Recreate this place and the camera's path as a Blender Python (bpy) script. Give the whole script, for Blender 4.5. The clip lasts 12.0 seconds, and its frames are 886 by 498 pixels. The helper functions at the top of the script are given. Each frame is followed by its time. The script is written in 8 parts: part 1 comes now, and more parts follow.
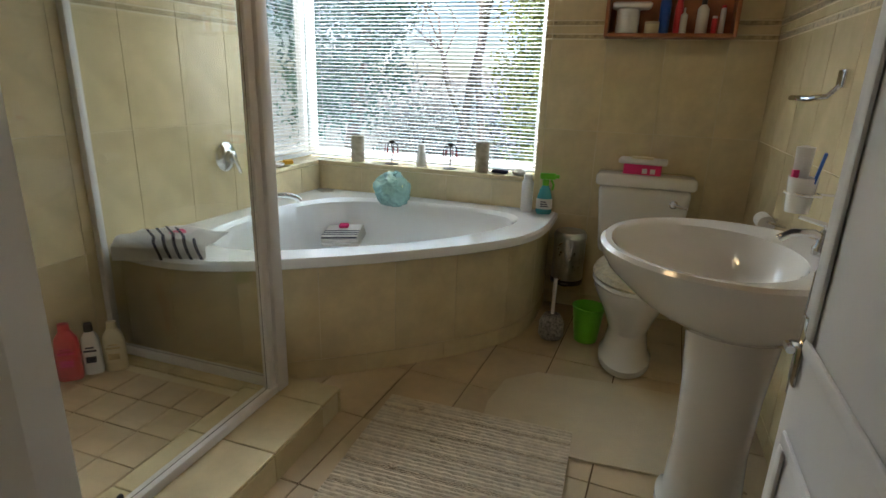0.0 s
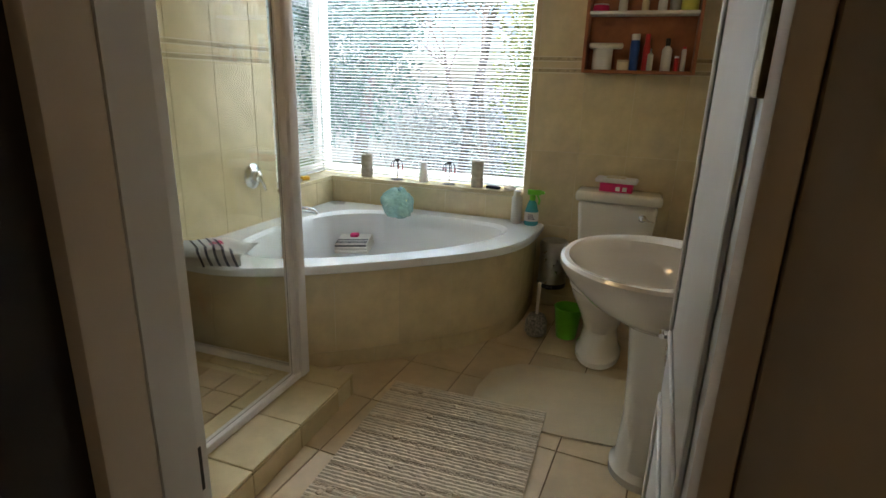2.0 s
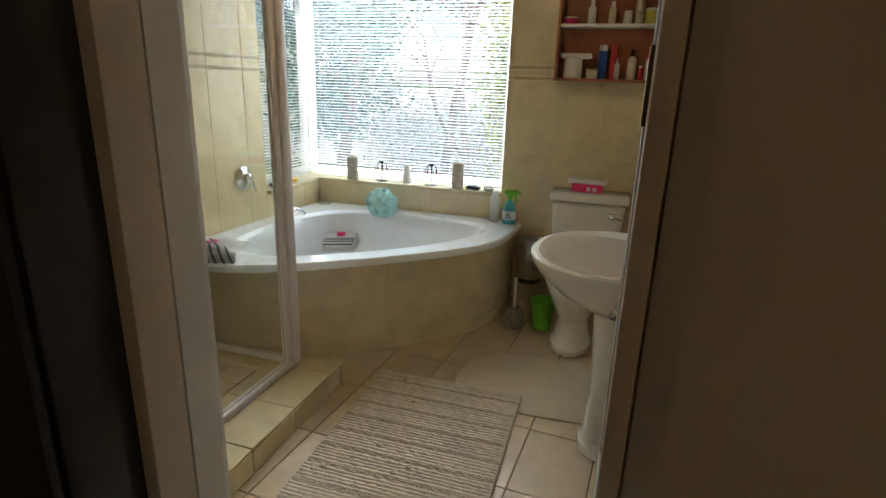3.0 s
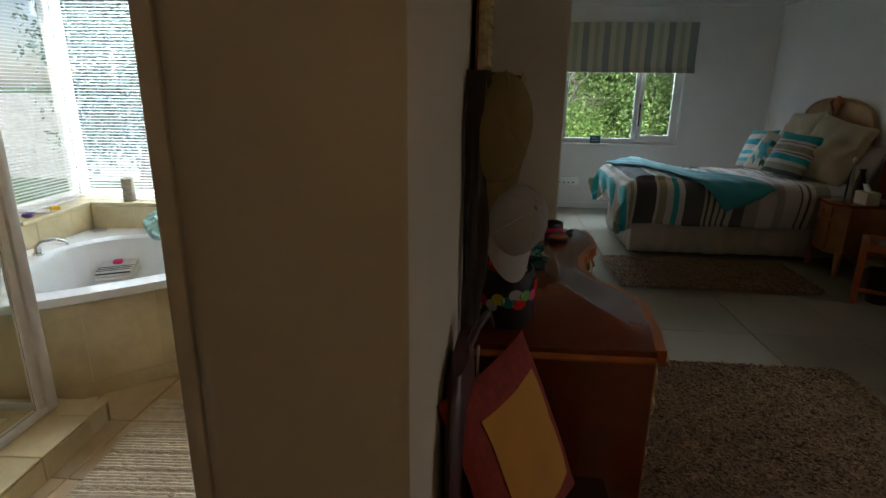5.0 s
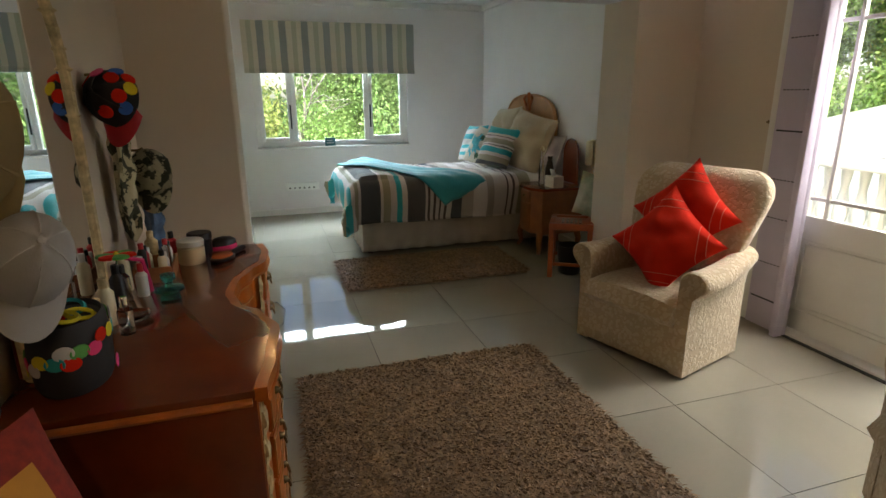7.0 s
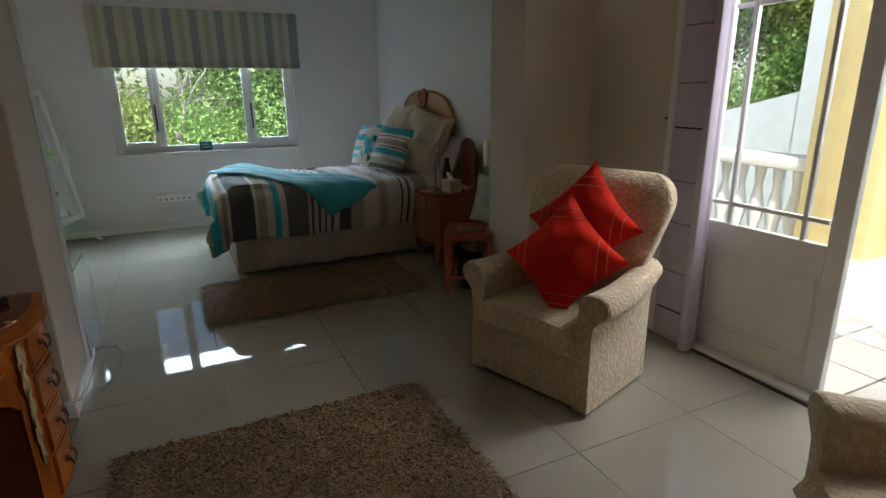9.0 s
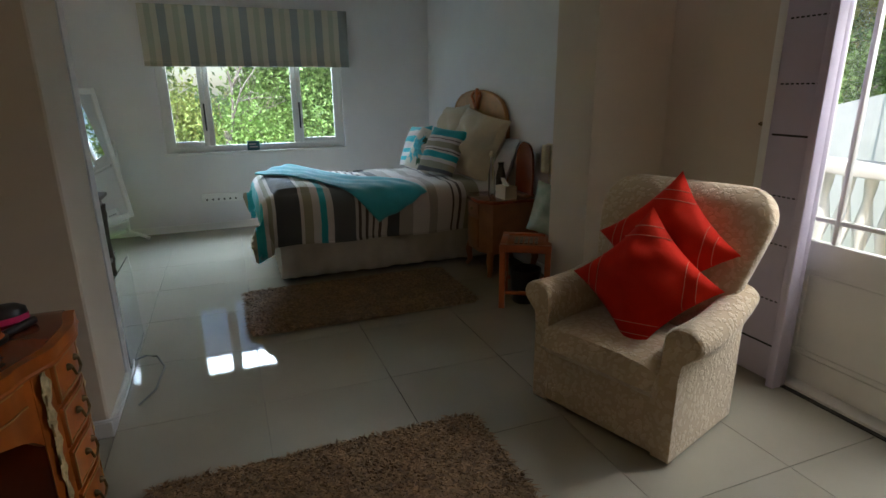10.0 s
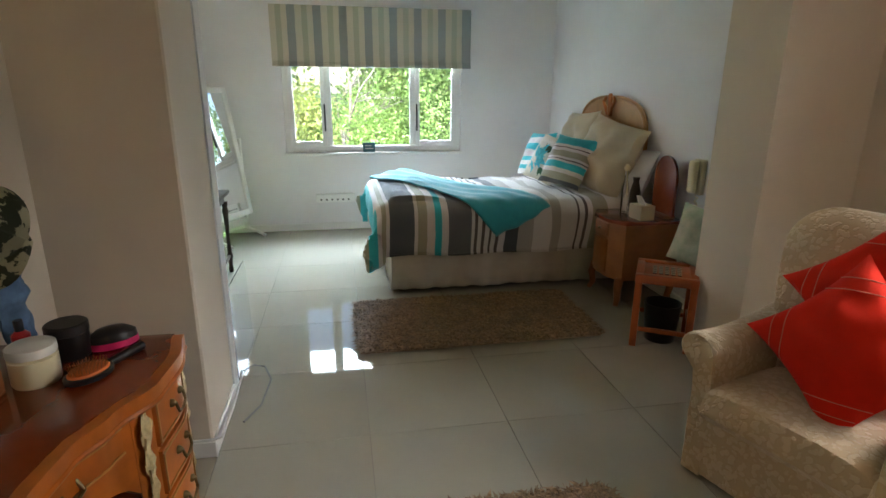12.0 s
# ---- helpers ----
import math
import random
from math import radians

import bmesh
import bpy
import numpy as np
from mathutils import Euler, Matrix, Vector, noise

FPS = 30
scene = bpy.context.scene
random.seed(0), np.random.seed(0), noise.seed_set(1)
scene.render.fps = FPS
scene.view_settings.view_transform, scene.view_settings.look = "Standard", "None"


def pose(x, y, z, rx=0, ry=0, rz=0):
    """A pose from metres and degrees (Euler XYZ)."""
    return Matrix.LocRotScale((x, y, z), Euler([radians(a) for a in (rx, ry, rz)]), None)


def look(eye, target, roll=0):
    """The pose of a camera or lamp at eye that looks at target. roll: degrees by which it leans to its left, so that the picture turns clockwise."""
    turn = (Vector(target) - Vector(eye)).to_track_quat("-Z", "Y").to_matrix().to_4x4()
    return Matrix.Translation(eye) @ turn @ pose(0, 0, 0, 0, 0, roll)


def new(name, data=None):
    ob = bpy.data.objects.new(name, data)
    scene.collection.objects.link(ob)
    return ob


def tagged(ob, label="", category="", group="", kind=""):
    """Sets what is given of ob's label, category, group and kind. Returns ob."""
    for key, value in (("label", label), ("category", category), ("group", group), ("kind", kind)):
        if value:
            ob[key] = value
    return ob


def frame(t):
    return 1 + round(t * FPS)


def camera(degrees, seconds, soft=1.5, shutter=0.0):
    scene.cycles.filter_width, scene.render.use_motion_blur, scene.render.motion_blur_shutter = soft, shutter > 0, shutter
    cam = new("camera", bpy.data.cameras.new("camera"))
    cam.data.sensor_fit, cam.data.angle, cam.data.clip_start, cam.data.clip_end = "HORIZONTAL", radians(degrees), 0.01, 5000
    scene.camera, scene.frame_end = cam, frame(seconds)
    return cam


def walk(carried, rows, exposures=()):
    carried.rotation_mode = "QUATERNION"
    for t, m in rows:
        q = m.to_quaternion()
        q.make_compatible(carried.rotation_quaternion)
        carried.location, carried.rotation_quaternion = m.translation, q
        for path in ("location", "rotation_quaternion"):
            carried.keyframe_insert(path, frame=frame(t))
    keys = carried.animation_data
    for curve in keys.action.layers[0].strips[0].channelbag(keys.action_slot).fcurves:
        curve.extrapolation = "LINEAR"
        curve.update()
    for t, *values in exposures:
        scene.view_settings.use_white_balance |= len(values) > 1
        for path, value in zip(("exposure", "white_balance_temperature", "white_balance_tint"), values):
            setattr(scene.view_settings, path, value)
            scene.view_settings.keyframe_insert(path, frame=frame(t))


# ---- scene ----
cam = camera(78.0, 12.0)
METRES, EYE, TILT, LEAN, TURN = 3.06, 1.19, 1.72, 0.5, 21.6
ROWS = [
    (0.0, 0.0, 0.0, 0.0, 0.77, -18.83, -2.25),
    (0.5, 0.0039, -0.0264, 0.0129, 1.08, -18.79, -2.2),
    (1.0, 0.0087, -0.0583, 0.0273, 1.3, -18.76, -2.16),
    (1.5, 0.0106, -0.0967, 0.0456, 1.43, -18.8, -2.19),
    (2.0, 0.0172, -0.1267, 0.0584, 1.53, -18.77, -2.14),
    (2.5, 0.0163, -0.1618, 0.0676, 1.39, -18.69, -2.21),
    (4.5, 0.1012, -0.2514, 0.0915, -12.51, -18.21, -1.89),
    (5.0, 0.1594, -0.2523, 0.1009, -16.28, -17.75, -1.65),
    (5.5, 0.21, -0.2597, 0.1027, -19.74, -17.4, -1.42),
    (6.0, 0.2606, -0.2539, 0.1007, -24.64, -17.37, -1.38),
    (6.5, 0.3058, -0.2568, 0.1032, -32.25, -17.09, -1.27),
    (7.0, 0.3558, -0.2621, 0.0965, -38.89, -16.86, -1.08),
    (7.5, 0.3986, -0.2708, 0.0942, -42.44, -16.84, -0.93),
    (9.5, 0.56, -0.1502, 0.0912, -47.59, -17.01, -0.86),
    (10.0, 0.573, -0.1108, 0.0927, -42.93, -17.13, -1.02),
    (10.5, 0.5634, -0.0831, 0.0973, -38.09, -17.18, -1.26),
    (11.0, 0.5635, -0.0605, 0.1008, -35.03, -17.22, -1.48),
    (11.5, 0.5738, -0.0322, 0.1025, -33.32, -17.26, -1.55),
    (12.0, 0.6059, 0.0082, 0.0971, -32.09, -17.31, -1.68),
]
EXPOSURES = [(0.0, -0.6, 6250), (0.5, -0.55, 6250), (1.5, -0.62, 6350), (2.7, -0.45, 6350), (4.3, -0.36, 6350), (4.7, -0.35, 6350), (5.0, -0.35, 6400), (5.5, -0.1, 7100), (6.0, 0.3, 7150), (6.5, 0.75, 6950), (7.0, 0.98, 6700), (7.6, 0.92, 6650), (9.3, 0.15, 6100), (10.2, 0.37, 6150), (11.0, 0.93, 6200), (12.0, 1.5, 6350)]
walk(cam, [(t, pose(0, 0, EYE, TILT, LEAN, TURN) @ pose(METRES * x, METRES * y, METRES * z, 90 + pitch, roll, yaw)) for t, x, y, z, yaw, pitch, roll in ROWS],
     [(t, e, k, 10) for t, e, k in EXPOSURES])

# ---- light and air ----
world = bpy.data.worlds.new("sky")
scene.world = world
world.use_nodes = True
wn = world.node_tree.nodes
sky = wn.new("ShaderNodeTexSky")
sky.sky_type = "NISHITA"
sky.sun_disc = False
sky.sun_elevation, sky.sun_rotation = radians(52), radians(207)
world.node_tree.links.new(sky.outputs[0], wn["Background"].inputs[0])
wn["Background"].inputs[1].default_value = 0.15
sun_data = bpy.data.lights.new("sun", "SUN")
sun_data.energy, sun_data.angle, sun_data.color = 5.0, radians(0.6), (1.0, 0.95, 0.86)
sun = new("sun", sun_data)
sun.matrix_world = look((0, 0, 20), (0.25 * 20, 0.5 * 20, 20 - 0.83 * 20))


def area_light(name, place, target, w, h, watts, colour):
    data = bpy.data.lights.new(name, "AREA")
    data.shape, data.size, data.size_y, data.energy, data.color = "RECTANGLE", w, h, watts, colour
    ob = new(name, data)
    ob.matrix_world = look(place, target)
    return ob


# area lamps added outside above the openings, in place of open sky light
area_light("window_sky_lamp", (2.1, 8.55, 3.28), (2.1, 5.2, 1.5), 4.0, 1.6, 500, (0.72, 0.88, 1.0))
area_light("door_sky_lamp", (5.3, 1.3, 2.75), (3.4, 1.4, 0.9), 0.8, 1.6, 86, (1.0, 0.96, 0.90))
area_light("bath_sky_lamp", (-1.95, 4.3, 2.95), (-0.7, 2.2, 0.0), 1.6, 0.8, 1150, (0.90, 0.96, 1.0))


def bulb_light(name, place, watts, colour, size):
    data = bpy.data.lights.new(name, "POINT")
    data.energy, data.color, data.shadow_soft_size = watts, colour, size
    ob = new(name, data)
    ob.location = place
    return ob


bulb_light("bathroom_ceiling_bulbs", (-0.55, 1.55, 2.22), 5.2, (1.0, 0.68, 0.34), 0.08)
# unseen warm lamp, added to brighten the wall beside the bathroom door
bulb_light("passage_ceiling_bulb", (1.25, -1.45, 2.22), 3.7, (1.0, 0.67, 0.33), 0.08)
bulb_light("sleeping_area_downlight", (1.16, 4.5, 2.36), 2.5, (1.0, 0.62, 0.25), 0.03)

# ---- helpers ----
BASE = Matrix.Identity(4)
BATH = Matrix.Translation((0.26, 0.2, 0)) @ Matrix.Rotation(radians(3.2), 4, "Z") @ Matrix.Translation((-0.26, -0.2, 0))


def box(bm, x0, x1, y0, y1, z0, z1, bev=0.0, seg=2, m=None):
    mm = Matrix.Translation(((x0 + x1) / 2, (y0 + y1) / 2, (z0 + z1) / 2)) @ Matrix.Diagonal((x1 - x0, y1 - y0, z1 - z0, 1))
    r = bmesh.ops.create_cube(bm, size=1, matrix=(m @ mm) if m is not None else mm)
    if bev:
        edges = list({e for v in r["verts"] for e in v.link_edges})
        bmesh.ops.bevel(bm, geom=edges, offset=bev, segments=seg, affect="EDGES", profile=0.5)
    return bm


def cube(x0, x1, y0, y1, z0, z1, bev=0.0, seg=2, m=None):
    return box(bmesh.new(), x0, x1, y0, y1, z0, z1, bev, seg, m)


def loft(bm, rings, caps=(True, True), closed=True):
    rows = [[bm.verts.new(p) for p in ring] for ring in rings]
    n = len(rows[0])
    for a, b in zip(rows, rows[1:]):
        for i in range(n if closed else n - 1):
            j = (i + 1) % n
            bm.faces.new((a[i], a[j], b[j], b[i]))
    if caps[0]:
        bm.faces.new(rows[0][::-1])
    if caps[1]:
        bm.faces.new(rows[-1])
    return bm


def lathe(bm, profile, n=24, x=0.0, y=0.0, z=0.0, sx=1.0, sy=1.0, m=None, caps=(True, True)):
    rings = []
    for r, h in profile:
        r = max(r, 0.0005)
        ring = [Vector((x + sx * r * math.cos(a), y + sy * r * math.sin(a), z + h)) for a in (2 * math.pi * i / n for i in range(n))]
        rings.append([m @ p for p in ring] if m is not None else ring)
    return loft(bm, rings, caps)


def tube(bm, pts, r, n=8, taper=None):
    pts = [Vector(p) for p in pts]
    rings = []
    side = None
    for i, p in enumerate(pts):
        d = (pts[min(i + 1, len(pts) - 1)] - pts[max(i - 1, 0)]).normalized()
        if side is None:
            side = d.cross(Vector((0, 0, 1)) if abs(d.z) < 0.9 else Vector((1, 0, 0))).normalized()
        side = (side - d * side.dot(d)).normalized()
        up = d.cross(side)
        rr = r if taper is None else r + (taper - r) * i / (len(pts) - 1)
        rings.append([p + rr * (math.cos(a) * side + math.sin(a) * up) for a in (2 * math.pi * k / n for k in range(n))])
    return loft(bm, rings)


def prism(bm, pts, z0, z1, bev=0.0, seg=2):
    low, high = [bm.verts.new((x, y, z0)) for x, y in pts], [bm.verts.new((x, y, z1)) for x, y in pts]
    n = len(pts)
    bm.faces.new(low[::-1])
    top = bm.faces.new(high)
    for i in range(n):
        bm.faces.new((low[i], low[(i + 1) % n], high[(i + 1) % n], high[i]))
    if bev:
        bmesh.ops.bevel(bm, geom=list(top.edges), offset=bev, segments=seg, affect="EDGES", profile=0.5)
    return bm


def pillow(bm, w, h, t, m=None, n=18, ears=0.06, crease=0.0, seed=0):
    """A stuffed cushion in its own xz plane, with pointed corners and drawn-in edges."""
    grid = {}
    for side in (1, -1):
        for i in range(n + 1):
            for j in range(n + 1):
                u, v = 2 * i / n - 1, 2 * j / n - 1
                edge = i in (0, n) or j in (0, n)
                if side == -1 and edge:
                    grid[side, i, j] = grid[1, i, j]
                    continue
                fat = (max(0, 1 - abs(u) ** 2.6) * max(0, 1 - abs(v) ** 2.6)) ** 0.55
                x = w / 2 * u * (1 - ears * (1 - v * v))
                z = h / 2 * v * (1 - ears * (1 - u * u))
                wob = noise.noise(Vector((u * 2.1 + seed, v * 2.1, side))) * crease
                p = Vector((x, side * (t / 2) * fat * (1 + wob * 2) + 0.02 * wob, z + h / 2))
                grid[side, i, j] = bm.verts.new(m @ p if m is not None else p)
    for side in (1, -1):
        for i in range(n):
            for j in range(n):
                q = [grid[side, i, j], grid[side, i + 1, j], grid[side, i + 1, j + 1], grid[side, i, j + 1]]
                bm.faces.new(q if side == -1 else q[::-1])
    return bm


def finish(bm, name, smooth=True):
    bmesh.ops.recalc_face_normals(bm, faces=bm.faces)
    me = bpy.data.meshes.new(name)
    bm.to_mesh(me)
    bm.free()
    if smooth:
        me.shade_smooth()
        me.set_sharp_from_angle(angle=radians(38))
    return me


def part(name, bm, material, parent, label="", smooth=True):
    ob = new(name, finish(bm, name, smooth) if isinstance(bm, bmesh.types.BMesh) else bm)
    if not ob.data.materials:
        ob.data.materials.append(material)
    ob.parent = parent
    return tagged(ob, label)


def thing(name, label, category, m=None, group="", kind=""):
    ob = new(name)
    ob.empty_display_size = 0.1
    ob.matrix_basis = BASE @ (m if m is not None else Matrix.Identity(4))
    return tagged(ob, label, category, group, kind)


def solid(name, bm, material, label, category="", kind="", m=None, smooth=True, group=""):
    ob = new(name, finish(bm, name, smooth))
    ob.data.materials.append(material)
    ob.matrix_basis = BASE @ (m if m is not None else Matrix.Identity(4))
    return tagged(ob, label, category, group, kind)


# ---- materials ----
def mat(name, c, rough=0.5, metal=0.0, var=0.1, sc=5.0, bump=0.1, bsc=150.0, c2=None, rand=0.0, spec=0.5, coat=0.0, sheen=0.0, bdist=0.002):
    m = bpy.data.materials.new(name)
    m.use_nodes = True
    t = m.node_tree
    p = t.nodes["Principled BSDF"]
    co = t.nodes.new("ShaderNodeTexCoord")
    n1 = t.nodes.new("ShaderNodeTexNoise")
    n1.inputs["Scale"].default_value, n1.inputs["Detail"].default_value, n1.inputs["Roughness"].default_value = sc, 6, 0.6
    t.links.new(co.outputs["Object"], n1.inputs["Vector"])
    mix = t.nodes.new("ShaderNodeMix")
    mix.data_type = "RGBA"
    lo = c2 if c2 else [v * (1 - var) for v in c]
    hi = c if c2 else [min(1, v * (1 + var)) for v in c]
    mix.inputs["A"].default_value, mix.inputs["B"].default_value = (*lo, 1), (*hi, 1)
    ramp = t.nodes.new("ShaderNodeMapRange")
    ramp.inputs[1].default_value, ramp.inputs[2].default_value = 0.3, 0.7
    t.links.new(n1.outputs["Fac"], ramp.inputs[0])
    t.links.new(ramp.outputs[0], mix.inputs["Factor"])
    out = mix.outputs["Result"]
    if rand:
        info = t.nodes.new("ShaderNodeObjectInfo")
        mr = t.nodes.new("ShaderNodeMapRange")
        mr.inputs[3].default_value, mr.inputs[4].default_value = 1 - rand, 1 + rand
        t.links.new(info.outputs["Random"], mr.inputs[0])
        hsv = t.nodes.new("ShaderNodeHueSaturation")
        t.links.new(mr.outputs[0], hsv.inputs["Value"])
        t.links.new(out, hsv.inputs["Color"])
        out = hsv.outputs["Color"]
    t.links.new(out, p.inputs["Base Color"])
    rr = t.nodes.new("ShaderNodeMapRange")
    rr.inputs[3].default_value, rr.inputs[4].default_value = rough * 0.85, min(1, rough * 1.2)
    t.links.new(n1.outputs["Fac"], rr.inputs[0])
    t.links.new(rr.outputs[0], p.inputs["Roughness"])
    p.inputs["Metallic"].default_value = metal
    p.inputs["Specular IOR Level"].default_value = spec
    p.inputs["Coat Weight"].default_value = coat
    p.inputs["Coat Roughness"].default_value = 0.08
    p.inputs["Sheen Weight"].default_value = sheen
    if bump:
        n2 = t.nodes.new("ShaderNodeTexNoise")
        n2.inputs["Scale"].default_value, n2.inputs["Detail"].default_value = bsc, 4
        t.links.new(co.outputs["Object"], n2.inputs["Vector"])
        b = t.nodes.new("ShaderNodeBump")
        b.inputs["Strength"].default_value, b.inputs["Distance"].default_value = bump, bdist
        t.links.new(n2.outputs["Fac"], b.inputs["Height"])
        t.links.new(b.outputs[0], p.inputs["Normal"])
    return m


def glass_mat(name, c=(1, 1, 1), rough=0.0, ior=1.45):
    m = bpy.data.materials.new(name)
    m.use_nodes = True
    p = m.node_tree.nodes["Principled BSDF"]
    p.inputs["Base Color"].default_value = (*c, 1)
    p.inputs["Roughness"].default_value = rough
    p.inputs["Transmission Weight"].default_value = 1
    p.inputs["IOR"].default_value = ior
    return m


def glow(name, c, strength):
    m = bpy.data.materials.new(name)
    m.use_nodes = True
    p = m.node_tree.nodes["Principled BSDF"]
    p.inputs["Emission Color"].default_value, p.inputs["Emission Strength"].default_value = (*c, 1), strength
    return m


def stripes(name, axis, span, stops, rough=0.85, weave=400.0, base=None, sheen=0.2):
    """Woven cloth with bands along one axis of the object; stops are (place from 0 to 1, colour)."""
    m = base if base else mat(name, (0.5, 0.5, 0.5), rough, bump=0.35, bsc=weave, sheen=sheen)
    t = m.node_tree
    p = t.nodes["Principled BSDF"]
    co = t.nodes.new("ShaderNodeTexCoord")
    sep = t.nodes.new("ShaderNodeSeparateXYZ")
    t.links.new(co.outputs["Object"], sep.inputs[0])
    wob = t.nodes.new("ShaderNodeTexNoise")
    wob.inputs["Scale"].default_value = 7
    t.links.new(co.outputs["Object"], wob.inputs["Vector"])
    add = t.nodes.new("ShaderNodeMath")
    add.operation = "MULTIPLY_ADD"
    add.inputs[1].default_value = 0.012
    t.links.new(wob.outputs["Fac"], add.inputs[0])
    t.links.new(sep.outputs[axis], add.inputs[2])
    mr = t.nodes.new("ShaderNodeMapRange")
    mr.inputs[1].default_value, mr.inputs[2].default_value = span
    t.links.new(add.outputs[0], mr.inputs[0])
    cr = t.nodes.new("ShaderNodeValToRGB")
    cr.color_ramp.interpolation = "CONSTANT"
    els = cr.color_ramp.elements
    while len(els) > 1:
        els.remove(els[-1])
    els[0].position, els[0].color = stops[0][0], (*stops[0][1], 1)
    for s, c in stops[1:32]:
        e = els.new(s)
        e.color = (*c, 1)
    t.links.new(mr.outputs[0], cr.inputs[0])
    fine = t.nodes.new("ShaderNodeTexNoise")
    fine.inputs["Scale"].default_value = weave
    t.links.new(co.outputs["Object"], fine.inputs["Vector"])
    fr = t.nodes.new("ShaderNodeMapRange")
    fr.inputs[3].default_value, fr.inputs[4].default_value = 0.75, 1.2
    t.links.new(fine.outputs["Fac"], fr.inputs[0])
    hsv = t.nodes.new("ShaderNodeHueSaturation")
    t.links.new(cr.outputs[0], hsv.inputs["Color"])
    t.links.new(fr.outputs[0], hsv.inputs["Value"])
    t.links.new(hsv.outputs[0], p.inputs["Base Color"])
    return m


M_WALL = mat("wall_paint", (0.78, 0.765, 0.77), 0.75, var=0.03, sc=2.5, bump=0.15, bsc=60)
# wall paint with the warm light of the room put into its colour
M_WARM = mat("warm_lit_wall_paint", (0.65, 0.56, 0.46), 0.75, var=0.03, sc=2.5, bump=0.15, bsc=60)
M_CEIL = mat("ceiling_paint", (0.78, 0.78, 0.77), 0.8, var=0.02, bump=0.08, bsc=50)
M_WHITE = mat("white_gloss_paint", (0.78, 0.77, 0.74), 0.32, var=0.04, sc=3, bump=0.06, bsc=90)
M_FLOORTILE = mat("polished_tile", (0.32, 0.297, 0.24), 0.03, var=0.05, sc=1.6, bump=0.0, rand=0.03, spec=0.7)
M_GROUT = mat("grout", (0.24, 0.22, 0.185), 0.9, bump=0.3, bsc=300)
M_BTILE = mat("cream_wall_tile", (0.68, 0.575, 0.35), 0.16, var=0.11, sc=7, bump=0.03, bsc=40, rand=0.03)
M_BFLOOR = mat("beige_floor_tile", (0.60, 0.47, 0.29), 0.3, var=0.12, sc=6, bump=0.05, bsc=60, rand=0.05)
M_BGROUT = mat("pale_grout", (0.70, 0.62, 0.42), 0.85, bump=0.2, bsc=300)
M_FGROUT = mat("brown_floor_grout", (0.20, 0.13, 0.065), 0.9, bump=0.3, bsc=300)
M_BAND = mat("mosaic_band", (0.42, 0.34, 0.19), 0.35, var=0.4, sc=60, bump=0.2, bsc=90)
M_CERAMIC = mat("white_ceramic", (0.80, 0.78, 0.72), 0.08, var=0.015, sc=2, bump=0.0, coat=0.5)
M_BATH = mat("bath_acrylic", (0.87, 0.89, 0.89), 0.10, var=0.015, sc=2, bump=0.0, coat=0.4)
M_CHROME = mat("chrome", (0.72, 0.72, 0.72), 0.08, metal=1.0, var=0.05, bump=0.0)
M_ALU = mat("white_aluminium", (0.74, 0.72, 0.70), 0.35, var=0.03, bump=0.03)
M_GLASS = glass_mat("clear_glass")
M_SHOWER = glass_mat("shower_glass", (0.97, 0.98, 0.95), 0.0, 1.5)
M_RED = mat("red_cotton", (0.62, 0.020, 0.006), 0.9, var=0.12, sc=6, bump=0.35, bsc=350, spec=0.2)
M_WALNUT = mat("polished_mahogany", (0.19, 0.034, 0.009), 0.14, var=0.3, sc=3, bump=0.02, coat=0.5)
M_MAPLE = mat("honey_veneer", (0.42, 0.105, 0.009), 0.36, var=0.3, sc=7, bump=0.03, bsc=60, coat=0.12)
M_HONEY = mat("honey_oak", (0.42, 0.20, 0.06), 0.35, var=0.22, sc=6, bump=0.05, bsc=60, coat=0.2)
M_PINE = mat("orange_pine", (0.27, 0.095, 0.026), 0.4, var=0.25, sc=8, bump=0.06, bsc=70)
M_BRASS = mat("old_brass", (0.20, 0.145, 0.07), 0.35, metal=1.0, var=0.3, sc=30, bump=0.2)
M_GILT = mat("worn_gilt", (0.56, 0.44, 0.24), 0.5, var=0.45, sc=28, bump=0.5, bsc=80)
M_BLACK = mat("black_plastic", (0.012, 0.011, 0.012), 0.35, var=0.1)
M_DARK = mat("dark_wood", (0.035, 0.018, 0.010), 0.35, var=0.3, sc=12)
M_LAV = mat("lavender_paint", (0.50, 0.45, 0.56), 0.55, var=0.05, sc=4, bump=0.08, bsc=50)
M_SKIRT = mat("bed_valance_cotton", (0.48, 0.43, 0.36), 0.85, bump=0.35, bsc=300, sheen=0.2)
M_SHAG = mat("brown_shag", (0.40, 0.30, 0.20), 0.75, var=0.3, sc=14, bump=0.0, c2=(0.22, 0.155, 0.10))
M_TEAL = mat("teal_throw", (0.03, 0.33, 0.40), 0.9, var=0.12, sc=9, bump=0.5, bsc=220, sheen=0.4)
M_LINEN = mat("oat_linen", (0.52, 0.44, 0.31), 0.85, var=0.06, bump=0.4, bsc=300, sheen=0.2)

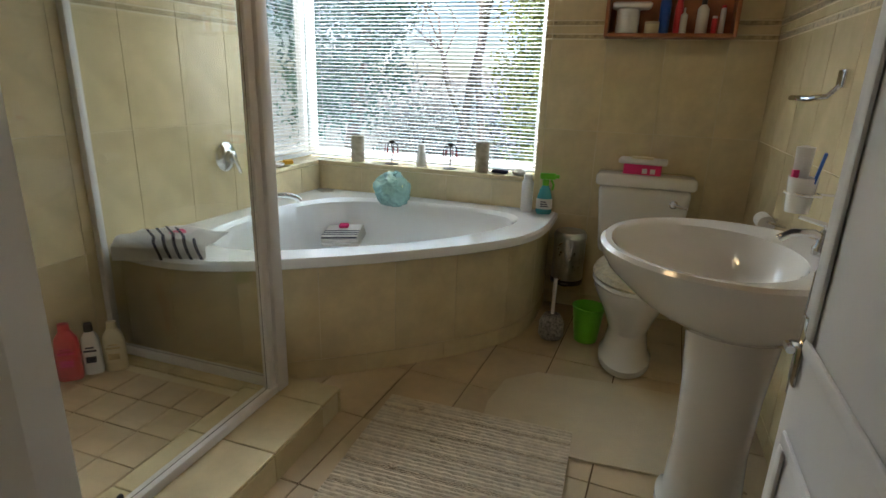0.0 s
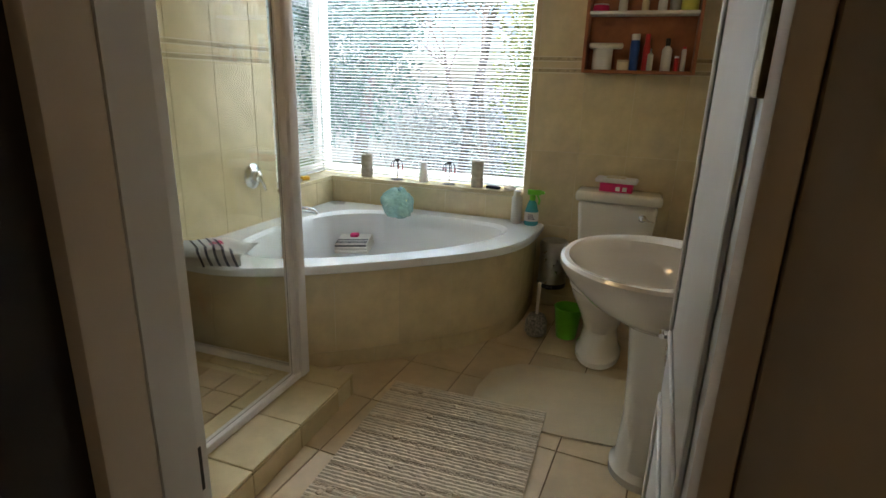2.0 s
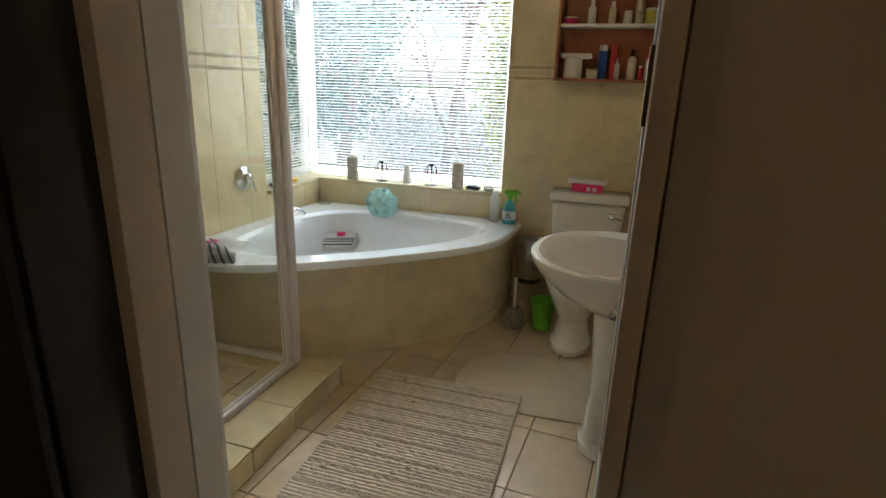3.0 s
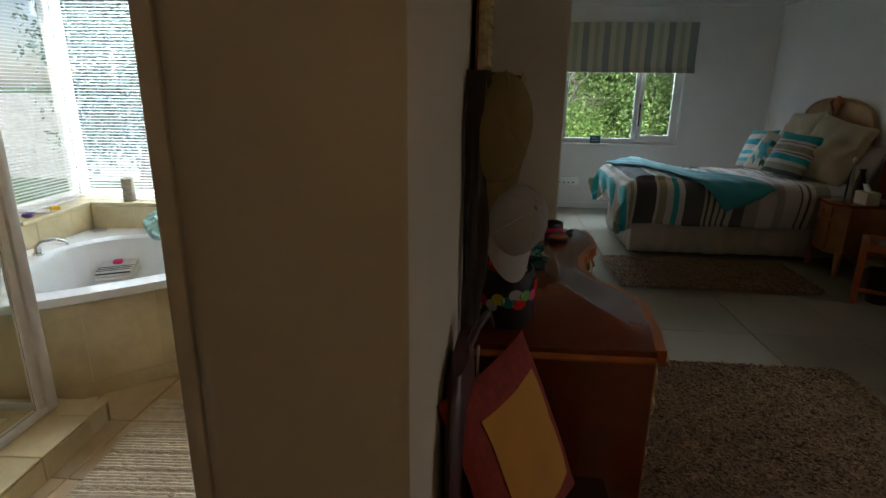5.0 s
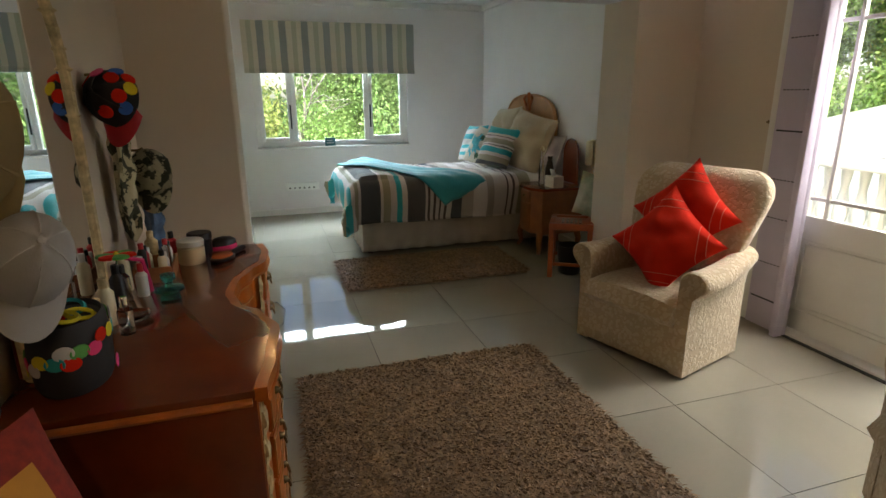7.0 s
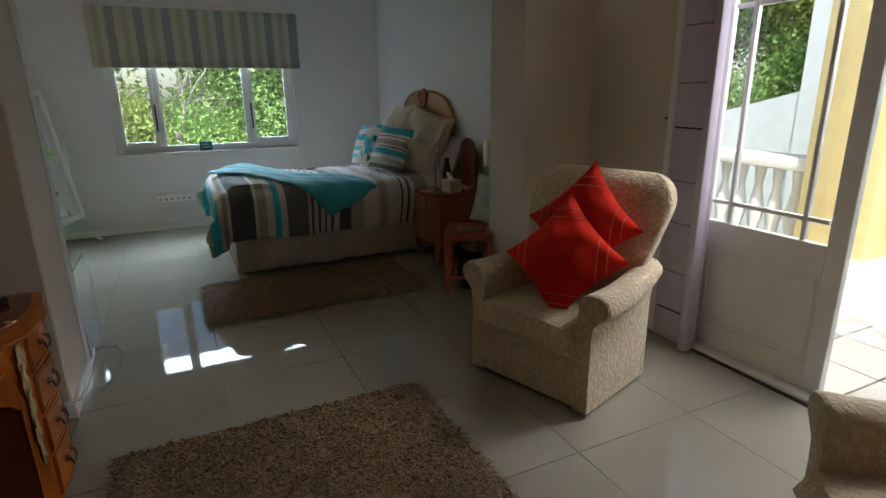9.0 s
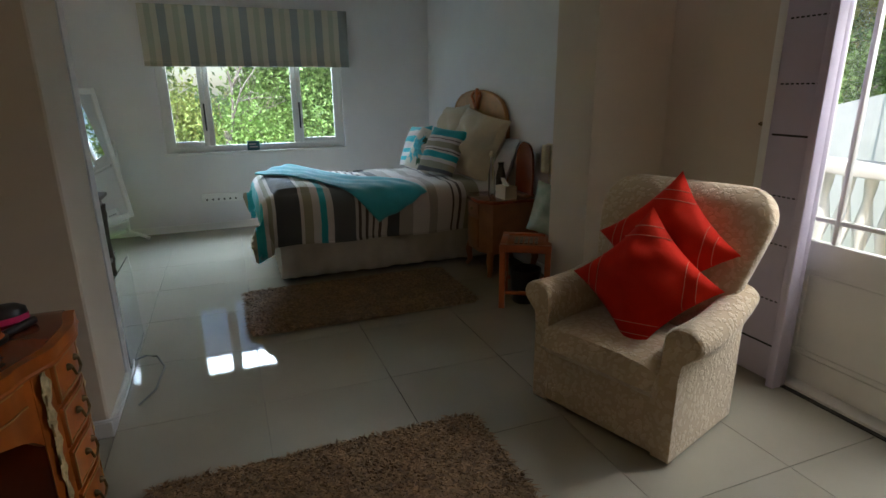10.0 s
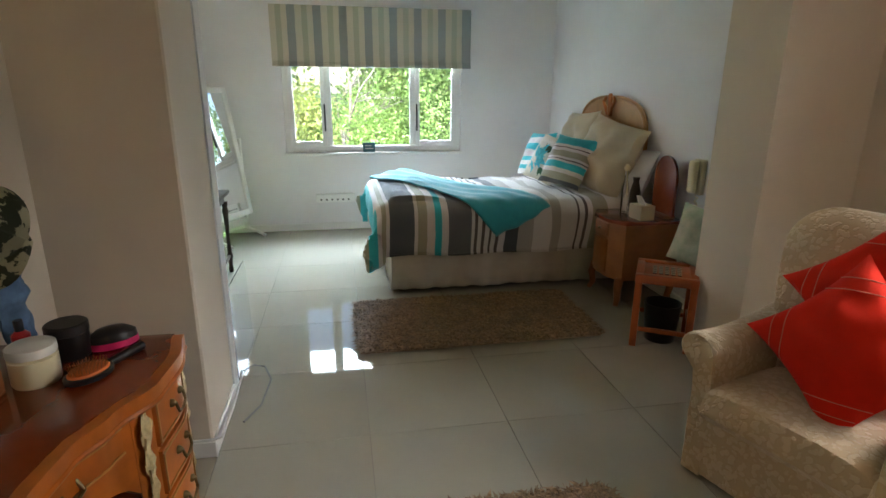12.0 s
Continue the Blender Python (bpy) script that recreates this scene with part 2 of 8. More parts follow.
# ---- bedroom structure ----
XW, XA, XD, YF, YN, XR = 0.665, 4.06, 4.25, 6.68, 3.0, 3.72
H1, H2 = 2.42, 2.52
solid("wall_partition", prism(bmesh.new(), [(0.297, 0.187), (0.325, 0.152), (0.336, 0.14), (0.35, 0.1365), (0.636, 0.083), (0.645, 0.086), (0.649, 0.095), (XW, 1.0), (XW, 3.40), (0.50, 3.40), (0.50, 0.215), (0.297, 0.215)], 0, H1 + 0.3), M_WARM, "plain painted wall behind the dressing table", "wall", "structure")
solid("wall_pier", prism(bmesh.new(), [(XW, 2.80), (1.14, 2.80), (1.148, 2.808), (1.148, 3.26), (XW, 3.26)], 0, H1 + 0.3), M_WARM, "painted wall pier beside the sleeping area", "wall", "structure")
solid("wall_nib", cube(XR, XD + 0.2, YN, 3.40, 0, H1 + 0.3), M_WARM, "painted wall nib beside the sleeping area", "wall", "structure")
solid("beam", cube(1.149, XR, 2.86, 3.36, 2.06, H1 + 0.3), M_WALL, "painted beam over the wide opening", "beam", "structure")
solid("wall_headboard", cube(XA, XA + 0.4, 3.40, YF + 0.2, 0, 2.8), M_WALL, "pale grey painted wall behind the bed", "wall", "structure")
solid("wall_mirror_side", cube(0.10, 0.30, 3.40, YF + 0.2, 0, 2.8), M_WALL, "pale grey painted wall", "wall", "structure")
solid("wall_bath_rear", cube(0.30, 1.147, 3.30, 3.40, 0, 2.8), M_WALL, "painted wall", "wall", "structure")


def wall_with_hole(name, axis, place, thick, a0, a1, z1, h, material, label, z0=0.0):
    """A wall across one axis with one opening h = (a, b, low, high)."""
    bm = bmesh.new()
    for p0, p1, q0, q1 in ((a0, h[0], z0, z1), (h[1], a1, z0, z1), (h[0], h[1], z0, h[2]), (h[0], h[1], h[3], z1)):
        if p1 - p0 > 0.002 and q1 - q0 > 0.002:
            if axis == "y":
                box(bm, p0, p1, place, place + thick, q0, q1)
            else:
                box(bm, place, place + thick, p0, p1, q0, q1)
    return solid(name, bm, material, label, "wall", "structure", smooth=False)


WX0, WX1, WZ0, WZ1 = 1.17, 3.03, 0.835, 1.95
wall_with_hole("wall_window", "y", YF, 0.2, 0.30, XA, 2.8, (WX0, WX1, WZ0, WZ1), M_WALL, "pale lilac-grey wall with a wide window")
DY0, DY1 = 0.62, 2.195
wall_with_hole("wall_terrace", "x", XD, 0.2, -2.6, YN, 2.72, (DY0, DY1, 0, 2.12), M_WARM, "painted wall with double terrace doors, tinted for warm light")
solid("wall_rear", cube(-1.6, XD + 0.2, -2.8, -2.6, 0, 2.72), M_WARM, "plain painted wall", "wall", "structure")
# made-up panel front, added to keep this stretch of wall nearly black
M_NEARBLACK = mat("near_black_panel", (0.018, 0.012, 0.009), 0.5, var=0.3, sc=9)
cup = thing("darkening_panel", "added dark panel front that blackens the wall beside the bathroom door", "cupboard")
part("body", cube(-1.5, -0.56, -0.04, 0.099, 0.0, 2.2, 0.006), M_NEARBLACK, cup)
for x0 in (-1.49, -1.025):
    part("door", cube(x0, x0 + 0.455, -0.062, -0.041, 0.08, 2.18, 0.004), M_NEARBLACK, cup)
solid("wall_passage", cube(-1.8, -1.6, -2.6, 0.25, 0, 2.72), M_WARM, "plain painted wall of the passage", "wall", "structure")
solid("ceiling", cube(-1.6, XD, -2.6, 2.86, H1, H1 + 0.1), M_CEIL, "white painted ceiling", "ceiling", "structure")
solid("ceiling_sleeping_area", cube(0.30, XA, 3.36, YF, H2, H2 + 0.1), M_CEIL, "white painted ceiling", "ceiling", "structure")
bm = bmesh.new()
for x0, x1, y0, y1 in ((0.30, XA, YF - 0.07, YF), (XA - 0.07, XA, 3.40, YF - 0.07)):
    box(bm, x0, x1, y0, y1, H2 - 0.07, H2, 0.02, 2)
solid("cornice", bm, M_CEIL, "white moulded cornice", "cornice", "structure")
bm = bmesh.new()
for x0, x1, y0, y1 in ((0.30, XA, YF - 0.015, YF), (XA - 0.015, XA, 3.40, YF - 0.015), (1.148, 1.163, 2.80, 3.26), (XW, 1.163, 2.785, 2.80), (XR - 0.015, XR, YN, 3.40), (XR - 0.015, XD, YN - 0.015, YN), (XD - 0.015, XD, 2.30, YN - 0.015)):
    box(bm, x0, x1, y0, y1, 0.0, 0.075, 0.004, 1)
solid("baseboard", bm, M_WHITE, "white painted skirting board", "skirting", "structure")
floor = solid("floor", box(cube(-1.6, XD + 0.2, -2.6, 0.09, -0.2, -0.006), 0.5, XD + 0.2, 0.09, YF, -0.2, -0.006), M_GROUT, "large polished cream porcelain floor tiles", "floor", "structure", smooth=False)

# ---- bathroom structure ----
BASE = BATH
F, BL, BR, BY, BC = -0.115, -2.0, 0.61, 3.25, 2.42
solid("bathroom_floor", cube(BL - 0.2, BR, 0.23, BY + 0.05, F - 0.2, F - 0.006), M_FGROUT, "beige rectangular bathroom floor tiles", "floor", "structure")
solid("bathroom_ceiling", cube(BL - 0.4, BR, 0.10, BY + 0.4, BC, BC + 0.1), M_CEIL, "white bathroom ceiling", "ceiling", "structure")
solid("wall_basin", cube(BR, BR + 0.03, 0.24, BY + 0.05, F - 0.2, BC), M_BTILE, "cream tiled wall behind the basin", "wall", "structure")
SKEW = radians(3.2)
SIDE = Matrix.Translation((BL, BY, 0)) @ Matrix.Rotation(-SKEW, 4, "Z") @ Matrix.Translation((-BL, -BY, 0))
# low window walls with sills, and the solid stretches beside them
SZ, WL, WR, WY = 0.655, -0.54, 2.62, 3.45
bm = bmesh.new()
box(bm, WL, BR + 0.03, BY + 0.05, BY + 0.25, F, BC)
box(bm, BL, WL, BY + 0.03, BY + 0.25, F, SZ - 0.03)
box(bm, BL, WL, BY + 0.03, BY + 0.25, 2.15, BC)
solid("wall_bath_window", bm, M_BTILE, "cream tiled wall with a corner window", "wall", "structure", smooth=False)
bm = bmesh.new()
box(bm, BL - 0.25, BL - 0.03, 0.10, WR, F, BC)
box(bm, BL - 0.25, BL - 0.03, WR, BY + 0.25, F, SZ - 0.03)
box(bm, BL - 0.25, BL - 0.03, WR, BY + 0.25, 2.15, BC)
solid("wall_bath_side", bm, M_BTILE, "cream tiled wall with a corner window", "wall", "structure", smooth=False, m=SIDE)
bm = bmesh.new()
box(bm, BL - 0.20, WL, BY, BY + 0.2, SZ - 0.028, SZ, 0.004, 1)
box(bm, BL - 0.20, BL, WR, BY - 0.001, SZ - 0.028, SZ, 0.004, 1)
solid("window_sill", bm, M_BTILE, "cream tiled sill of the corner window", "sill", "structure")
OX0, OX1 = -0.528, 0.262
bm = bmesh.new()
box(bm, BL - 0.35, OX0 - 0.03, 0.143, 0.23, F - 0.2, 2.45)
box(bm, -0.95, -0.701, 0.2301, 0.385, F - 0.2, 2.45)
box(bm, OX1 + 0.03, 0.60, 0.205, 0.23, F - 0.2, 2.45)
box(bm, OX0 - 0.03, OX1 + 0.03, 0.10, 0.23, 2.08, 2.45)
solid("wall_door", bm, M_WARM, "painted wall with the bathroom door, tinted for warm light", "wall", "structure", smooth=False)
solid("threshold", cube(OX0 - 0.03, OX1 + 0.03, 0.08, 0.229, F - 0.2, 0.002, 0.004), M_WHITE, "pale stone step down into the bathroom", "step", "structure")
jamb = thing("door_frame", "white painted timber door frame", "door frame", kind="structure")
part("jamb", prism(bmesh.new(), [(-0.70, 0.232), (OX0, 0.232), (OX0 + 0.002, 0.310), (-0.572, 0.313), (-0.59, 0.393), (-0.70, 0.393)], F, 2.05, 0.003), M_WHITE, jamb)
# darker tint on the lining paints in the shade on this side face
part("lining", cube(OX0 - 0.029, OX0 - 0.002, 0.140, 0.231, 0.002, 2.05, 0.004), M_WARM, jamb)
# black plate colours in the dark of the latch hole
part("strike_plate", cube(-0.5745, -0.5715, 0.335, 0.362, 0.56, 0.66, 0.001, 1), M_BLACK, jamb, "strike plate, black for its dark latch hole")
part("jamb", cube(OX1, OX1 + 0.03, 0.183, 0.235, 0.002, 2.05, 0.004), M_WARM, jamb)
part("head", cube(OX0 - 0.03, OX1 + 0.03, 0.186, 0.235, 2.05, 2.08, 0.004), M_WHITE, jamb)
# open door leaf
leaf = thing("door_1", "white panelled bathroom door standing open", "door", m=pose(OX1 + 0.006, 0.25, 0, 0, 0, -1.6), kind="structure")
LW = 0.735
bm = cube(0, 0.04, 0, LW, F + 0.012, 2.03, 0.003)
part("slab", bm, M_WHITE, leaf)
for z0, z1 in ((0.05, 0.66), (0.80, 1.90)):
    for sx, x in ((-1, 0.0), (1, 0.04)):
        bm = bmesh.new()
        for a0, a1, b0, b1 in ((0.06, LW - 0.05, z0, z0 + 0.025), (0.06, LW - 0.05, z1 - 0.025, z1), (0.06, 0.085, z0 + 0.025, z1 - 0.025), (LW - 0.075, LW - 0.05, z0 + 0.025, z1 - 0.025)):
            box(bm, x - 0.009 if sx < 0 else x, x if sx < 0 else x + 0.009, a0, a1, b0, b1, 0.006)
        part("panel_moulding", bm, M_WHITE, leaf)
bm = bmesh.new()
box(bm, -0.002, 0.042, LW - 0.003, LW + 0.004, 0.70, 0.92, 0.002)
part("latch_plate", bm, M_CHROME, leaf, "steel latch plate")
for s, x in ((-1, 0.0), (1, 0.04)):
    bm = bmesh.new()
    box(bm, x - 0.006 if s < 0 else x, x if s < 0 else x + 0.006, LW - 0.04, LW - 0.005, 0.73, 0.85, 0.003)
    tube(bm, [(x + s * 0.005, LW - 0.022, 0.80), (x + s * 0.018, LW - 0.022, 0.80), (x + s * 0.022, LW - 0.026, 0.80), (x + s * 0.022, LW - 0.05, 0.80)], 0.007)
    part("door_handle", bm, M_CHROME, leaf, "steel lever handle")
for z in (0.25, 1.35):
    part("hinge", cube(-0.012, 0.002, -0.012, 0.03, z, z + 0.1, 0.003), M_BRASS, leaf, "dull metal hinge")
BASE = Matrix.Identity(4)

# ---- bathroom things ----
BASE = BATH


def smooth_poly(pts, rounds=3):
    for _ in range(rounds):
        out = []
        for (x0, y0), (x1, y1) in zip(pts, pts[1:] + pts[:1]):
            out += [(0.75 * x0 + 0.25 * x1, 0.75 * y0 + 0.25 * y1), (0.25 * x0 + 0.75 * x1, 0.25 * y0 + 0.75 * y1)]
        pts = out
    return pts


def radial(pts, cx, cy, n):
    """The outline met by n rays from a centre."""
    res = []
    for k in range(n):
        a = 2 * math.pi * k / n
        d = (math.cos(a), math.sin(a))
        best = 0
        for (x0, y0), (x1, y1) in zip(pts, pts[1:] + pts[:1]):
            ex, ey = x1 - x0, y1 - y0
            den = d[0] * ey - d[1] * ex
            if abs(den) < 1e-9:
                continue
            t = ((x0 - cx) * ey - (y0 - cy) * ex) / den
            u = ((x0 - cx) * d[1] - (y0 - cy) * d[0]) / den
            if -1e-6 <= u <= 1 + 1e-6 and t > best:
                best = t
        res.append((cx + best * d[0], cy + best * d[1]))
    return res


RZ = 0.468
FRONT = [(BL - 0.086, 1.68), (-1.88, 1.63), (-1.62, 1.64), (-1.28, 1.825), (-0.83, 2.185), (-0.52, 2.50), (-0.41, 2.72), (-0.38, 2.95), (-0.38, BY - 0.006)]


def fine(pts, rounds=2):
    for _ in range(rounds):
        out = [pts[0]]
        for (x0, y0), (x1, y1) in zip(pts, pts[1:]):
            out += [(0.75 * x0 + 0.25 * x1, 0.75 * y0 + 0.25 * y1), (0.25 * x0 + 0.75 * x1, 0.25 * y0 + 0.75 * y1)]
        pts = out + [pts[-1]]
    return pts


outline = [(BL + 0.004, BY - 0.004)] + fine(FRONT, 3)
tub = thing("corner_bath", "white acrylic corner bath behind a curved tiled front", "bathtub")
N = 96
CX, CY = -1.42, 2.72
outer = radial(outline, CX, CY, N)
inner = radial(smooth_poly([(-1.85, 3.10), (-1.92, 2.0), (-1.60, 1.84), (-1.25, 2.02), (-0.85, 2.36), (-0.60, 2.72), (-0.56, 2.98), (-0.72, 3.11)], 3), CX, CY, N)


def blend(a, b, f, z):
    return [(x0 + (x1 - x0) * f, y0 + (y1 - y0) * f, z) for (x0, y0), (x1, y1) in zip(a, b)]


def shrink(a, f, z, c=(CX, CY)):
    return [(c[0] + (x - c[0]) * f, c[1] + (y - c[1]) * f, z) for x, y in a]


rings = [blend(outer, inner, 0.04, RZ - 0.045), blend(outer, inner, 0.0, RZ - 0.04), blend(outer, inner, 0.0, RZ - 0.012), blend(outer, inner, 0.05, RZ), blend(outer, inner, 0.5, RZ + 0.002), blend(outer, inner, 0.9, RZ), shrink(inner, 0.985, RZ - 0.02), shrink(inner, 0.95, RZ - 0.10), shrink(inner, 0.90, RZ - 0.24), shrink(inner, 0.82, RZ - 0.36), shrink(inner, 0.68, RZ - 0.41), shrink(inner, 0.3, RZ - 0.425)]
part("rim", loft(bmesh.new(), rings[:6], (False, False)), M_BATH, tub)
part("basin_shell", loft(bmesh.new(), rings[5:], (False, True)), M_BATH, tub)
# tiled front, one tile a piece
path = fine(FRONT, 3)


def along(pts, step):
    """Cuts a path into straight runs of equal length."""
    runs, have, start, walkd = [], 0.0, pts[0], [pts[0]]
    for a, b in zip(pts, pts[1:]):
        have += math.dist(a, b)
        walkd.append(b)
        if have >= step:
            runs.append(walkd)
            walkd, have = [b], 0.0
    if len(walkd) > 1:
        runs.append(walkd)
    return runs


def strip(pts, off, thick, z0, z1, gap=0.002):
    """A thin upright curved slab that follows a path."""
    nor = []
    for i in range(len(pts)):
        a, b = pts[max(0, i - 1)], pts[min(len(pts) - 1, i + 1)]
        d = math.dist(a, b) or 1
        nor.append(((b[1] - a[1]) / d, -(b[0] - a[0]) / d))
    pts = [list(p) for p in pts]
    for i, j in ((0, 1), (-1, -2)):
        d = math.dist(pts[i], pts[j]) or 1
        pts[i] = [pts[i][k] + (pts[j][k] - pts[i][k]) / d * min(gap, d / 2) for k in (0, 1)]
    rings = []
    for (x, y), (nx, ny) in zip(pts, nor):
        o, i = off + thick, off
        rings.append([(x + nx * i, y + ny * i, z0), (x + nx * o, y + ny * o, z0), (x + nx * o, y + ny * o, z1), (x + nx * i, y + ny * i, z1)])
    return loft(bmesh.new(), rings)


apron = thing("bath_front", "cream tiled curved bath front", "bath panel", kind="structure")
part("backing", strip(path, -0.075, 0.030, F, RZ - 0.045, 0), M_BGROUT, apron)
for run in along(path, 0.30):
    part("tile", strip(run, -0.054, 0.012, F + 0.092, RZ - 0.047), M_BTILE, apron)
for run in along(path[7:], 0.33):
    part("tile", strip(run, -0.052, 0.012, F + 0.002, F + 0.088), M_BTILE, apron)

# shower enclosure on its tiled plinth
PX, PYB, PZ = -1.0, 1.725, 0.0
plinth = thing("shower_plinth", "cream tiled shower kerb", "shower kerb", kind="structure")
part("core", cube(-1.36, PX - 0.01, 0.24, PYB - 0.01, F, PZ - 0.012), M_BGROUT, plinth)
part("core", cube(BL - 0.1, -1.36, 1.52, PYB - 0.01, F, PZ - 0.012), M_BGROUT, plinth)
part("tray", cube(BL - 0.15, -1.36, 0.24, 1.52, F, -0.0235), M_BGROUT, plinth)
y = 1.585
for k in range(5):
    y0 = max(0.24, y - 0.30)
    part("tile", cube(-1.36, PX, y0 + 0.004, y, PZ - 0.012, PZ, 0.003, 1), M_BTILE, plinth)
    part("tile", cube(PX - 0.01, PX + 0.002, y0 + 0.004, y, F, PZ - 0.015, 0.002, 1), M_BTILE, plinth)
    y = y0
part("tile", prism(bmesh.new(), [(-1.36, 1.589), (PX, 1.589), (PX, PYB), (-1.36, PYB)], PZ - 0.012, PZ, 0.003, 1), M_BTILE, plinth)
for x0 in (-2.09, -1.725):
    part("tile", cube(x0, x0 + 0.361, 1.56, PYB, PZ - 0.012, PZ, 0.003, 1), M_BTILE, plinth)
part("tile", cube(PX - 0.30, PX - 0.003, PYB - 0.01, PYB + 0.002, F, PZ - 0.015, 0.002, 1), M_BTILE, plinth)
tile_me = finish(cube(-0.073, 0.073, -0.073, 0.073, 0, 0.012, 0.002, 1), "tile")
for i in range(5):
    for j in range(8):
        ob = part("tile", tile_me, M_BFLOOR, plinth)
        ob.location = (BL - 0.05 + 0.15 * i, 0.40 + 0.15 * j, -0.022)
shower = thing("shower_enclosure", "white framed clear glass shower enclosure", "shower")
GX, GY, GT = -1.228, 1.635, 1.95
part("corner_post", cube(GX - 0.028, GX + 0.028, GY - 0.03, GY + 0.03, PZ, GT, 0.006), M_ALU, shower)
part("wall_channel", cube(BL - 0.088, BL - 0.055, GY - 0.018, GY + 0.018, PZ, GT, 0.004), M_ALU, shower)
part("stile", cube(GX - 0.016, GX + 0.016, GY - 0.075, GY - 0.035, PZ + 0.03, GT, 0.004), M_ALU, shower)
part("wall_channel", cube(GX - 0.018, GX + 0.018, 0.24, 0.27, PZ, GT, 0.004), M_ALU, shower)
for z0, z1 in ((PZ, PZ + 0.035), (GT, GT + 0.04)):
    part("rail", cube(BL - 0.055, GX - 0.03, GY - 0.02, GY + 0.02, z0, z1, 0.005), M_ALU, shower)
    part("rail", cube(GX - 0.024, GX + 0.024, 0.27, GY - 0.03, z0, z1, 0.006), M_ALU, shower)
for bmg in (cube(BL - 0.055, GX - 0.028, GY - 0.003, GY + 0.003, PZ + 0.035, GT), cube(GX - 0.003, GX + 0.003, 0.27, GY - 0.075, PZ + 0.035, GT)):
    g = part("pane", bmg, M_SHOWER, shower, "clear glass pane", smooth=False)
    g.visible_shadow = False
part("door_catch", cube(GX + 0.016, GX + 0.028, 0.885, 0.90, 0.055, 0.09, 0.003), M_BLACK, shower)

# blinds and windows of the bathroom
M_SLAT = mat("white_blind_slat", (0.80, 0.82, 0.83), 0.4, var=0.02, bump=0.0)
ts_ = M_SLAT.node_tree
tl_ = ts_.nodes.new("ShaderNodeBsdfTranslucent")
tl_.inputs[0].default_value = (0.78, 0.83, 0.86, 1)
mx_ = ts_.nodes.new("ShaderNodeMixShader")
mx_.inputs[0].default_value = 0.35
ts_.links.new(ts_.nodes["Principled BSDF"].outputs[0], mx_.inputs[1])
ts_.links.new(tl_.outputs[0], mx_.inputs[2])
ts_.links.new(mx_.outputs[0], ts_.nodes["Material Output"].inputs[0])


def window_frame(name, m, w, z0, z1, mulls, label, depth=0.05, fw=0.05):
    """A casement frame in its own xz plane; mulls are the places of the uprights."""
    win = thing(name, label, "window", m=m, kind="structure")
    for x0, x1 in ((0, fw), (w - fw, w)):
        part("window_frame", cube(x0, x1, 0, depth, z0, z1, 0.006), M_WHITE, win)
    for q0, q1 in ((z0, z0 + fw), (z1 - fw, z1)):
        part("window_frame", cube(fw, w - fw, 0, depth, q0, q1, 0.006), M_WHITE, win)
    for x in mulls:
        part("mullion", cube(x - 0.028, x + 0.028, 0.002, depth - 0.002, z0 + fw, z1 - fw, 0.006), M_WHITE, win)
    ends = [fw] + [v for x in mulls for v in (x - 0.028, x + 0.028)] + [w - fw]
    for x0, x1 in zip(ends[::2], ends[1::2]):
        g = part("pane", cube(x0, x1, depth / 2 - 0.002, depth / 2 + 0.002, z0 + fw, z1 - fw), M_GLASS, win, smooth=False)
        g.visible_shadow = False
    return win


def venetian(m, w, z0, z1, label):
    b = thing("venetian_blind", label, "blind", m=m)
    part("headrail", cube(0.01, w - 0.01, -0.015, 0.015, z1 - 0.03, z1, 0.003), M_SLAT, b)
    me = bmesh.new()
    ang = radians(7)
    rings = []
    for x in (0.015, w - 0.015):
        rings.append([(x, v * math.cos(ang), v * math.sin(ang) + 0.0025 * (1 - (v / 0.0125) ** 2) + s) for v, s in ((-0.0125, 0), (0, 0), (0.0125, 0), (0.0125, 0.0006), (0, 0.0006), (-0.0125, 0.0006))])
    me = finish(loft(me, rings), "slat", False)
    n = int((z1 - z0 - 0.05) / 0.0215)
    for k in range(n):
        ob = part("slat", me, M_SLAT, b)
        ob.location = (0, 0, z0 + 0.022 + 0.0215 * k)
        ob.rotation_euler = (random.uniform(-0.03, 0.03), random.uniform(-0.002, 0.002), 0)
    part("bottom_rail", cube(0.012, w - 0.012, -0.013, 0.013, z0 + 0.003, z0 + 0.014, 0.003), M_SLAT, b)
    for x in (0.12, w / 2, w - 0.12):
        part("ladder_cord", cube(x - 0.0008, x + 0.0008, -0.014, -0.0125, z0 + 0.01, z1 - 0.02), M_SLAT, b)
    return b


window_frame("window_1", pose(BL - 0.20, WY + 0.0, 0), WL - BL + 0.20, SZ, 2.15, [], "white framed bathroom corner window")
window_frame("window_2", pose(BL - 0.20, WR, 0, 0, 0, 90), WY - WR, SZ, 2.15, [], "white framed side pane of the corner window")
venetian(pose(BL - 0.165, WY - 0.045, 0), WL - BL + 0.155, SZ + 0.005, 2.15, "white slatted venetian blind, lowered and open")
venetian(pose(BL - 0.155, WR + 0.01, 0, 0, 0, 90), WY - WR - 0.035, SZ + 0.005, 2.15, "narrow white slatted venetian blind, lowered")

# basin on its pedestal
basin = thing("washbasin", "white ceramic pedestal washbasin", "basin", m=pose(0.244, 1.68, 0))
BZ = 0.764


def oval(rx, ry, z, cx=0.0, n=48):
    pts = []
    for k in range(n):
        a = 2 * math.pi * k / n
        pts.append((min(cx + rx * math.cos(a), 0.352), ry * math.copysign(abs(math.sin(a)) ** 0.92, math.sin(a)), z))
    return pts


